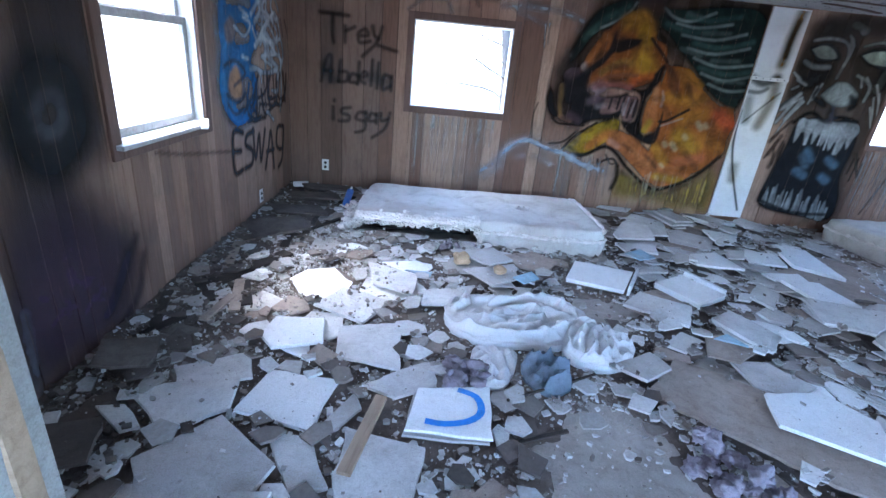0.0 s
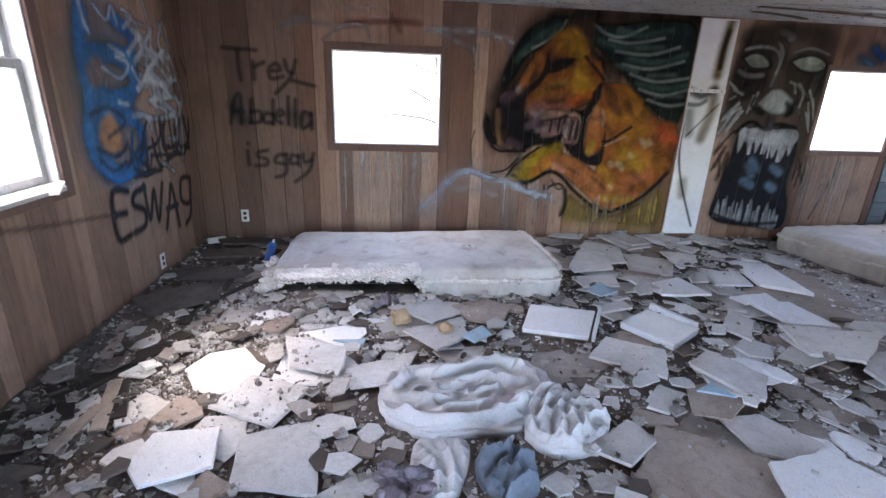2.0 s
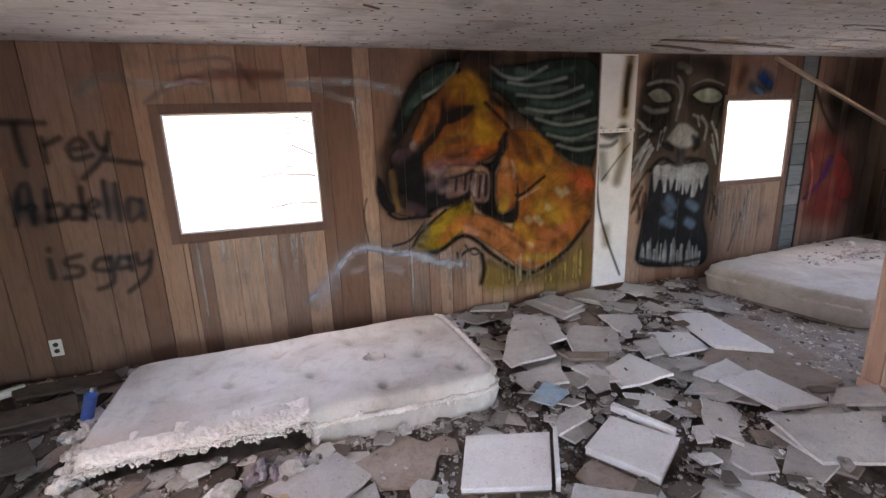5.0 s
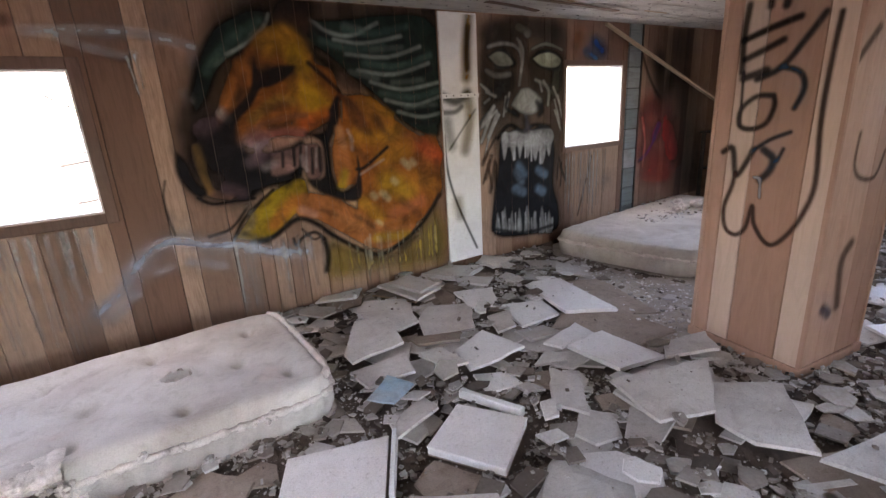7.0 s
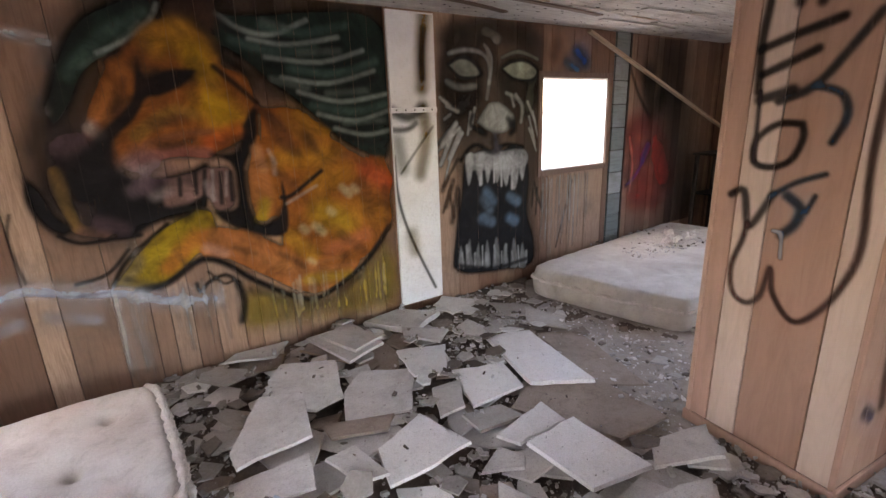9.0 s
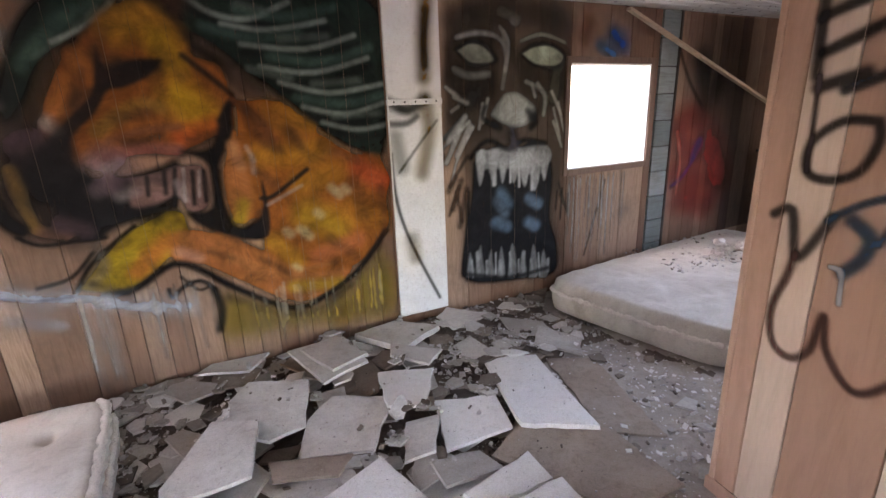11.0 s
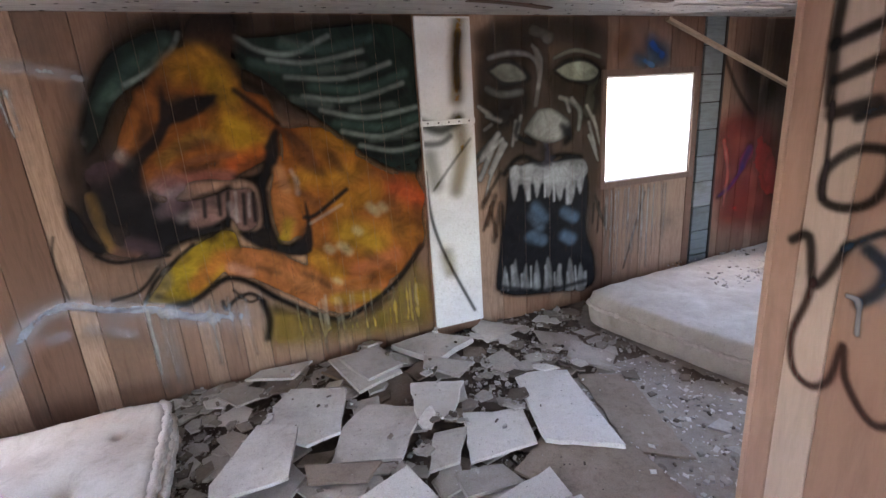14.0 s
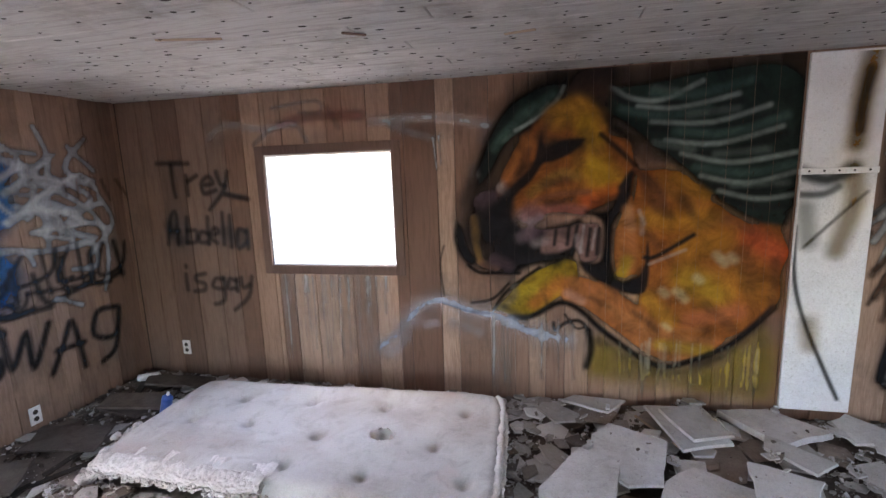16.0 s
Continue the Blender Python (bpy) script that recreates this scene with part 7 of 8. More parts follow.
drips(visage, 4.36, 4.98, 0.93, 0.2, (0.55, 0.50, 0.46), 44, 5, 0.5, 0.006)
spray(visage, [(3.37, 1.71), (3.47, 1.67), (3.63, 1.68)], (0.30, 0.31, 0.28), 0.02, 0.9, 0.55)
spray(visage, [(3.46, 1.50), (3.36, 1.54)], (0.45, 0.44, 0.40), 0.014, 0.9, 0.6)
spray(visage, [(3.48, 1.35), (3.37, 1.16)], (0.50, 0.49, 0.46), 0.02, 0.9, 0.7)
spray(visage, [(3.44, 1.41), (3.31, 1.26)], (0.50, 0.49, 0.46), 0.02, 0.9, 0.7)
spray(visage, [(3.40, 1.33), (3.29, 1.12)], (0.50, 0.49, 0.46), 0.02, 0.9, 0.7)
spray(visage, [(3.40, 0.99), (3.33, 0.80)], (0.16, 0.085, 0.05), 0.024, 0.9, 0.7)
spray(visage, [(3.44, 0.93), (3.38, 0.67)], (0.16, 0.085, 0.05), 0.024, 0.9, 0.7)
spray(visage, [(3.35, 1.01), (3.30, 0.93)], (0.16, 0.085, 0.05), 0.024, 0.9, 0.7)
spray(visage, [(4.25, 0.83), (4.24, 0.68)], (0.03, 0.024, 0.02), 0.01, 0.9, 0.8)
spray(visage, [(4.30, 0.84), (4.29, 0.60)], (0.03, 0.024, 0.02), 0.01, 0.9, 0.8)
spray(visage, [(4.36, 0.79), (4.36, 0.64)], (0.03, 0.024, 0.02), 0.01, 0.9, 0.8)
spray(visage, [(3.75, 1.94), (3.77, 1.76), (3.74, 1.59)], (0.32, 0.30, 0.26), 0.02, 0.9, 0.6)
spray(visage, [(3.94, 1.63), (4.10, 1.55), (4.10, 1.40)], (0.42, 0.42, 0.36), 0.016, 0.9, 0.6)
spray(visage, [(3.60, 1.47), (3.58, 1.40), (3.68, 1.34)], (0.008, 0.007, 0.008), 0.02, 0.9, 0.85)
spray(visage, [(3.96, 1.43), (4.03, 1.36), (3.99, 1.32)], (0.008, 0.007, 0.008), 0.028, 0.9, 0.85)
spray(visage, [(3.82, 1.29), (3.84, 1.20)], (0.09, 0.08, 0.10), 0.05, 0.9, 0.7)
spray(visage, [(3.73, 2.07), (3.86, 2.02)], (0.36, 0.35, 0.30), 0.03, 0.9, 0.5)
spray(visage, [(4.17, 1.56), (4.26, 1.40)], (0.46, 0.44, 0.38), 0.012, 0.9, 0.7)
spray(visage, [(4.19, 1.35), (4.28, 1.16)], (0.46, 0.44, 0.38), 0.012, 0.9, 0.7)
spray(visage, [(4.17, 2.03), (3.99, 2.08), (3.65, 2.07), (3.37, 2.00)], (0.06, 0.045, 0.03), 0.09, 0.9, 0.6)
spray(visage, [(3.43, 0.30), (3.81, 0.20), (4.18, 0.21)], (0.008, 0.007, 0.008), 0.02, 0.9, 0.85)
hang(visage, "wall_mural", "black, grey and white spray-painted mural beside a window", on_north, (CASED2,))

scarlet = coat([(5.5, 7.15)], 0.2, 2.155, 0.014)
spray(scarlet, [(5.58, 1.25), (5.77, 1.32), (5.98, 1.22)], (0.36, 0.04, 0.028), 0.13, 0.95, 0.7)
spray(scarlet, [(5.64, 1.06), (6.02, 0.98)], (0.36, 0.04, 0.028), 0.13, 0.95, 0.7)
spray(scarlet, [(5.61, 0.83), (6, 0.74), (6.18, 0.82)], (0.36, 0.04, 0.028), 0.13, 0.95, 0.7)
spray(scarlet, [(5.71, 0.58), (6.11, 0.5)], (0.36, 0.04, 0.028), 0.13, 0.95, 0.7)
spray(scarlet, [(6.13, 1.06), (6.27, 0.71)], (0.36, 0.04, 0.028), 0.13, 0.95, 0.7)
spray(scarlet, [(6.08, 1.95), (6.47, 0.43)], (0.02, 0.016, 0.015), 0.3, 0.95, 0.5)
spray(scarlet, [(6.33, 1.94), (6.71, 0.29)], (0.02, 0.016, 0.015), 0.3, 0.95, 0.5)
spray(scarlet, [(5.9, 1.11), (5.83, 0.97)], (0.015, 0.03, 0.16), 0.05, 0.95, 0.8)
spray(scarlet, [(5.84, 0.95), (5.71, 0.8), (5.57, 0.72)], (0.015, 0.03, 0.16), 0.025, 0.9, 0.8)
spray(scarlet, [(5.81, 1.79), (5.93, 1.44), (6.03, 1.57)], (0.012, 0.011, 0.012), 0.12, 0.95, 0.7)
spray(scarlet, [(5.47, 1.93), (5.66, 1.63), (5.88, 1.4)], (0.012, 0.011, 0.012), 0.02, 0.9, 0.7)
spray(scarlet, [(5.58, 1.2), (5.66, 0.92), (5.64, 0.64)], (0.5, 0.4, 0.3), 0.015, 0.95, 0.5)
hang(scarlet, "wall_mural", "red and blue spray paint on dark boards", on_north)

plank = coat([(2.895, 3.255)], 0.09, 2.14, 0.009)
spray(plank, [(3.18, 2.13), (3.15, 1.9), (3.14, 1.66)], (0.42, 0.24, 0.05), 0.05, 0.95, 0.7)
spray(plank, [(3.17, 2.04), (3.15, 1.87), (3.15, 1.73)], (0.012, 0.011, 0.012), 0.025, 0.95, 0.85)
spray(plank, [(3.14, 1.53), (3.16, 1.33), (3.1, 1.07)], (0.5, 0.33, 0.1), 0.05, 0.95, 0.6)
spray(plank, [(3, 0.64), (3.02, 0.51)], (0.55, 0.38, 0.15), 0.05, 0.95, 0.5)
spray(plank, [(2.89, 1.21), (2.91, 0.9), (3, 0.6), (3.19, 0.18)], (0.012, 0.011, 0.012), 0.012, 0.8, 0.85)
spray(plank, [(2.89, 1.52), (3.02, 1.47), (3.14, 1.53)], (0.022, 0.036, 0.029), 0.035, 0.9, 0.8)
spray(plank, [(2.89, 1.39), (3.01, 1.39), (3.08, 1.43)], (0.022, 0.036, 0.029), 0.02, 0.9, 0.7)
spray(plank, [(2.94, 1.09), (3.09, 1.26), (3.22, 1.4)], (0.012, 0.011, 0.012), 0.01, 0.9, 0.6)
spray(plank, [(2.96, 1.12), (2.93, 1.31)], (0.3, 0.3, 0.22), 0.05, 0.95, 0.5)
hang(plank, "plank_paint", "yellow and black spray paint on a white board", lambda u, z: (u, Y1 - 0.0225, z))

tags = coat(boards([v - CY0 for v in COLUMN_WEST], 0, 1), 0.1, 2.155, 0.007)
spray(tags, [(0.48, 1.83), (0.49, 1.69), (0.48, 1.52)], (0.035, 0.028, 0.03), 0.017, 0.7, 0.85)
spray(tags, [(0.49, 1.67), (0.36, 1.71), (0.24, 1.74)], (0.035, 0.028, 0.03), 0.017, 0.7, 0.85)
spray(tags, [(0.47, 1.58), (0.37, 1.62), (0.30, 1.65)], (0.035, 0.028, 0.03), 0.017, 0.7, 0.85)
spray(tags, [(0.47, 1.49), (0.36, 1.52)], (0.035, 0.028, 0.03), 0.02, 0.7, 0.85)
spray(tags, [(0.38, 1.85), (0.38, 1.81)], (0.035, 0.028, 0.03), 0.02, 0.7, 0.85)
spray(tags, [(0.30, 1.83), (0.31, 1.80)], (0.035, 0.028, 0.03), 0.02, 0.7, 0.85)
spray(tags, [(0.14, 1.74), (0.20, 1.65), (0.29, 1.53), (0.40, 1.48)], (0.06, 0.065, 0.075), 0.016, 0.7, 0.85)
spray(tags, [(0.29, 1.53), (0.21, 1.50), (0.18, 1.43), (0.21, 1.34)], (0.04, 0.075, 0.12), 0.014, 0.7, 0.85)
spray(tags, [(0.31, 1.40), (0.39, 1.40), (0.46, 1.34), (0.46, 1.26), (0.40, 1.24), (0.33, 1.27), (0.30, 1.35), (0.31, 1.40)], (0.035, 0.028, 0.03), 0.014, 0.7, 0.85)
spray(tags, [(0.53, 1.12), (0.48, 1.14), (0.45, 1.01), (0.42, 1.03), (0.37, 1.14)], (0.035, 0.028, 0.03), 0.016, 0.7, 0.85)
spray(tags, [(0.38, 1.13), (0.30, 1.19), (0.21, 1.23)], (0.04, 0.075, 0.12), 0.011, 0.7, 0.85)
spray(tags, [(0.32, 1.14), (0.27, 1.10), (0.28, 1.04), (0.32, 0.99)], (0.04, 0.075, 0.12), 0.02, 0.7, 0.85)
spray(tags, [(0.23, 1.15), (0.25, 1.09)], (0.04, 0.075, 0.12), 0.01, 0.7, 0.85)
spray(tags, [(0.35, 1.00), (0.32, 0.99), (0.31, 0.90)], (0.6, 0.6, 0.62), 0.008, 0.7, 0.85)
spray(tags, [(0.45, 1.01), (0.46, 0.94), (0.49, 0.82), (0.47, 0.71), (0.41, 0.68), (0.36, 0.73), (0.34, 0.85), (0.32, 0.76), (0.26, 0.68), (0.21, 0.67), (0.15, 0.74), (0.10, 0.85), (0.07, 1.00), (0.09, 1.27), (0.09, 1.51), (0.08, 1.73)], (0.12, 0.05, 0.04), 0.013, 0.7, 0.85)
spray(tags, [(0.46, 1.26), (0.47, 1.52)], (0.10, 0.07, 0.07), 0.008, 0.7, 0.85)
hang(tags, "column_graffiti", "dark looping spray-painted tag on bare panel boards", lambda u, z: tuple(COLUMN_TURN @ Vector((CX0 - 0.0015, CY0 + u, z))))

south_tags = coat(boards([v - CX0 for v in COLUMN_SOUTH], 0, 1), 0.1, 2.155, 0.01)
spray(south_tags, [(0.15, 1.22), (0.15, 1.08), (0.22, 1.01), (0.36, 1.00), (0.41, 1.12)], (0.09, 0.035, 0.03), 0.012, 0.8, 0.7)
spray(south_tags, [(0.27, 0.68), (0.21, 0.59), (0.25, 0.35)], (0.16, 0.08, 0.06), 0.03, 0.8, 0.7)
spray(south_tags, [(0.12, 0.36), (0.18, 0.32)], (0.03, 0.09, 0.25), 0.03, 0.8, 0.7)
spray(south_tags, [(0.00, 1.52), (0.14, 1.66)], (0.05, 0.04, 0.06), 0.02, 0.8, 0.7)
hang(south_tags, "column_graffiti", "faint red and blue spray marks on bare panel boards", lambda u, z: tuple(COLUMN_TURN @ Vector((CX0 + u, CY0 - 0.0015, z))))

west = coat(boards(widths(Y0, Y1, 5), 0.3, Y1), 0.02, 2.155, 0.016)
fill(west, [(1.93, 1.6), (2.41, 1.64), (2.31, 0.95), (2.09, 0.77), (2.41, 0.41), (2.24, 0.04), (1.8, 0.07), (1.48, 0.11)], (0.035, 0.032, 0.04), 0.2, 0.72)
spray(west, [(1.9, 0.53), (2, 0.3), (1.77, 0.31)], (0.09, 0.045, 0.08), 0.2, 0.95, 0.5)
spray(west, [(1.84, 1.08), (1.92, 1.19), (2.02, 1.23), (2.11, 1.18), (2.12, 1.05), (2.04, 0.94), (1.93, 0.91), (1.86, 0.97), (1.84, 1.08)], (0.012, 0.011, 0.012), 0.1, 0.9, 0.9)
spray(west, [(1.92, 1.09), (1.98, 1.15), (2.04, 1.13), (2.05, 1.06), (1.99, 1.01), (1.93, 1.03)], (0.10, 0.10, 0.11), 0.03, 0.9, 0.7)
spray(west, [(3.67, 1.78), (3.61, 1.57), (3.63, 1.44), (3.74, 1.31), (4.04, 1.33), (4.18, 1.46), (3.99, 1.57), (3.72, 1.56)], (0.03, 0.17, 0.42), 0.075, 0.8, 0.8)
spray(west, [(3.6, 1.25), (3.54, 1.07), (3.69, 0.87), (3.98, 0.88), (4.13, 1.04), (4.02, 1.2), (3.72, 1.19)], (0.03, 0.17, 0.42), 0.075, 0.8, 0.8)
spray(west, [(4.01, 1.79), (4.18, 1.68), (4.09, 1.51)], (0.03, 0.17, 0.42), 0.075, 0.8, 0.8)
spray(west, [(3.65, 1.44), (3.62, 1.03)], (0.06, 0.2, 0.40), 0.14, 0.95, 0.5)
spray(west, [(3.79, 1.14), (3.88, 1.03)], (0.36, 0.19, 0.06), 0.06, 0.95, 0.6)
spray(west, [(4.25, 1.74), (4.45, 1.56), (4.29, 1.38)], (0.46, 0.49, 0.52), 0.022, 0.85, 0.75)
spray(west, [(4.46, 1.64), (4.73, 1.48), (4.52, 1.29), (4.72, 1.2)], (0.46, 0.49, 0.52), 0.022, 0.85, 0.75)
spray(west, [(4.24, 1.46), (4.57, 1.41), (4.8, 1.44)], (0.46, 0.49, 0.52), 0.022, 0.85, 0.75)
spray(west, [(4.3, 1.29), (4.63, 1.32), (4.83, 1.25)], (0.46, 0.49, 0.52), 0.022, 0.85, 0.75)
spray(west, [(4.11, 1.21), (4.39, 1.16), (4.69, 1.18)], (0.46, 0.49, 0.52), 0.022, 0.85, 0.75)
spray(west, [(4.62, 1.83), (4.78, 1.67)], (0.46, 0.49, 0.52), 0.022, 0.85, 0.75)
spray(west, [(4.32, 1.59), (4.77, 1.6)], (0.46, 0.49, 0.52), 0.022, 0.85, 0.75)
spray(west, [(4.4, 1.43), (4.39, 1.2)], (0.46, 0.49, 0.52), 0.022, 0.85, 0.75)
spray(west, [(4.17, 1.77), (4.33, 1.65), (4.19, 1.54)], (0.46, 0.49, 0.52), 0.022, 0.85, 0.75)
spray(west, [(4.75, 1.89), (4.58, 1.69), (4.77, 1.55)], (0.46, 0.49, 0.52), 0.022, 0.85, 0.75)
spray(west, [(4.48, 1.77), (4.26, 1.58)], (0.46, 0.49, 0.52), 0.022, 0.85, 0.75)
spray(west, [(4.18, 1.36), (4.43, 1.47), (4.63, 1.34)], (0.46, 0.49, 0.52), 0.022, 0.85, 0.75)
spray(west, [(4.53, 1.56), (4.33, 1.47), (4.54, 1.25)], (0.46, 0.49, 0.52), 0.022, 0.85, 0.75)
spray(west, [(4.79, 1.49), (4.87, 1.29), (4.68, 1.1)], (0.46, 0.49, 0.52), 0.022, 0.85, 0.75)
spray(west, [(4.45, 1.56), (4.55, 1.29)], (0.28, 0.33, 0.40), 0.16, 0.95, 0.35)
spray(west, [(4, 1.09), (3.94, 0.9), (4.07, 0.8), (4.23, 0.82)], (0.03, 0.035, 0.045), 0.02, 0.8, 0.85)
spray(west, [(4.14, 1.08), (4.15, 0.88)], (0.03, 0.035, 0.045), 0.02, 0.8, 0.85)
spray(west, [(4.26, 1.03), (4.31, 0.84), (4.46, 0.85)], (0.03, 0.035, 0.045), 0.02, 0.8, 0.85)
spray(west, [(4.45, 1.11), (4.46, 0.87), (4.65, 0.91)], (0.03, 0.035, 0.045), 0.02, 0.8, 0.85)
spray(west, [(4.65, 1.1), (4.65, 0.88), (4.87, 0.91)], (0.03, 0.035, 0.045), 0.02, 0.8, 0.85)
spray(west, [(4.85, 1.15), (4.89, 0.89)], (0.03, 0.035, 0.045), 0.02, 0.8, 0.85)
spray(west, [(3.95, 0.81), (4.34, 0.8)], (0.03, 0.035, 0.045), 0.02, 0.8, 0.85)
spray(west, [(3.82, 0.74), (3.64, 0.76), (3.62, 0.48), (3.77, 0.46)], (0.03, 0.035, 0.045), 0.024, 0.7, 0.9)
spray(west, [(3.62, 0.63), (3.76, 0.61)], (0.03, 0.035, 0.045), 0.024, 0.7, 0.9)
spray(west, [(4.04, 0.72), (3.9, 0.71), (3.86, 0.64), (3.99, 0.57), (3.97, 0.47), (3.82, 0.46)], (0.03, 0.035, 0.045), 0.024, 0.7, 0.9)
spray(west, [(2.37, 0.43), (2.21, 0.25), (2.07, 0.14)], (0.03, 0.02, 0.03), 0.03, 0.9, 0.6)
spray(west, [(2.28, 0.37), (2.12, 0.17)], (0.03, 0.02, 0.03), 0.03, 0.9, 0.6)
spray(west, [(2.41, 0.31), (2.32, 0.13), (2.17, 0.04)], (0.03, 0.02, 0.03), 0.03, 0.9, 0.6)
spray(west, [(1.66, 0.38), (1.65, 0.18), (1.67, -0.06)], (0.3, 0.31, 0.34), 0.025, 0.95, 0.25)
spray(west, [(1.56, 0.3), (1.57, 0.09), (1.55, -0.15)], (0.3, 0.31, 0.34), 0.025, 0.95, 0.25)
spray(west, [(2.64, 0.81), (2.96, 0.74), (3.59, 0.64)], (0.04, 0.03, 0.03), 0.012, 0.8, 0.5)
spray(west, [(4.03, 0.74), (4.05, 0.49), (4.16, 0.68), (4.17, 0.45), (4.3, 0.7)], (0.03, 0.035, 0.045), 0.022, 0.7, 0.9)
spray(west, [(4.27, 0.36), (4.37, 0.53), (4.45, 0.66), (4.49, 0.32)], (0.03, 0.035, 0.045), 0.022, 0.7, 0.9)
spray(west, [(4.32, 0.5), (4.51, 0.49)], (0.03, 0.035, 0.045), 0.022, 0.7, 0.9)
spray(west, [(4.8, 0.66), (4.64, 0.67), (4.59, 0.51), (4.75, 0.46), (4.81, 0.65), (4.74, 0.37), (4.62, 0.3)], (0.03, 0.035, 0.045), 0.022, 0.7, 0.9)
spray(west, [(4.12, 1.59), (4.28, 1.69), (4.39, 1.69), (4.34, 1.53), (4.21, 1.56)], (0.5, 0.53, 0.55), 0.02, 0.85, 0.75)
spray(west, [(4.17, 1.37), (4.34, 1.44), (4.47, 1.37), (4.48, 1.27)], (0.5, 0.53, 0.55), 0.02, 0.85, 0.75)
spray(west, [(4.42, 1.95), (4.48, 1.76), (4.43, 1.59)], (0.5, 0.53, 0.55), 0.02, 0.85, 0.75)
spray(west, [(4.47, 1.57), (4.73, 1.37), (4.8, 1.1), (4.73, 0.81)], (0.5, 0.53, 0.55), 0.02, 0.85, 0.75)
spray(west, [(4.18, 1.81), (4.4, 1.78)], (0.5, 0.53, 0.55), 0.02, 0.85, 0.75)
spray(west, [(4.05, 1.2), (4.23, 1.19), (4.28, 1.09)], (0.5, 0.53, 0.55), 0.02, 0.85, 0.75)
spray(west, [(4.38, 0.84), (4.54, 0.75)], (0.5, 0.53, 0.55), 0.02, 0.85, 0.75)
spray(west, [(4.51, 1.16), (4.69, 1.16), (4.69, 1), (4.52, 1.01)], (0.5, 0.53, 0.55), 0.02, 0.85, 0.75)
spray(west, [(4.21, 0.92), (4.58, 0.88), (4.78, 0.86)], (0.03, 0.035, 0.045), 0.016, 0.8, 0.8)
spray(west, [(4.33, 1.17), (4.35, 0.88)], (0.03, 0.035, 0.045), 0.016, 0.8, 0.8)
spray(west, [(4.43, 1.17), (4.41, 0.96), (4.51, 0.96)], (0.03, 0.035, 0.045), 0.016, 0.8, 0.8)
spray(west, [(4.57, 1.18), (4.58, 0.88)], (0.03, 0.035, 0.045), 0.016, 0.8, 0.8)
spray(west, [(4.05, 0.9), (4.17, 0.84), (4.21, 0.92)], (0.03, 0.035, 0.045), 0.016, 0.8, 0.8)
spray(west, [(4.67, 1.13), (4.65, 0.93)], (0.03, 0.035, 0.045), 0.016, 0.8, 0.8)
spray(west, [(4.56, 1.65), (4.56, 1.51)], (0.10, 0.04, 0.035), 0.014, 0.85, 0.6)
spray(west, [(4.65, 1.61), (4.64, 1.49)], (0.10, 0.04, 0.035), 0.014, 0.85, 0.6)
spray(west, [(4.75, 1.6), (4.72, 1.48)], (0.10, 0.04, 0.035), 0.014, 0.85, 0.6)
spray(west, [(4.83, 1.6), (4.88, 1.46)], (0.10, 0.04, 0.035), 0.014, 0.85, 0.6)
spray(west, [(4.95, 1.6), (5.05, 1.44)], (0.10, 0.04, 0.035), 0.014, 0.85, 0.6)
fill(west, [(3.56, 1.81), (3.95, 1.87), (4.08, 1.65), (4.12, 1.32), (4.06, 0.99), (3.83, 0.81), (3.60, 0.87), (3.52, 1.05), (3.50, 1.35), (3.50, 1.59)], (0.06, 0.19, 0.36), 0.07, 0.34)
fill(west, [(3.62, 1.48), (3.73, 1.55), (3.82, 1.50), (3.77, 1.40), (3.65, 1.38)], (0.24, 0.16, 0.115), 0.03, 0.8)
fill(west, [(3.66, 1.18), (3.78, 1.23), (3.86, 1.12), (3.84, 1.01), (3.69, 1.00), (3.62, 1.08)], (0.40, 0.20, 0.08), 0.03, 0.85)
spray(west, [(3.58, 1.23), (3.77, 1.26), (3.94, 1.17), (3.72, 1.09)], (0.03, 0.035, 0.05), 0.016, 0.8, 0.85)
spray(west, [(3.59, 1.04), (3.78, 0.97), (3.92, 1.03)], (0.03, 0.035, 0.05), 0.016, 0.8, 0.85)
spray(west, [(3.94, 1.00), (4.03, 0.92), (4.11, 1.01), (3.88, 0.89)], (0.03, 0.035, 0.05), 0.016, 0.8, 0.85)
spray(west, [(4.21, 1.15), (4.10, 0.98), (4.36, 1.01), (4.41, 1.16)], (0.03, 0.035, 0.05), 0.016, 0.8, 0.85)
spray(west, [(4.51, 1.16), (4.41, 0.95), (4.67, 0.95)], (0.03, 0.035, 0.05), 0.016, 0.8, 0.85)
spray(west, [(4.76, 1.15), (4.70, 0.93), (4.89, 0.96), (4.94, 1.13)], (0.03, 0.035, 0.05), 0.016, 0.8, 0.85)
spray(west, [(3.59, 0.98), (3.71, 0.89), (3.86, 0.92)], (0.03, 0.035, 0.05), 0.016, 0.8, 0.85)
spray(west, [(3.95, 0.86), (4.11, 0.81), (4.11, 0.88)], (0.03, 0.035, 0.05), 0.016, 0.8, 0.85)
spray(west, [(3.67, 1.83), (3.69, 1.72), (3.72, 1.67)], (0.55, 0.58, 0.60), 0.014, 0.8, 0.8)
spray(west, [(3.81, 1.83), (3.92, 1.76), (4.00, 1.85), (4.04, 1.76)], (0.55, 0.58, 0.60), 0.014, 0.8, 0.8)
spray(west, [(4.12, 1.85), (4.24, 1.82), (4.11, 1.74)], (0.55, 0.58, 0.60), 0.014, 0.8, 0.8)
spray(west, [(4.28, 1.78), (4.37, 1.68), (4.52, 1.78)], (0.55, 0.58, 0.60), 0.014, 0.8, 0.8)
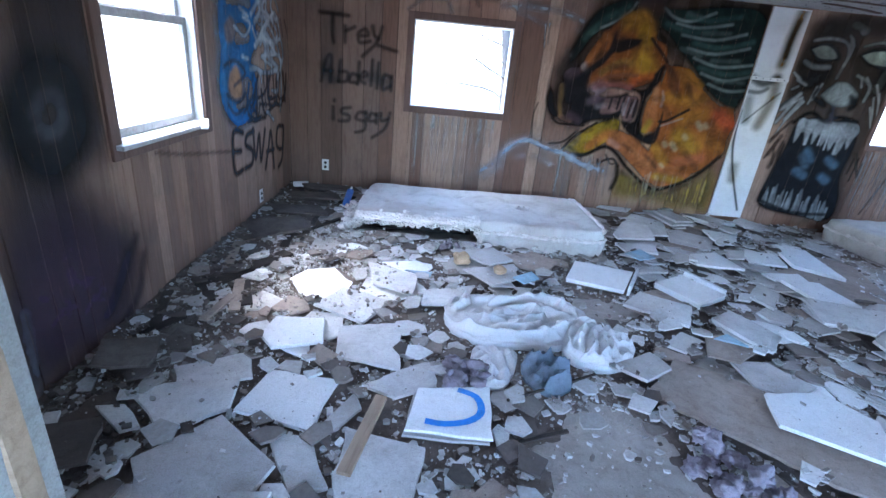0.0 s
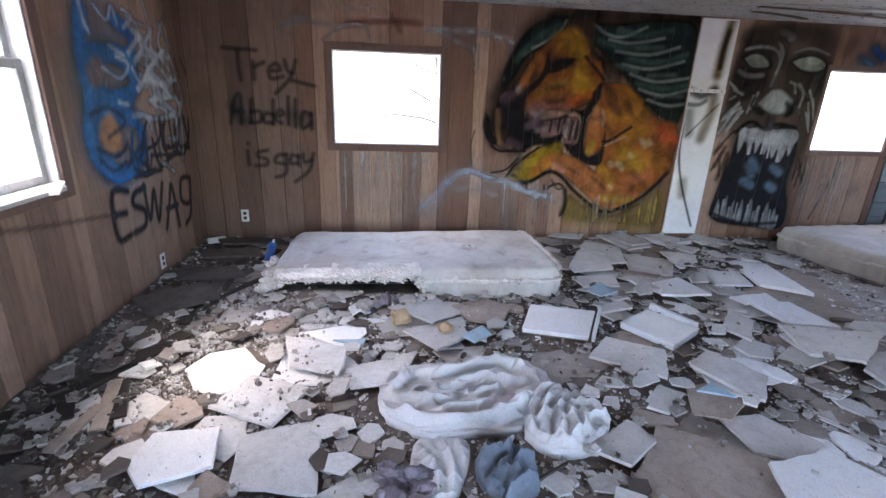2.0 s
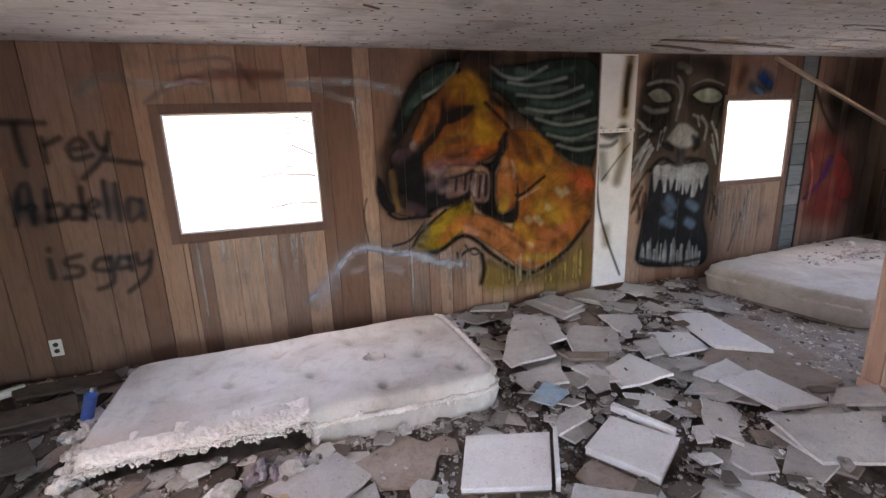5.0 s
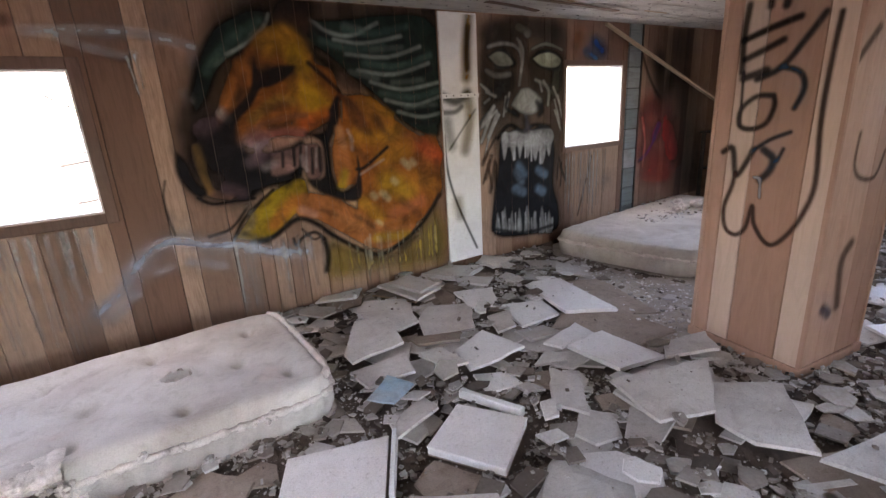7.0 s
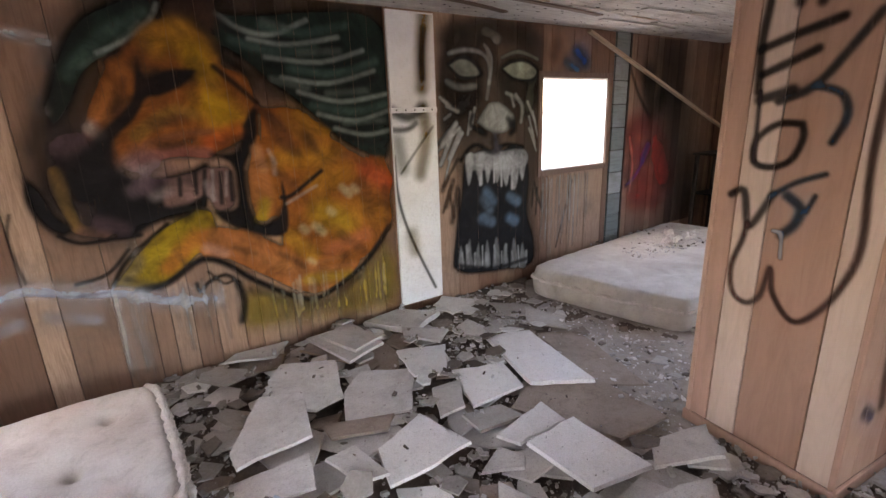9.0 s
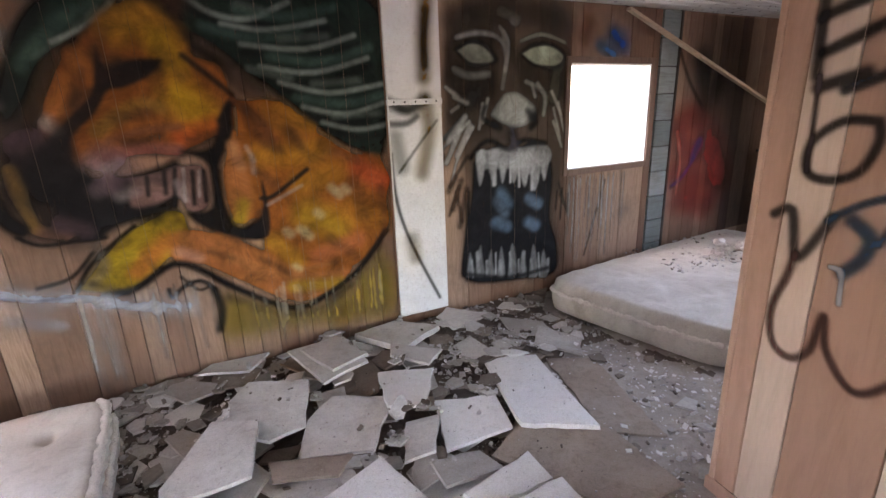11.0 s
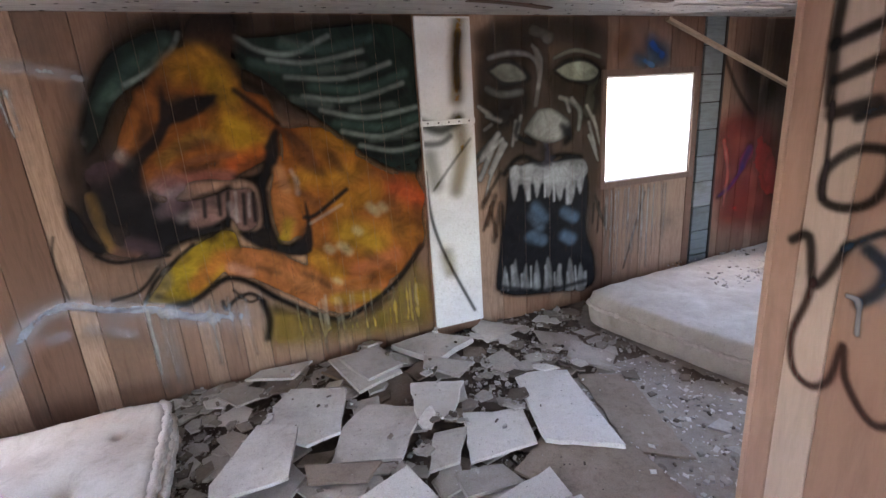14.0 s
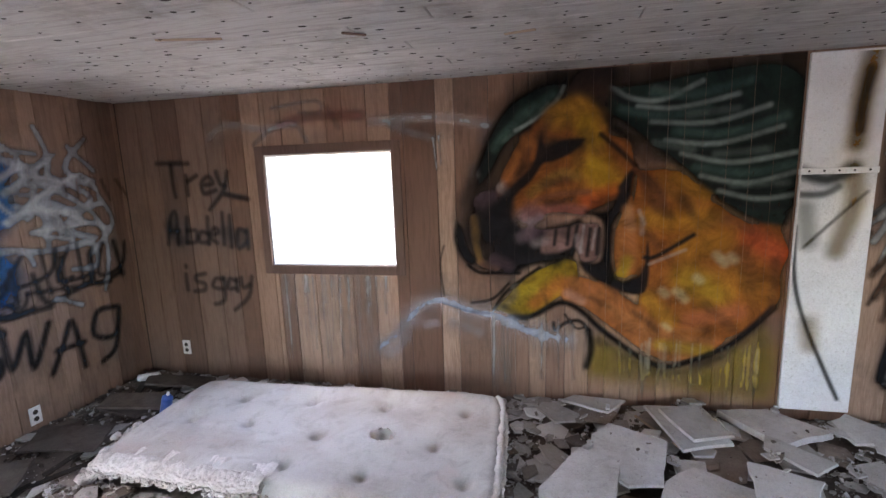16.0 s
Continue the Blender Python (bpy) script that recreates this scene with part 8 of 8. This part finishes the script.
spray(west, [(3.79, 1.49), (3.97, 1.43), (4.10, 1.52), (3.96, 1.56)], (0.55, 0.58, 0.60), 0.014, 0.8, 0.8)
spray(west, [(4.14, 1.50), (4.23, 1.41), (4.38, 1.51)], (0.55, 0.58, 0.60), 0.014, 0.8, 0.8)
spray(west, [(4.30, 1.65), (4.53, 1.59), (4.30, 1.46), (4.61, 1.39)], (0.55, 0.58, 0.60), 0.014, 0.8, 0.8)
spray(west, [(4.45, 1.54), (4.68, 1.65), (4.79, 1.52)], (0.55, 0.58, 0.60), 0.014, 0.8, 0.8)
spray(west, [(4.48, 1.41), (4.66, 1.31), (4.32, 1.29), (4.55, 1.21)], (0.55, 0.58, 0.60), 0.014, 0.8, 0.8)
spray(west, [(3.90, 1.29), (4.02, 1.27)], (0.55, 0.58, 0.60), 0.014, 0.8, 0.8)
spray(west, [(3.90, 1.62), (4.06, 1.57)], (0.55, 0.58, 0.60), 0.014, 0.8, 0.8)
hang(west, "wall_graffiti", "blue, white and black spray lettering and soot on panel boards", lambda u, z: (X0 + 0.0015, u, z), (CASEDL,))

far_tag = coat([(1.2, 3.25)], 0.1, 0.72, 0.016)
for a in ([(3.1, 0.62), (2.95, 0.45), (3.05, 0.3), (2.85, 0.28), (2.75, 0.5)], [(2.7, 0.3), (2.6, 0.6), (2.45, 0.3)], [(2.3, 0.6), (2.2, 0.3), (2.0, 0.4)]):
    spray(far_tag, a, (0.03, 0.12, 0.42), 0.05, 0.7, 0.85)
hang(far_tag, "wall_graffiti", "blue spray tag on grey lap boards", lambda u, z: (X1 - 0.022, u, z))


# Leaning pole in the far corner.
def build_pole():
    a, b = Vector((4.82, Y1 - 0.06, 2.13)), Vector((7.05, 4.80, 1.20))
    bm = box((-0.022, -0.012, 0), (0.022, 0.012, (b - a).length), 0.003)
    bm.transform(Matrix.Translation(a) @ (b - a).to_track_quat("Z", "Y").to_matrix().to_4x4())
    tagged(part("fallen_batten", bm, RAW_WOOD, None), "fallen bare wood batten slanting down from the ceiling", "batten")


build_pole()


def build_cabinet():
    """A dark, broken frame of furniture against the end wall."""
    ob = thing("broken_cabinet", "broken dark wooden cabinet frame against the wall", "cabinet")
    for lo, hi in (((6.72, 4.40, 0), (6.76, 4.44, 0.95)), ((7.12, 4.40, 0), (7.16, 4.44, 0.95)), ((6.72, 4.92, 0), (6.76, 4.96, 0.95)), ((7.12, 4.92, 0), (7.16, 4.96, 0.95))):
        part("post", box(lo, hi, 0.004), DARK_WOOD, ob)
    part("top_board", box((6.70, 4.38, 0.95), (7.18, 4.98, 0.975), 0.004), DARK_WOOD, ob)
    part("shelf", box((6.76, 4.40, 0.50), (7.12, 4.96, 0.52), 0.003), DARK_WOOD, ob)
    part("back_panel", box((7.16, 4.40, 0.02), (7.17, 4.96, 0.95)), DARK_WOOD, ob)


build_cabinet()

# White panels, strips and oddments on the floor.


def rest(corners):
    """Height of what lies under a thing with these corners."""
    win, x, y, m = footprint(corners)
    h = ground[win][m]
    return float(np.percentile(h, 80)) if len(h) else 0.0


def panel(label, corners, thick, lift):
    """A hollow white panel: board on a frame of thin battens, one end resting higher."""
    poly = ccw(corners)
    z = min(rest(corners), 0.04)
    ob = thing("hollow_board", label, "board", at=(0, 0, 0))
    cx, cy = sum(p[0] for p in poly) / 4, sum(p[1] for p in poly) / 4
    sl = lift

    def sheet(k, z0, z1):
        bm = bmesh.new()
        ps = [(cx + (x - cx) * k, cy + (y - cy) * k) for x, y in poly]
        lo = [bm.verts.new((x, y, z + z0 + sl * (y - cy + 0.3))) for x, y in ps]
        hi = [bm.verts.new((x, y, z + z1 + sl * (y - cy + 0.3))) for x, y in ps]
        bm.faces.new(lo[::-1])
        bm.faces.new(hi)
        for i in range(4):
            bm.faces.new((lo[i], lo[(i + 1) % 4], hi[(i + 1) % 4], hi[i]))
        bmesh.ops.bevel(bm, geom=bm.edges[:], offset=0.003, segments=1, affect="EDGES")
        return bm

    part("face_board", sheet(1.0, thick - 0.010, thick), BOARD_WHITE, ob)
    part("core", sheet(0.985, 0.004, thick - 0.010), WHITE_PAINT, ob)
    part("back_board", sheet(0.995, 0.0, 0.004), BOARD_TAN, ob)
    block(poly, z + thick)
    return ob


panel("thick white panel lying tilted on broken boards", LEAF_A, 0.045, 0.03)
panel("flat white panel with brown end, lying near the mattress", LEAF_B, 0.032, 0.03)


def bar(name, label, category, a, b, wide, high, material, lift=0.0):
    """A batten between two places on the floor."""
    a, b = Vector(a), Vector(b)
    d = (b - a).normalized()
    n = Vector((-d.y, d.x, 0)) * wide / 2
    z = max(rest([tuple((a + n * 3).xy), tuple((b + n * 3).xy), tuple((b - n * 3).xy), tuple((a - n * 3).xy)]), 0.0)
    z = min(z, 0.05)
    bm = bmesh.new()
    bmesh.ops.create_cube(bm, size=1.0)
    bm.transform(Matrix.Translation((0, 0, high / 2)) @ Matrix.Diagonal(((b - a).length, wide, high, 1)))
    bmesh.ops.bevel(bm, geom=bm.edges[:], offset=min(wide, high) * 0.12, segments=1, affect="EDGES")
    ob = part(name, bm, material, None)
    ob.matrix_world = Matrix.Translation(((a.x + b.x) / 2, (a.y + b.y) / 2, z + lift)) @ Matrix.Rotation(math.atan2(d.y, d.x), 4, "Z")
    return tagged(ob, label, category)


bar("wood_strip", "pale bare wood strip lying on a grey board", "wood strip", (-0.385, 1.33, 0), (-0.30, 1.74, 0), 0.052, 0.02, RAW_WOOD)
bar("white_strip", "white-painted wood strip beside a white panel", "wood strip", (1.84, 3.38, 0), (1.98, 3.07, 0), 0.035, 0.045, WHITE_PAINT)
bar("white_strip", "white-painted strip with a brown end, edge of a flat panel", "wood strip", (1.425, 3.29, 0), (1.245, 2.97, 0), 0.02, 0.075, WHITE_PAINT)
bar("stick", "thin dark stick lying on the rubble", "stick", (0.25, 1.78, 0), (0.72, 2.02, 0), 0.012, 0.010, DARK_WOOD)
# Boards under the west wall: dirt plus the strip's shade as colour.
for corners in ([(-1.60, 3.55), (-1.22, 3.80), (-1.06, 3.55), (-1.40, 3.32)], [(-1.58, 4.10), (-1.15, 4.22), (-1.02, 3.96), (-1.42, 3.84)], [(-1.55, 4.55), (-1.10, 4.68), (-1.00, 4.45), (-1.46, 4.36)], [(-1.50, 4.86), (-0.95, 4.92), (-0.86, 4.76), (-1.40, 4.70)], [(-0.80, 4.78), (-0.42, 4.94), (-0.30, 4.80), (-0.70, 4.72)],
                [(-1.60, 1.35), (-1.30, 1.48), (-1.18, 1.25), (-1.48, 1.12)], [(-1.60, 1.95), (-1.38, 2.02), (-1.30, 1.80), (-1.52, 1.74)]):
    slab("board_piece", corners, "dark dirty board by the wall, its shade in the colour", "debris", 0.016, BOARD_DIRT_SHADE, "broken boards on the floor", 0.012)
bar("dark_board", "dark old board lying along the wall", "board", (-1.45, 2.55, 0), (-1.12, 3.15, 0), 0.10, 0.02, DARK_WOOD)
bar("splinter", "long pale splinter against the wall", "wood strip", (2.05, 4.86, 0), (2.25, 4.52, 0), 0.014, 0.012, RAW_WOOD)
bar("splinter", "dark lath on the floor among crumbs", "wood strip", (0.28, 1.58, 0), (0.50, 1.66, 0), 0.02, 0.010, DARK_WOOD)
for k in range(26):
    rs = random.Random(900 + k)
    x, y, a = rs.uniform(2.0, 2.7), rs.uniform(1.6, 2.2), rs.uniform(0.2, 1.2)
    n = rs.uniform(0.1, 0.3)
    bar("paper_strip", "torn grey strip of board paper", "paper", (x, y, 0), (x + n * math.cos(a), y - n * math.sin(a), 0), rs.uniform(0.012, 0.03), 0.004, BOARD)
for k in range(16):
    rs = random.Random(950 + k)
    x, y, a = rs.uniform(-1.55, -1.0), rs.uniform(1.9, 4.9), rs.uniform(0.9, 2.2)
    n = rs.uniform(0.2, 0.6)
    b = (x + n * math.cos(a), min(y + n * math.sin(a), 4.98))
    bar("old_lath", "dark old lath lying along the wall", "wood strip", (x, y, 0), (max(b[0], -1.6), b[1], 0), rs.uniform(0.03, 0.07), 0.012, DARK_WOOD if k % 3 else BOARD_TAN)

BLUE_PAINT = plaster_material("blue_spray", (0.05, 0.22, 0.62), (0.05, 0.22, 0.62), (0.25, 0.35, 0.5), rough=0.6)
BLUE_TINT = plaster_material("faded_blue_board", (0.30, 0.44, 0.54), (0.30, 0.44, 0.54), (0.42, 0.42, 0.40), rough=0.7, paper=0.9)
BLUE_LABEL = plaster_material("blue_plastic", (0.02, 0.12, 0.5), (0.02, 0.12, 0.5), (0.3, 0.35, 0.45), rough=0.35)


def arc_board():
    """The square board with a blue sprayed arc, on a short stack."""
    corners = ARC
    slab("board_piece", corners, "square grey board under a blue-marked board", "debris", 0.012, BOARD, "broken boards on the floor", 0.006, 5, 0.05)
    ob = slab("board_piece", [(x + 0.012, y + 0.008) for x, y in corners], "square pale board with a blue sprayed arc", "debris", 0.013, BOARD_WHITE, "broken boards on the floor", 0.005, 6, 0.03)
    zs = [v.co.z for v in ob.data.vertices]
    pts = [(0.02, 0.13), (0.10, 0.09), (0.115, 0.0), (0.06, -0.06), (-0.04, -0.085), (-0.12, -0.075)]
    line = smooth_line(pts)
    verts, faces = [], []
    for i, (x, y) in enumerate(line):
        a, b = line[max(i - 1, 0)], line[min(i + 1, len(line) - 1)]
        d = Vector((b[0] - a[0], b[1] - a[1])).normalized()
        for s in (-1, 1):
            verts.append((x - d.y * s * 0.016, y + d.x * s * 0.016, max(zs) + 0.0012))
        if i:
            faces.append((2 * i - 2, 2 * i - 1, 2 * i + 1, 2 * i))
    mark = new("paint_mark", mesh_of("paint_mark", verts, faces, BLUE_PAINT))
    mark.parent = ob
    tagged(mark, "bright blue sprayed arc")


arc_board()
slab("board_piece", TORN, "bright white torn sheet with a dirt spot", "debris", 0.006, WHITE_PAINT, "broken boards on the floor", 0.012, 77, 0.05)
for corners in ([(1.40, 3.52), (1.58, 3.66), (1.66, 3.52), (1.50, 3.42)], [(0.44, 2.98), (0.58, 3.06), (0.62, 2.96), (0.50, 2.90)], [(-0.30, 3.02), (-0.10, 3.06), (-0.12, 2.98)], [(1.50, 2.38), (1.60, 2.42), (1.66, 2.30)]):
    slab("painted_shard", corners, "faded blue-tinted shard of gypsum board on rubble", "debris", 0.010, BLUE_TINT, "blue-painted shards", 0.006, steep=0.1)


def build_can():
    ob = thing("spray_can", "blue spray can lying beside the mattress", "can")
    z = 0.13
    m = Matrix.Translation((-0.93, 4.40, z)) @ Matrix.Rotation(radians(18), 4, "Y")
    for name, r0, r1, lo, hi, mat in (("body", 0.033, 0.033, -0.09, 0.06, BLUE_LABEL), ("shoulder", 0.033, 0.018, 0.06, 0.078, BLUE_LABEL), ("nozzle", 0.010, 0.008, 0.078, 0.10, WHITE_PAINT)):
        bm = bmesh.new()
        bmesh.ops.create_cone(bm, cap_ends=True, segments=20, radius1=r0, radius2=r1, depth=hi - lo, matrix=m @ Matrix.Translation((0, 0, (lo + hi) / 2)))
        part(name, bm, mat, ob)


def build_stone(at, r, label, material, seed):
    bm = bmesh.new()
    bmesh.ops.create_icosphere(bm, subdivisions=3, radius=r)
    for v in bm.verts:
        v.co *= 1 + 0.35 * noise.noise(v.co / r * 1.3 + Vector((seed, 0, 0))) + 0.1 * noise.noise(v.co / r * 4)
        v.co.z *= 0.7
    low = min(v.co.z for v in bm.verts)
    i, j = int((at[0] - X0) / STEP), int((at[1] - Y0) / STEP)
    for v in bm.verts:
        v.co += Vector((at[0], at[1], min(float(ground[i, j]), 0.1) - low - 0.002))
    tagged(part("plaster_lump", bm, material, None), label, "lump")


build_can()


def build_tube():
    bm = bmesh.new()
    bmesh.ops.create_cone(bm, cap_ends=True, segments=18, radius1=0.028, radius2=0.028, depth=0.15, matrix=Matrix.Rotation(radians(90), 4, "X"))
    bmesh.ops.bevel(bm, geom=[e for e in bm.edges if e.calc_face_angle(0) > 1], offset=0.006, segments=2, affect="EDGES")
    i, j = int((-1.50 - X0) / STEP), int((4.84 - Y0) / STEP)
    ob = part("plastic_bottle", bm, WHITE_PAINT, None)
    ob.matrix_world = Matrix.Translation((-1.50, 4.84, float(ground[i, j]) + 0.03)) @ Matrix.Rotation(radians(-60), 4, "Z")
    tagged(ob, "small white plastic bottle lying on debris", "bottle")


build_tube()
LUMP = plaster_material("ochre_foam", (0.46, 0.33, 0.2), (0.46, 0.33, 0.2), (0.26, 0.16, 0.09), rough=1.0, relief=0.6)
build_stone((0.10, 3.22), 0.065, "ochre lump of foam lying on boards", LUMP, 3)
build_stone((0.36, 3.06), 0.045, "orange-brown lump on boards", LUMP, 6)
for k, (x, y) in enumerate(((-0.30, 3.32), (-0.55, 3.40), (-0.12, 3.42), (-0.62, 3.52), (-0.42, 3.48), (0.15, 3.46))):
    build_stone((x, y), 0.03 + 0.012 * (k % 3), "pale crumbling plaster lump among rubble", RUBBLE, k * 5)
rubble("paint_flakes", "white paint flakes scattered on the bare floor", 500, 0.008, 0.04, (3.2, 4.2, 2.9, 4.5), 63, 0.2, 0.12, material=BOARD_WHITE, everywhere=True)

# Debris on the second mattress.
win, gx, gy, gm = footprint([(4.9, 4.3), (6.2, 4.2), (6.3, 4.95), (4.7, 4.95)])
ground[win][gm] = 0.222
rubble("mattress_litter", "dark crumbs and dry litter on the mattress", 900, 0.006, 0.04, (4.9, 6.3, 4.25, 4.95), 61, 1.0, 0.5)
for i, (x, y, r) in enumerate(((5.45, 4.45, 0.05), (5.6, 4.5, 0.06), (5.75, 4.42, 0.06), (5.88, 4.46, 0.045))):
    tagged(part("stuffing_tuft", fluff([(x, y, 0.25), (x + 0.07, y + 0.03, 0.245)], r * 0.8, 70 + i), STUFFING, None), "torn pale stuffing tuft lying on the mattress", "stuffing")


# Sashes of the white window on the west wall.
def sash(name, y0, y1, z0, z1, x, wide=0.045, thick=0.03):
    s = part(name, box((x, y0, z0), (x + thick, y0 + wide, z1), 0.003), SASH_PAINT, win_left, "white painted sash")
    for lo, hi in (((x, y1 - wide, z0), (x + thick, y1, z1)), ((x, y0 + wide, z0), (x + thick, y1 - wide, z0 + wide)), ((x, y0 + wide, z1 - wide), (x + thick, y1 - wide, z1))):
        part("sash_bar", box(lo, hi, 0.003), SASH_PAINT, s)
    g = part("pane", box((x + 0.012, y0 + wide, z0 + wide), (x + 0.015, y1 - wide, z1 - wide)), GLASS, s, "dusty clear glass pane")
    g.visible_shadow = False


def glass_material():
    m, link, bsdf, node = shader("window_glass", 0.05)
    bsdf.inputs["Transmission Weight"].default_value = 1.0
    bsdf.inputs["Roughness"].default_value = 0.02
    bsdf.inputs["IOR"].default_value = 1.1
    return m


GLASS = glass_material()
sash("lower_sash", WINL[0] + 0.013, WINL[1] - 0.013, WINL[2] + 0.013, 1.50, X0 - 0.075)
sash("upper_sash", WINL[0] + 0.013, WINL[1] - 0.013, 1.465, WINL[3] - 0.013, X0 - 0.112)
part("stool", box((X0 - 0.06, WINL[0] - 0.05, WINL[2] - 0.02), (X0 + 0.055, WINL[1] - 0.05, WINL[2] + 0.004), 0.004), SASH_PAINT, win_left, "peeling grey window stool")
bm = box((-0.02, -0.10, -0.008), (0.02, 0.10, 0.008), 0.002)
bm.transform(Matrix.Translation((X0 + 0.085, 3.05, WINL[2] + 0.016)) @ Matrix.Rotation(radians(24), 4, "Z") @ Matrix.Rotation(radians(5), 4, "X"))
part("loose_stop", bm, WHITE_PAINT, win_left, "loose splintered white strip")


# Ceiling nails: dark heads and rust spots in rows.
def build_nails():
    rng = random.Random(5)
    verts, faces = [], []
    y = Y0 - 0.05 + 0.0675
    while y < Y1:
        x = X0 + rng.uniform(0, 0.2)
        while x < 6.5:
            if y > 1.5 or rng.random() < 0.4:
                px, py, r = x + rng.uniform(-0.06, 0.06), y + rng.uniform(-0.05, 0.05), rng.uniform(0.004, 0.011)
                base = len(verts)
                n, st = 7, rng.uniform(1.0, 2.2)
                for k in range(n):
                    a = 6.283 * k / n
                    verts.append((px + r * st * math.cos(a), py + r * math.sin(a), TOP - 0.0045))
                verts.append((px, py, TOP - 0.0075))
                for k in range(n):
                    faces.append((base + (k + 1) % n, base + k, base + n))
            x += rng.choice((0.07, 0.1, 0.16, 0.24))
        y += 0.135
    tagged(new("ceiling_nails", mesh_of("ceiling_nails", verts, faces, DARK_TUFT_SHADE)), "dark rusty nail heads in the ceiling boards", "nails", kind="stuff")
    for k, (x, y, n, a) in enumerate(((0.1, 3.75, 0.28, 8), (0.75, 3.9, 0.1, 30), (1.4, 4.1, 0.14, -20), (1.6, 3.3, 0.12, 70), (3.6, 4.4, 0.3, 4), (4.4, 3.9, 0.35, 3), (4.9, 4.5, 0.3, -5))):
        bm = bmesh.new()
        bmesh.ops.create_cube(bm, size=1.0)
        bm.transform(Matrix.Translation((x, y, TOP - 0.008)) @ Matrix.Rotation(radians(a), 4, "Z") @ Matrix.Rotation(radians(2), 4, "Y") @ Matrix.Diagonal((n, 0.016, 0.008, 1)))
        bmesh.ops.bevel(bm, geom=bm.edges[:], offset=0.003, segments=1, affect="EDGES")
        tagged(part("ceiling_splinter", bm, TRIM_WOOD if k % 2 else RAW_WOOD, None), "split splinter hanging from the ceiling boards", "splinter")


build_nails()


def build_ceiling_laths():
    """Warped laths that have come loose under the far part of the ceiling."""
    rng = random.Random(77)
    for k in range(14):
        x, y, n = rng.uniform(2.8, 5.2), rng.uniform(2.6, 4.8), rng.uniform(0.5, 1.4)
        sag, turn = rng.uniform(0.006, 0.028), rng.uniform(-5, 5)
        bm = bmesh.new()
        rows = []
        for i in range(9):
            g = i / 8
            z = -0.012 - sag * g * g
            rows.append([bm.verts.new((n * g, v, z + dz)) for v, dz in ((-0.03, 0.0), (0.03, 0.004), (0.03, 0.012), (-0.03, 0.008))])
        for p, q in zip(rows, rows[1:]):
            for m in range(4):
                bm.faces.new((p[m], p[(m + 1) % 4], q[(m + 1) % 4], q[m]))
        bm.faces.new(rows[0][::-1])
        bm.faces.new(rows[-1])
        bmesh.ops.recalc_face_normals(bm, faces=bm.faces)
        ob = part("ceiling_lath", bm, CEIL_WOOD if k % 3 else TRIM_WOOD, None)
        ob.matrix_world = pose(x, y, TOP, 0, 0, turn)
        tagged(ob, "warped weathered lath hanging loose under the ceiling", "lath", "loose ceiling laths")


build_ceiling_laths()


# ---- outside ----
def build_outside():
    bm = bmesh.new()
    bmesh.ops.create_grid(bm, x_segments=8, y_segments=8, size=3000)
    bm.transform(Matrix.Translation((0, 0, -0.5)))
    tagged(part("ground", bm, SNOW, None), "pale open ground outside", kind="structure")
    rng = random.Random(4)
    for tx, ty, label in ((1.05, 9.5, "bare grey tree outside the window"),):
        tree = thing("tree", label, "tree")
        bm_t = tube([(tx, ty, -0.5), (tx + 0.05, ty, 0.6), (tx - 0.08, ty + 0.05, 2.0), (tx + 0.1, ty, 4.2)], 0.09, 1, 9, 0.15)
        part("trunk", bm_t, BARK, tree)
        for k in range(34):
            z = rng.uniform(0.5, 3.6)
            a, n = rng.uniform(0, 6.283), rng.uniform(0.7, 1.5)
            p = Vector((tx, ty, z))
            pts = [p]
            d = Vector((math.cos(a), 0.5 * math.sin(a), rng.uniform(-0.1, 0.6)))
            for s in range(5):
                d = (d + Vector((rng.uniform(-0.3, 0.3), rng.uniform(-0.2, 0.2), rng.uniform(-0.3, 0.25)))).normalized()
                pts.append(pts[-1] + d * n / 5)
            limb = part("limb", tube(pts, rng.uniform(0.010, 0.020), k, 5, 0.2), BARK, tree)
            for q in pts[2:]:
                e = q + Vector((rng.uniform(-0.5, 0.5), rng.uniform(-0.3, 0.3), rng.uniform(-0.3, 0.4)))
                part("twig", tube([q, (q + e) / 2 + Vector((0, 0, 0.05)), e], 0.006, k, 4, 0.2), BARK, limb)


build_outside()


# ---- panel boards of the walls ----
# Boards left of -0.75 take the tone darkened for the corner's shade.
panelling(wall_back, [s for s in SEAMS_NORTH if s <= -0.75], lambda u, z: pose(u, Y1, z), material=DARK_SHADED_PANEL)
panelling(wall_back, [s for s in SEAMS_NORTH if s >= -0.75], lambda u, z: pose(u, Y1, z), (WIN1, WIN2))
panelling(wall_back, widths(5.5, X1, 3), lambda u, z: pose(u, Y1, z))
panelling(wall_left, widths(Y0, Y1, 5), lambda u, z: pose(X0, u, z, 0, 0, 90), (WINL,), WEST_PANEL)
panelling(wall_front, [-v for v in widths(X0, X1, 6)], lambda u, z: pose(-u, Y0, z, 0, 0, 180), ((-DOOR[1], -DOOR[0], DOOR[2], DOOR[3]), (-FILL_OPENING[1], -FILL_OPENING[0], FILL_OPENING[2], FILL_OPENING[3])))
panelling(wall_right, [-v for v in widths(Y0, Y1, 7)], lambda u, z: pose(X1, -u, z, 0, 0, -90), ((-WINR[1], -WINR[0], WINR[2], WINR[3]),))
panelling(wall_inner, [-v for v in widths(DOORWAY[1], X1, 8)], lambda u, z: pose(-u, 0.60, z, 0, 0, 180))
panelling(wall_inner, [-v for v in widths(X0, DOORWAY[0], 9)], lambda u, z: pose(-u, 0.60, z, 0, 0, 180))
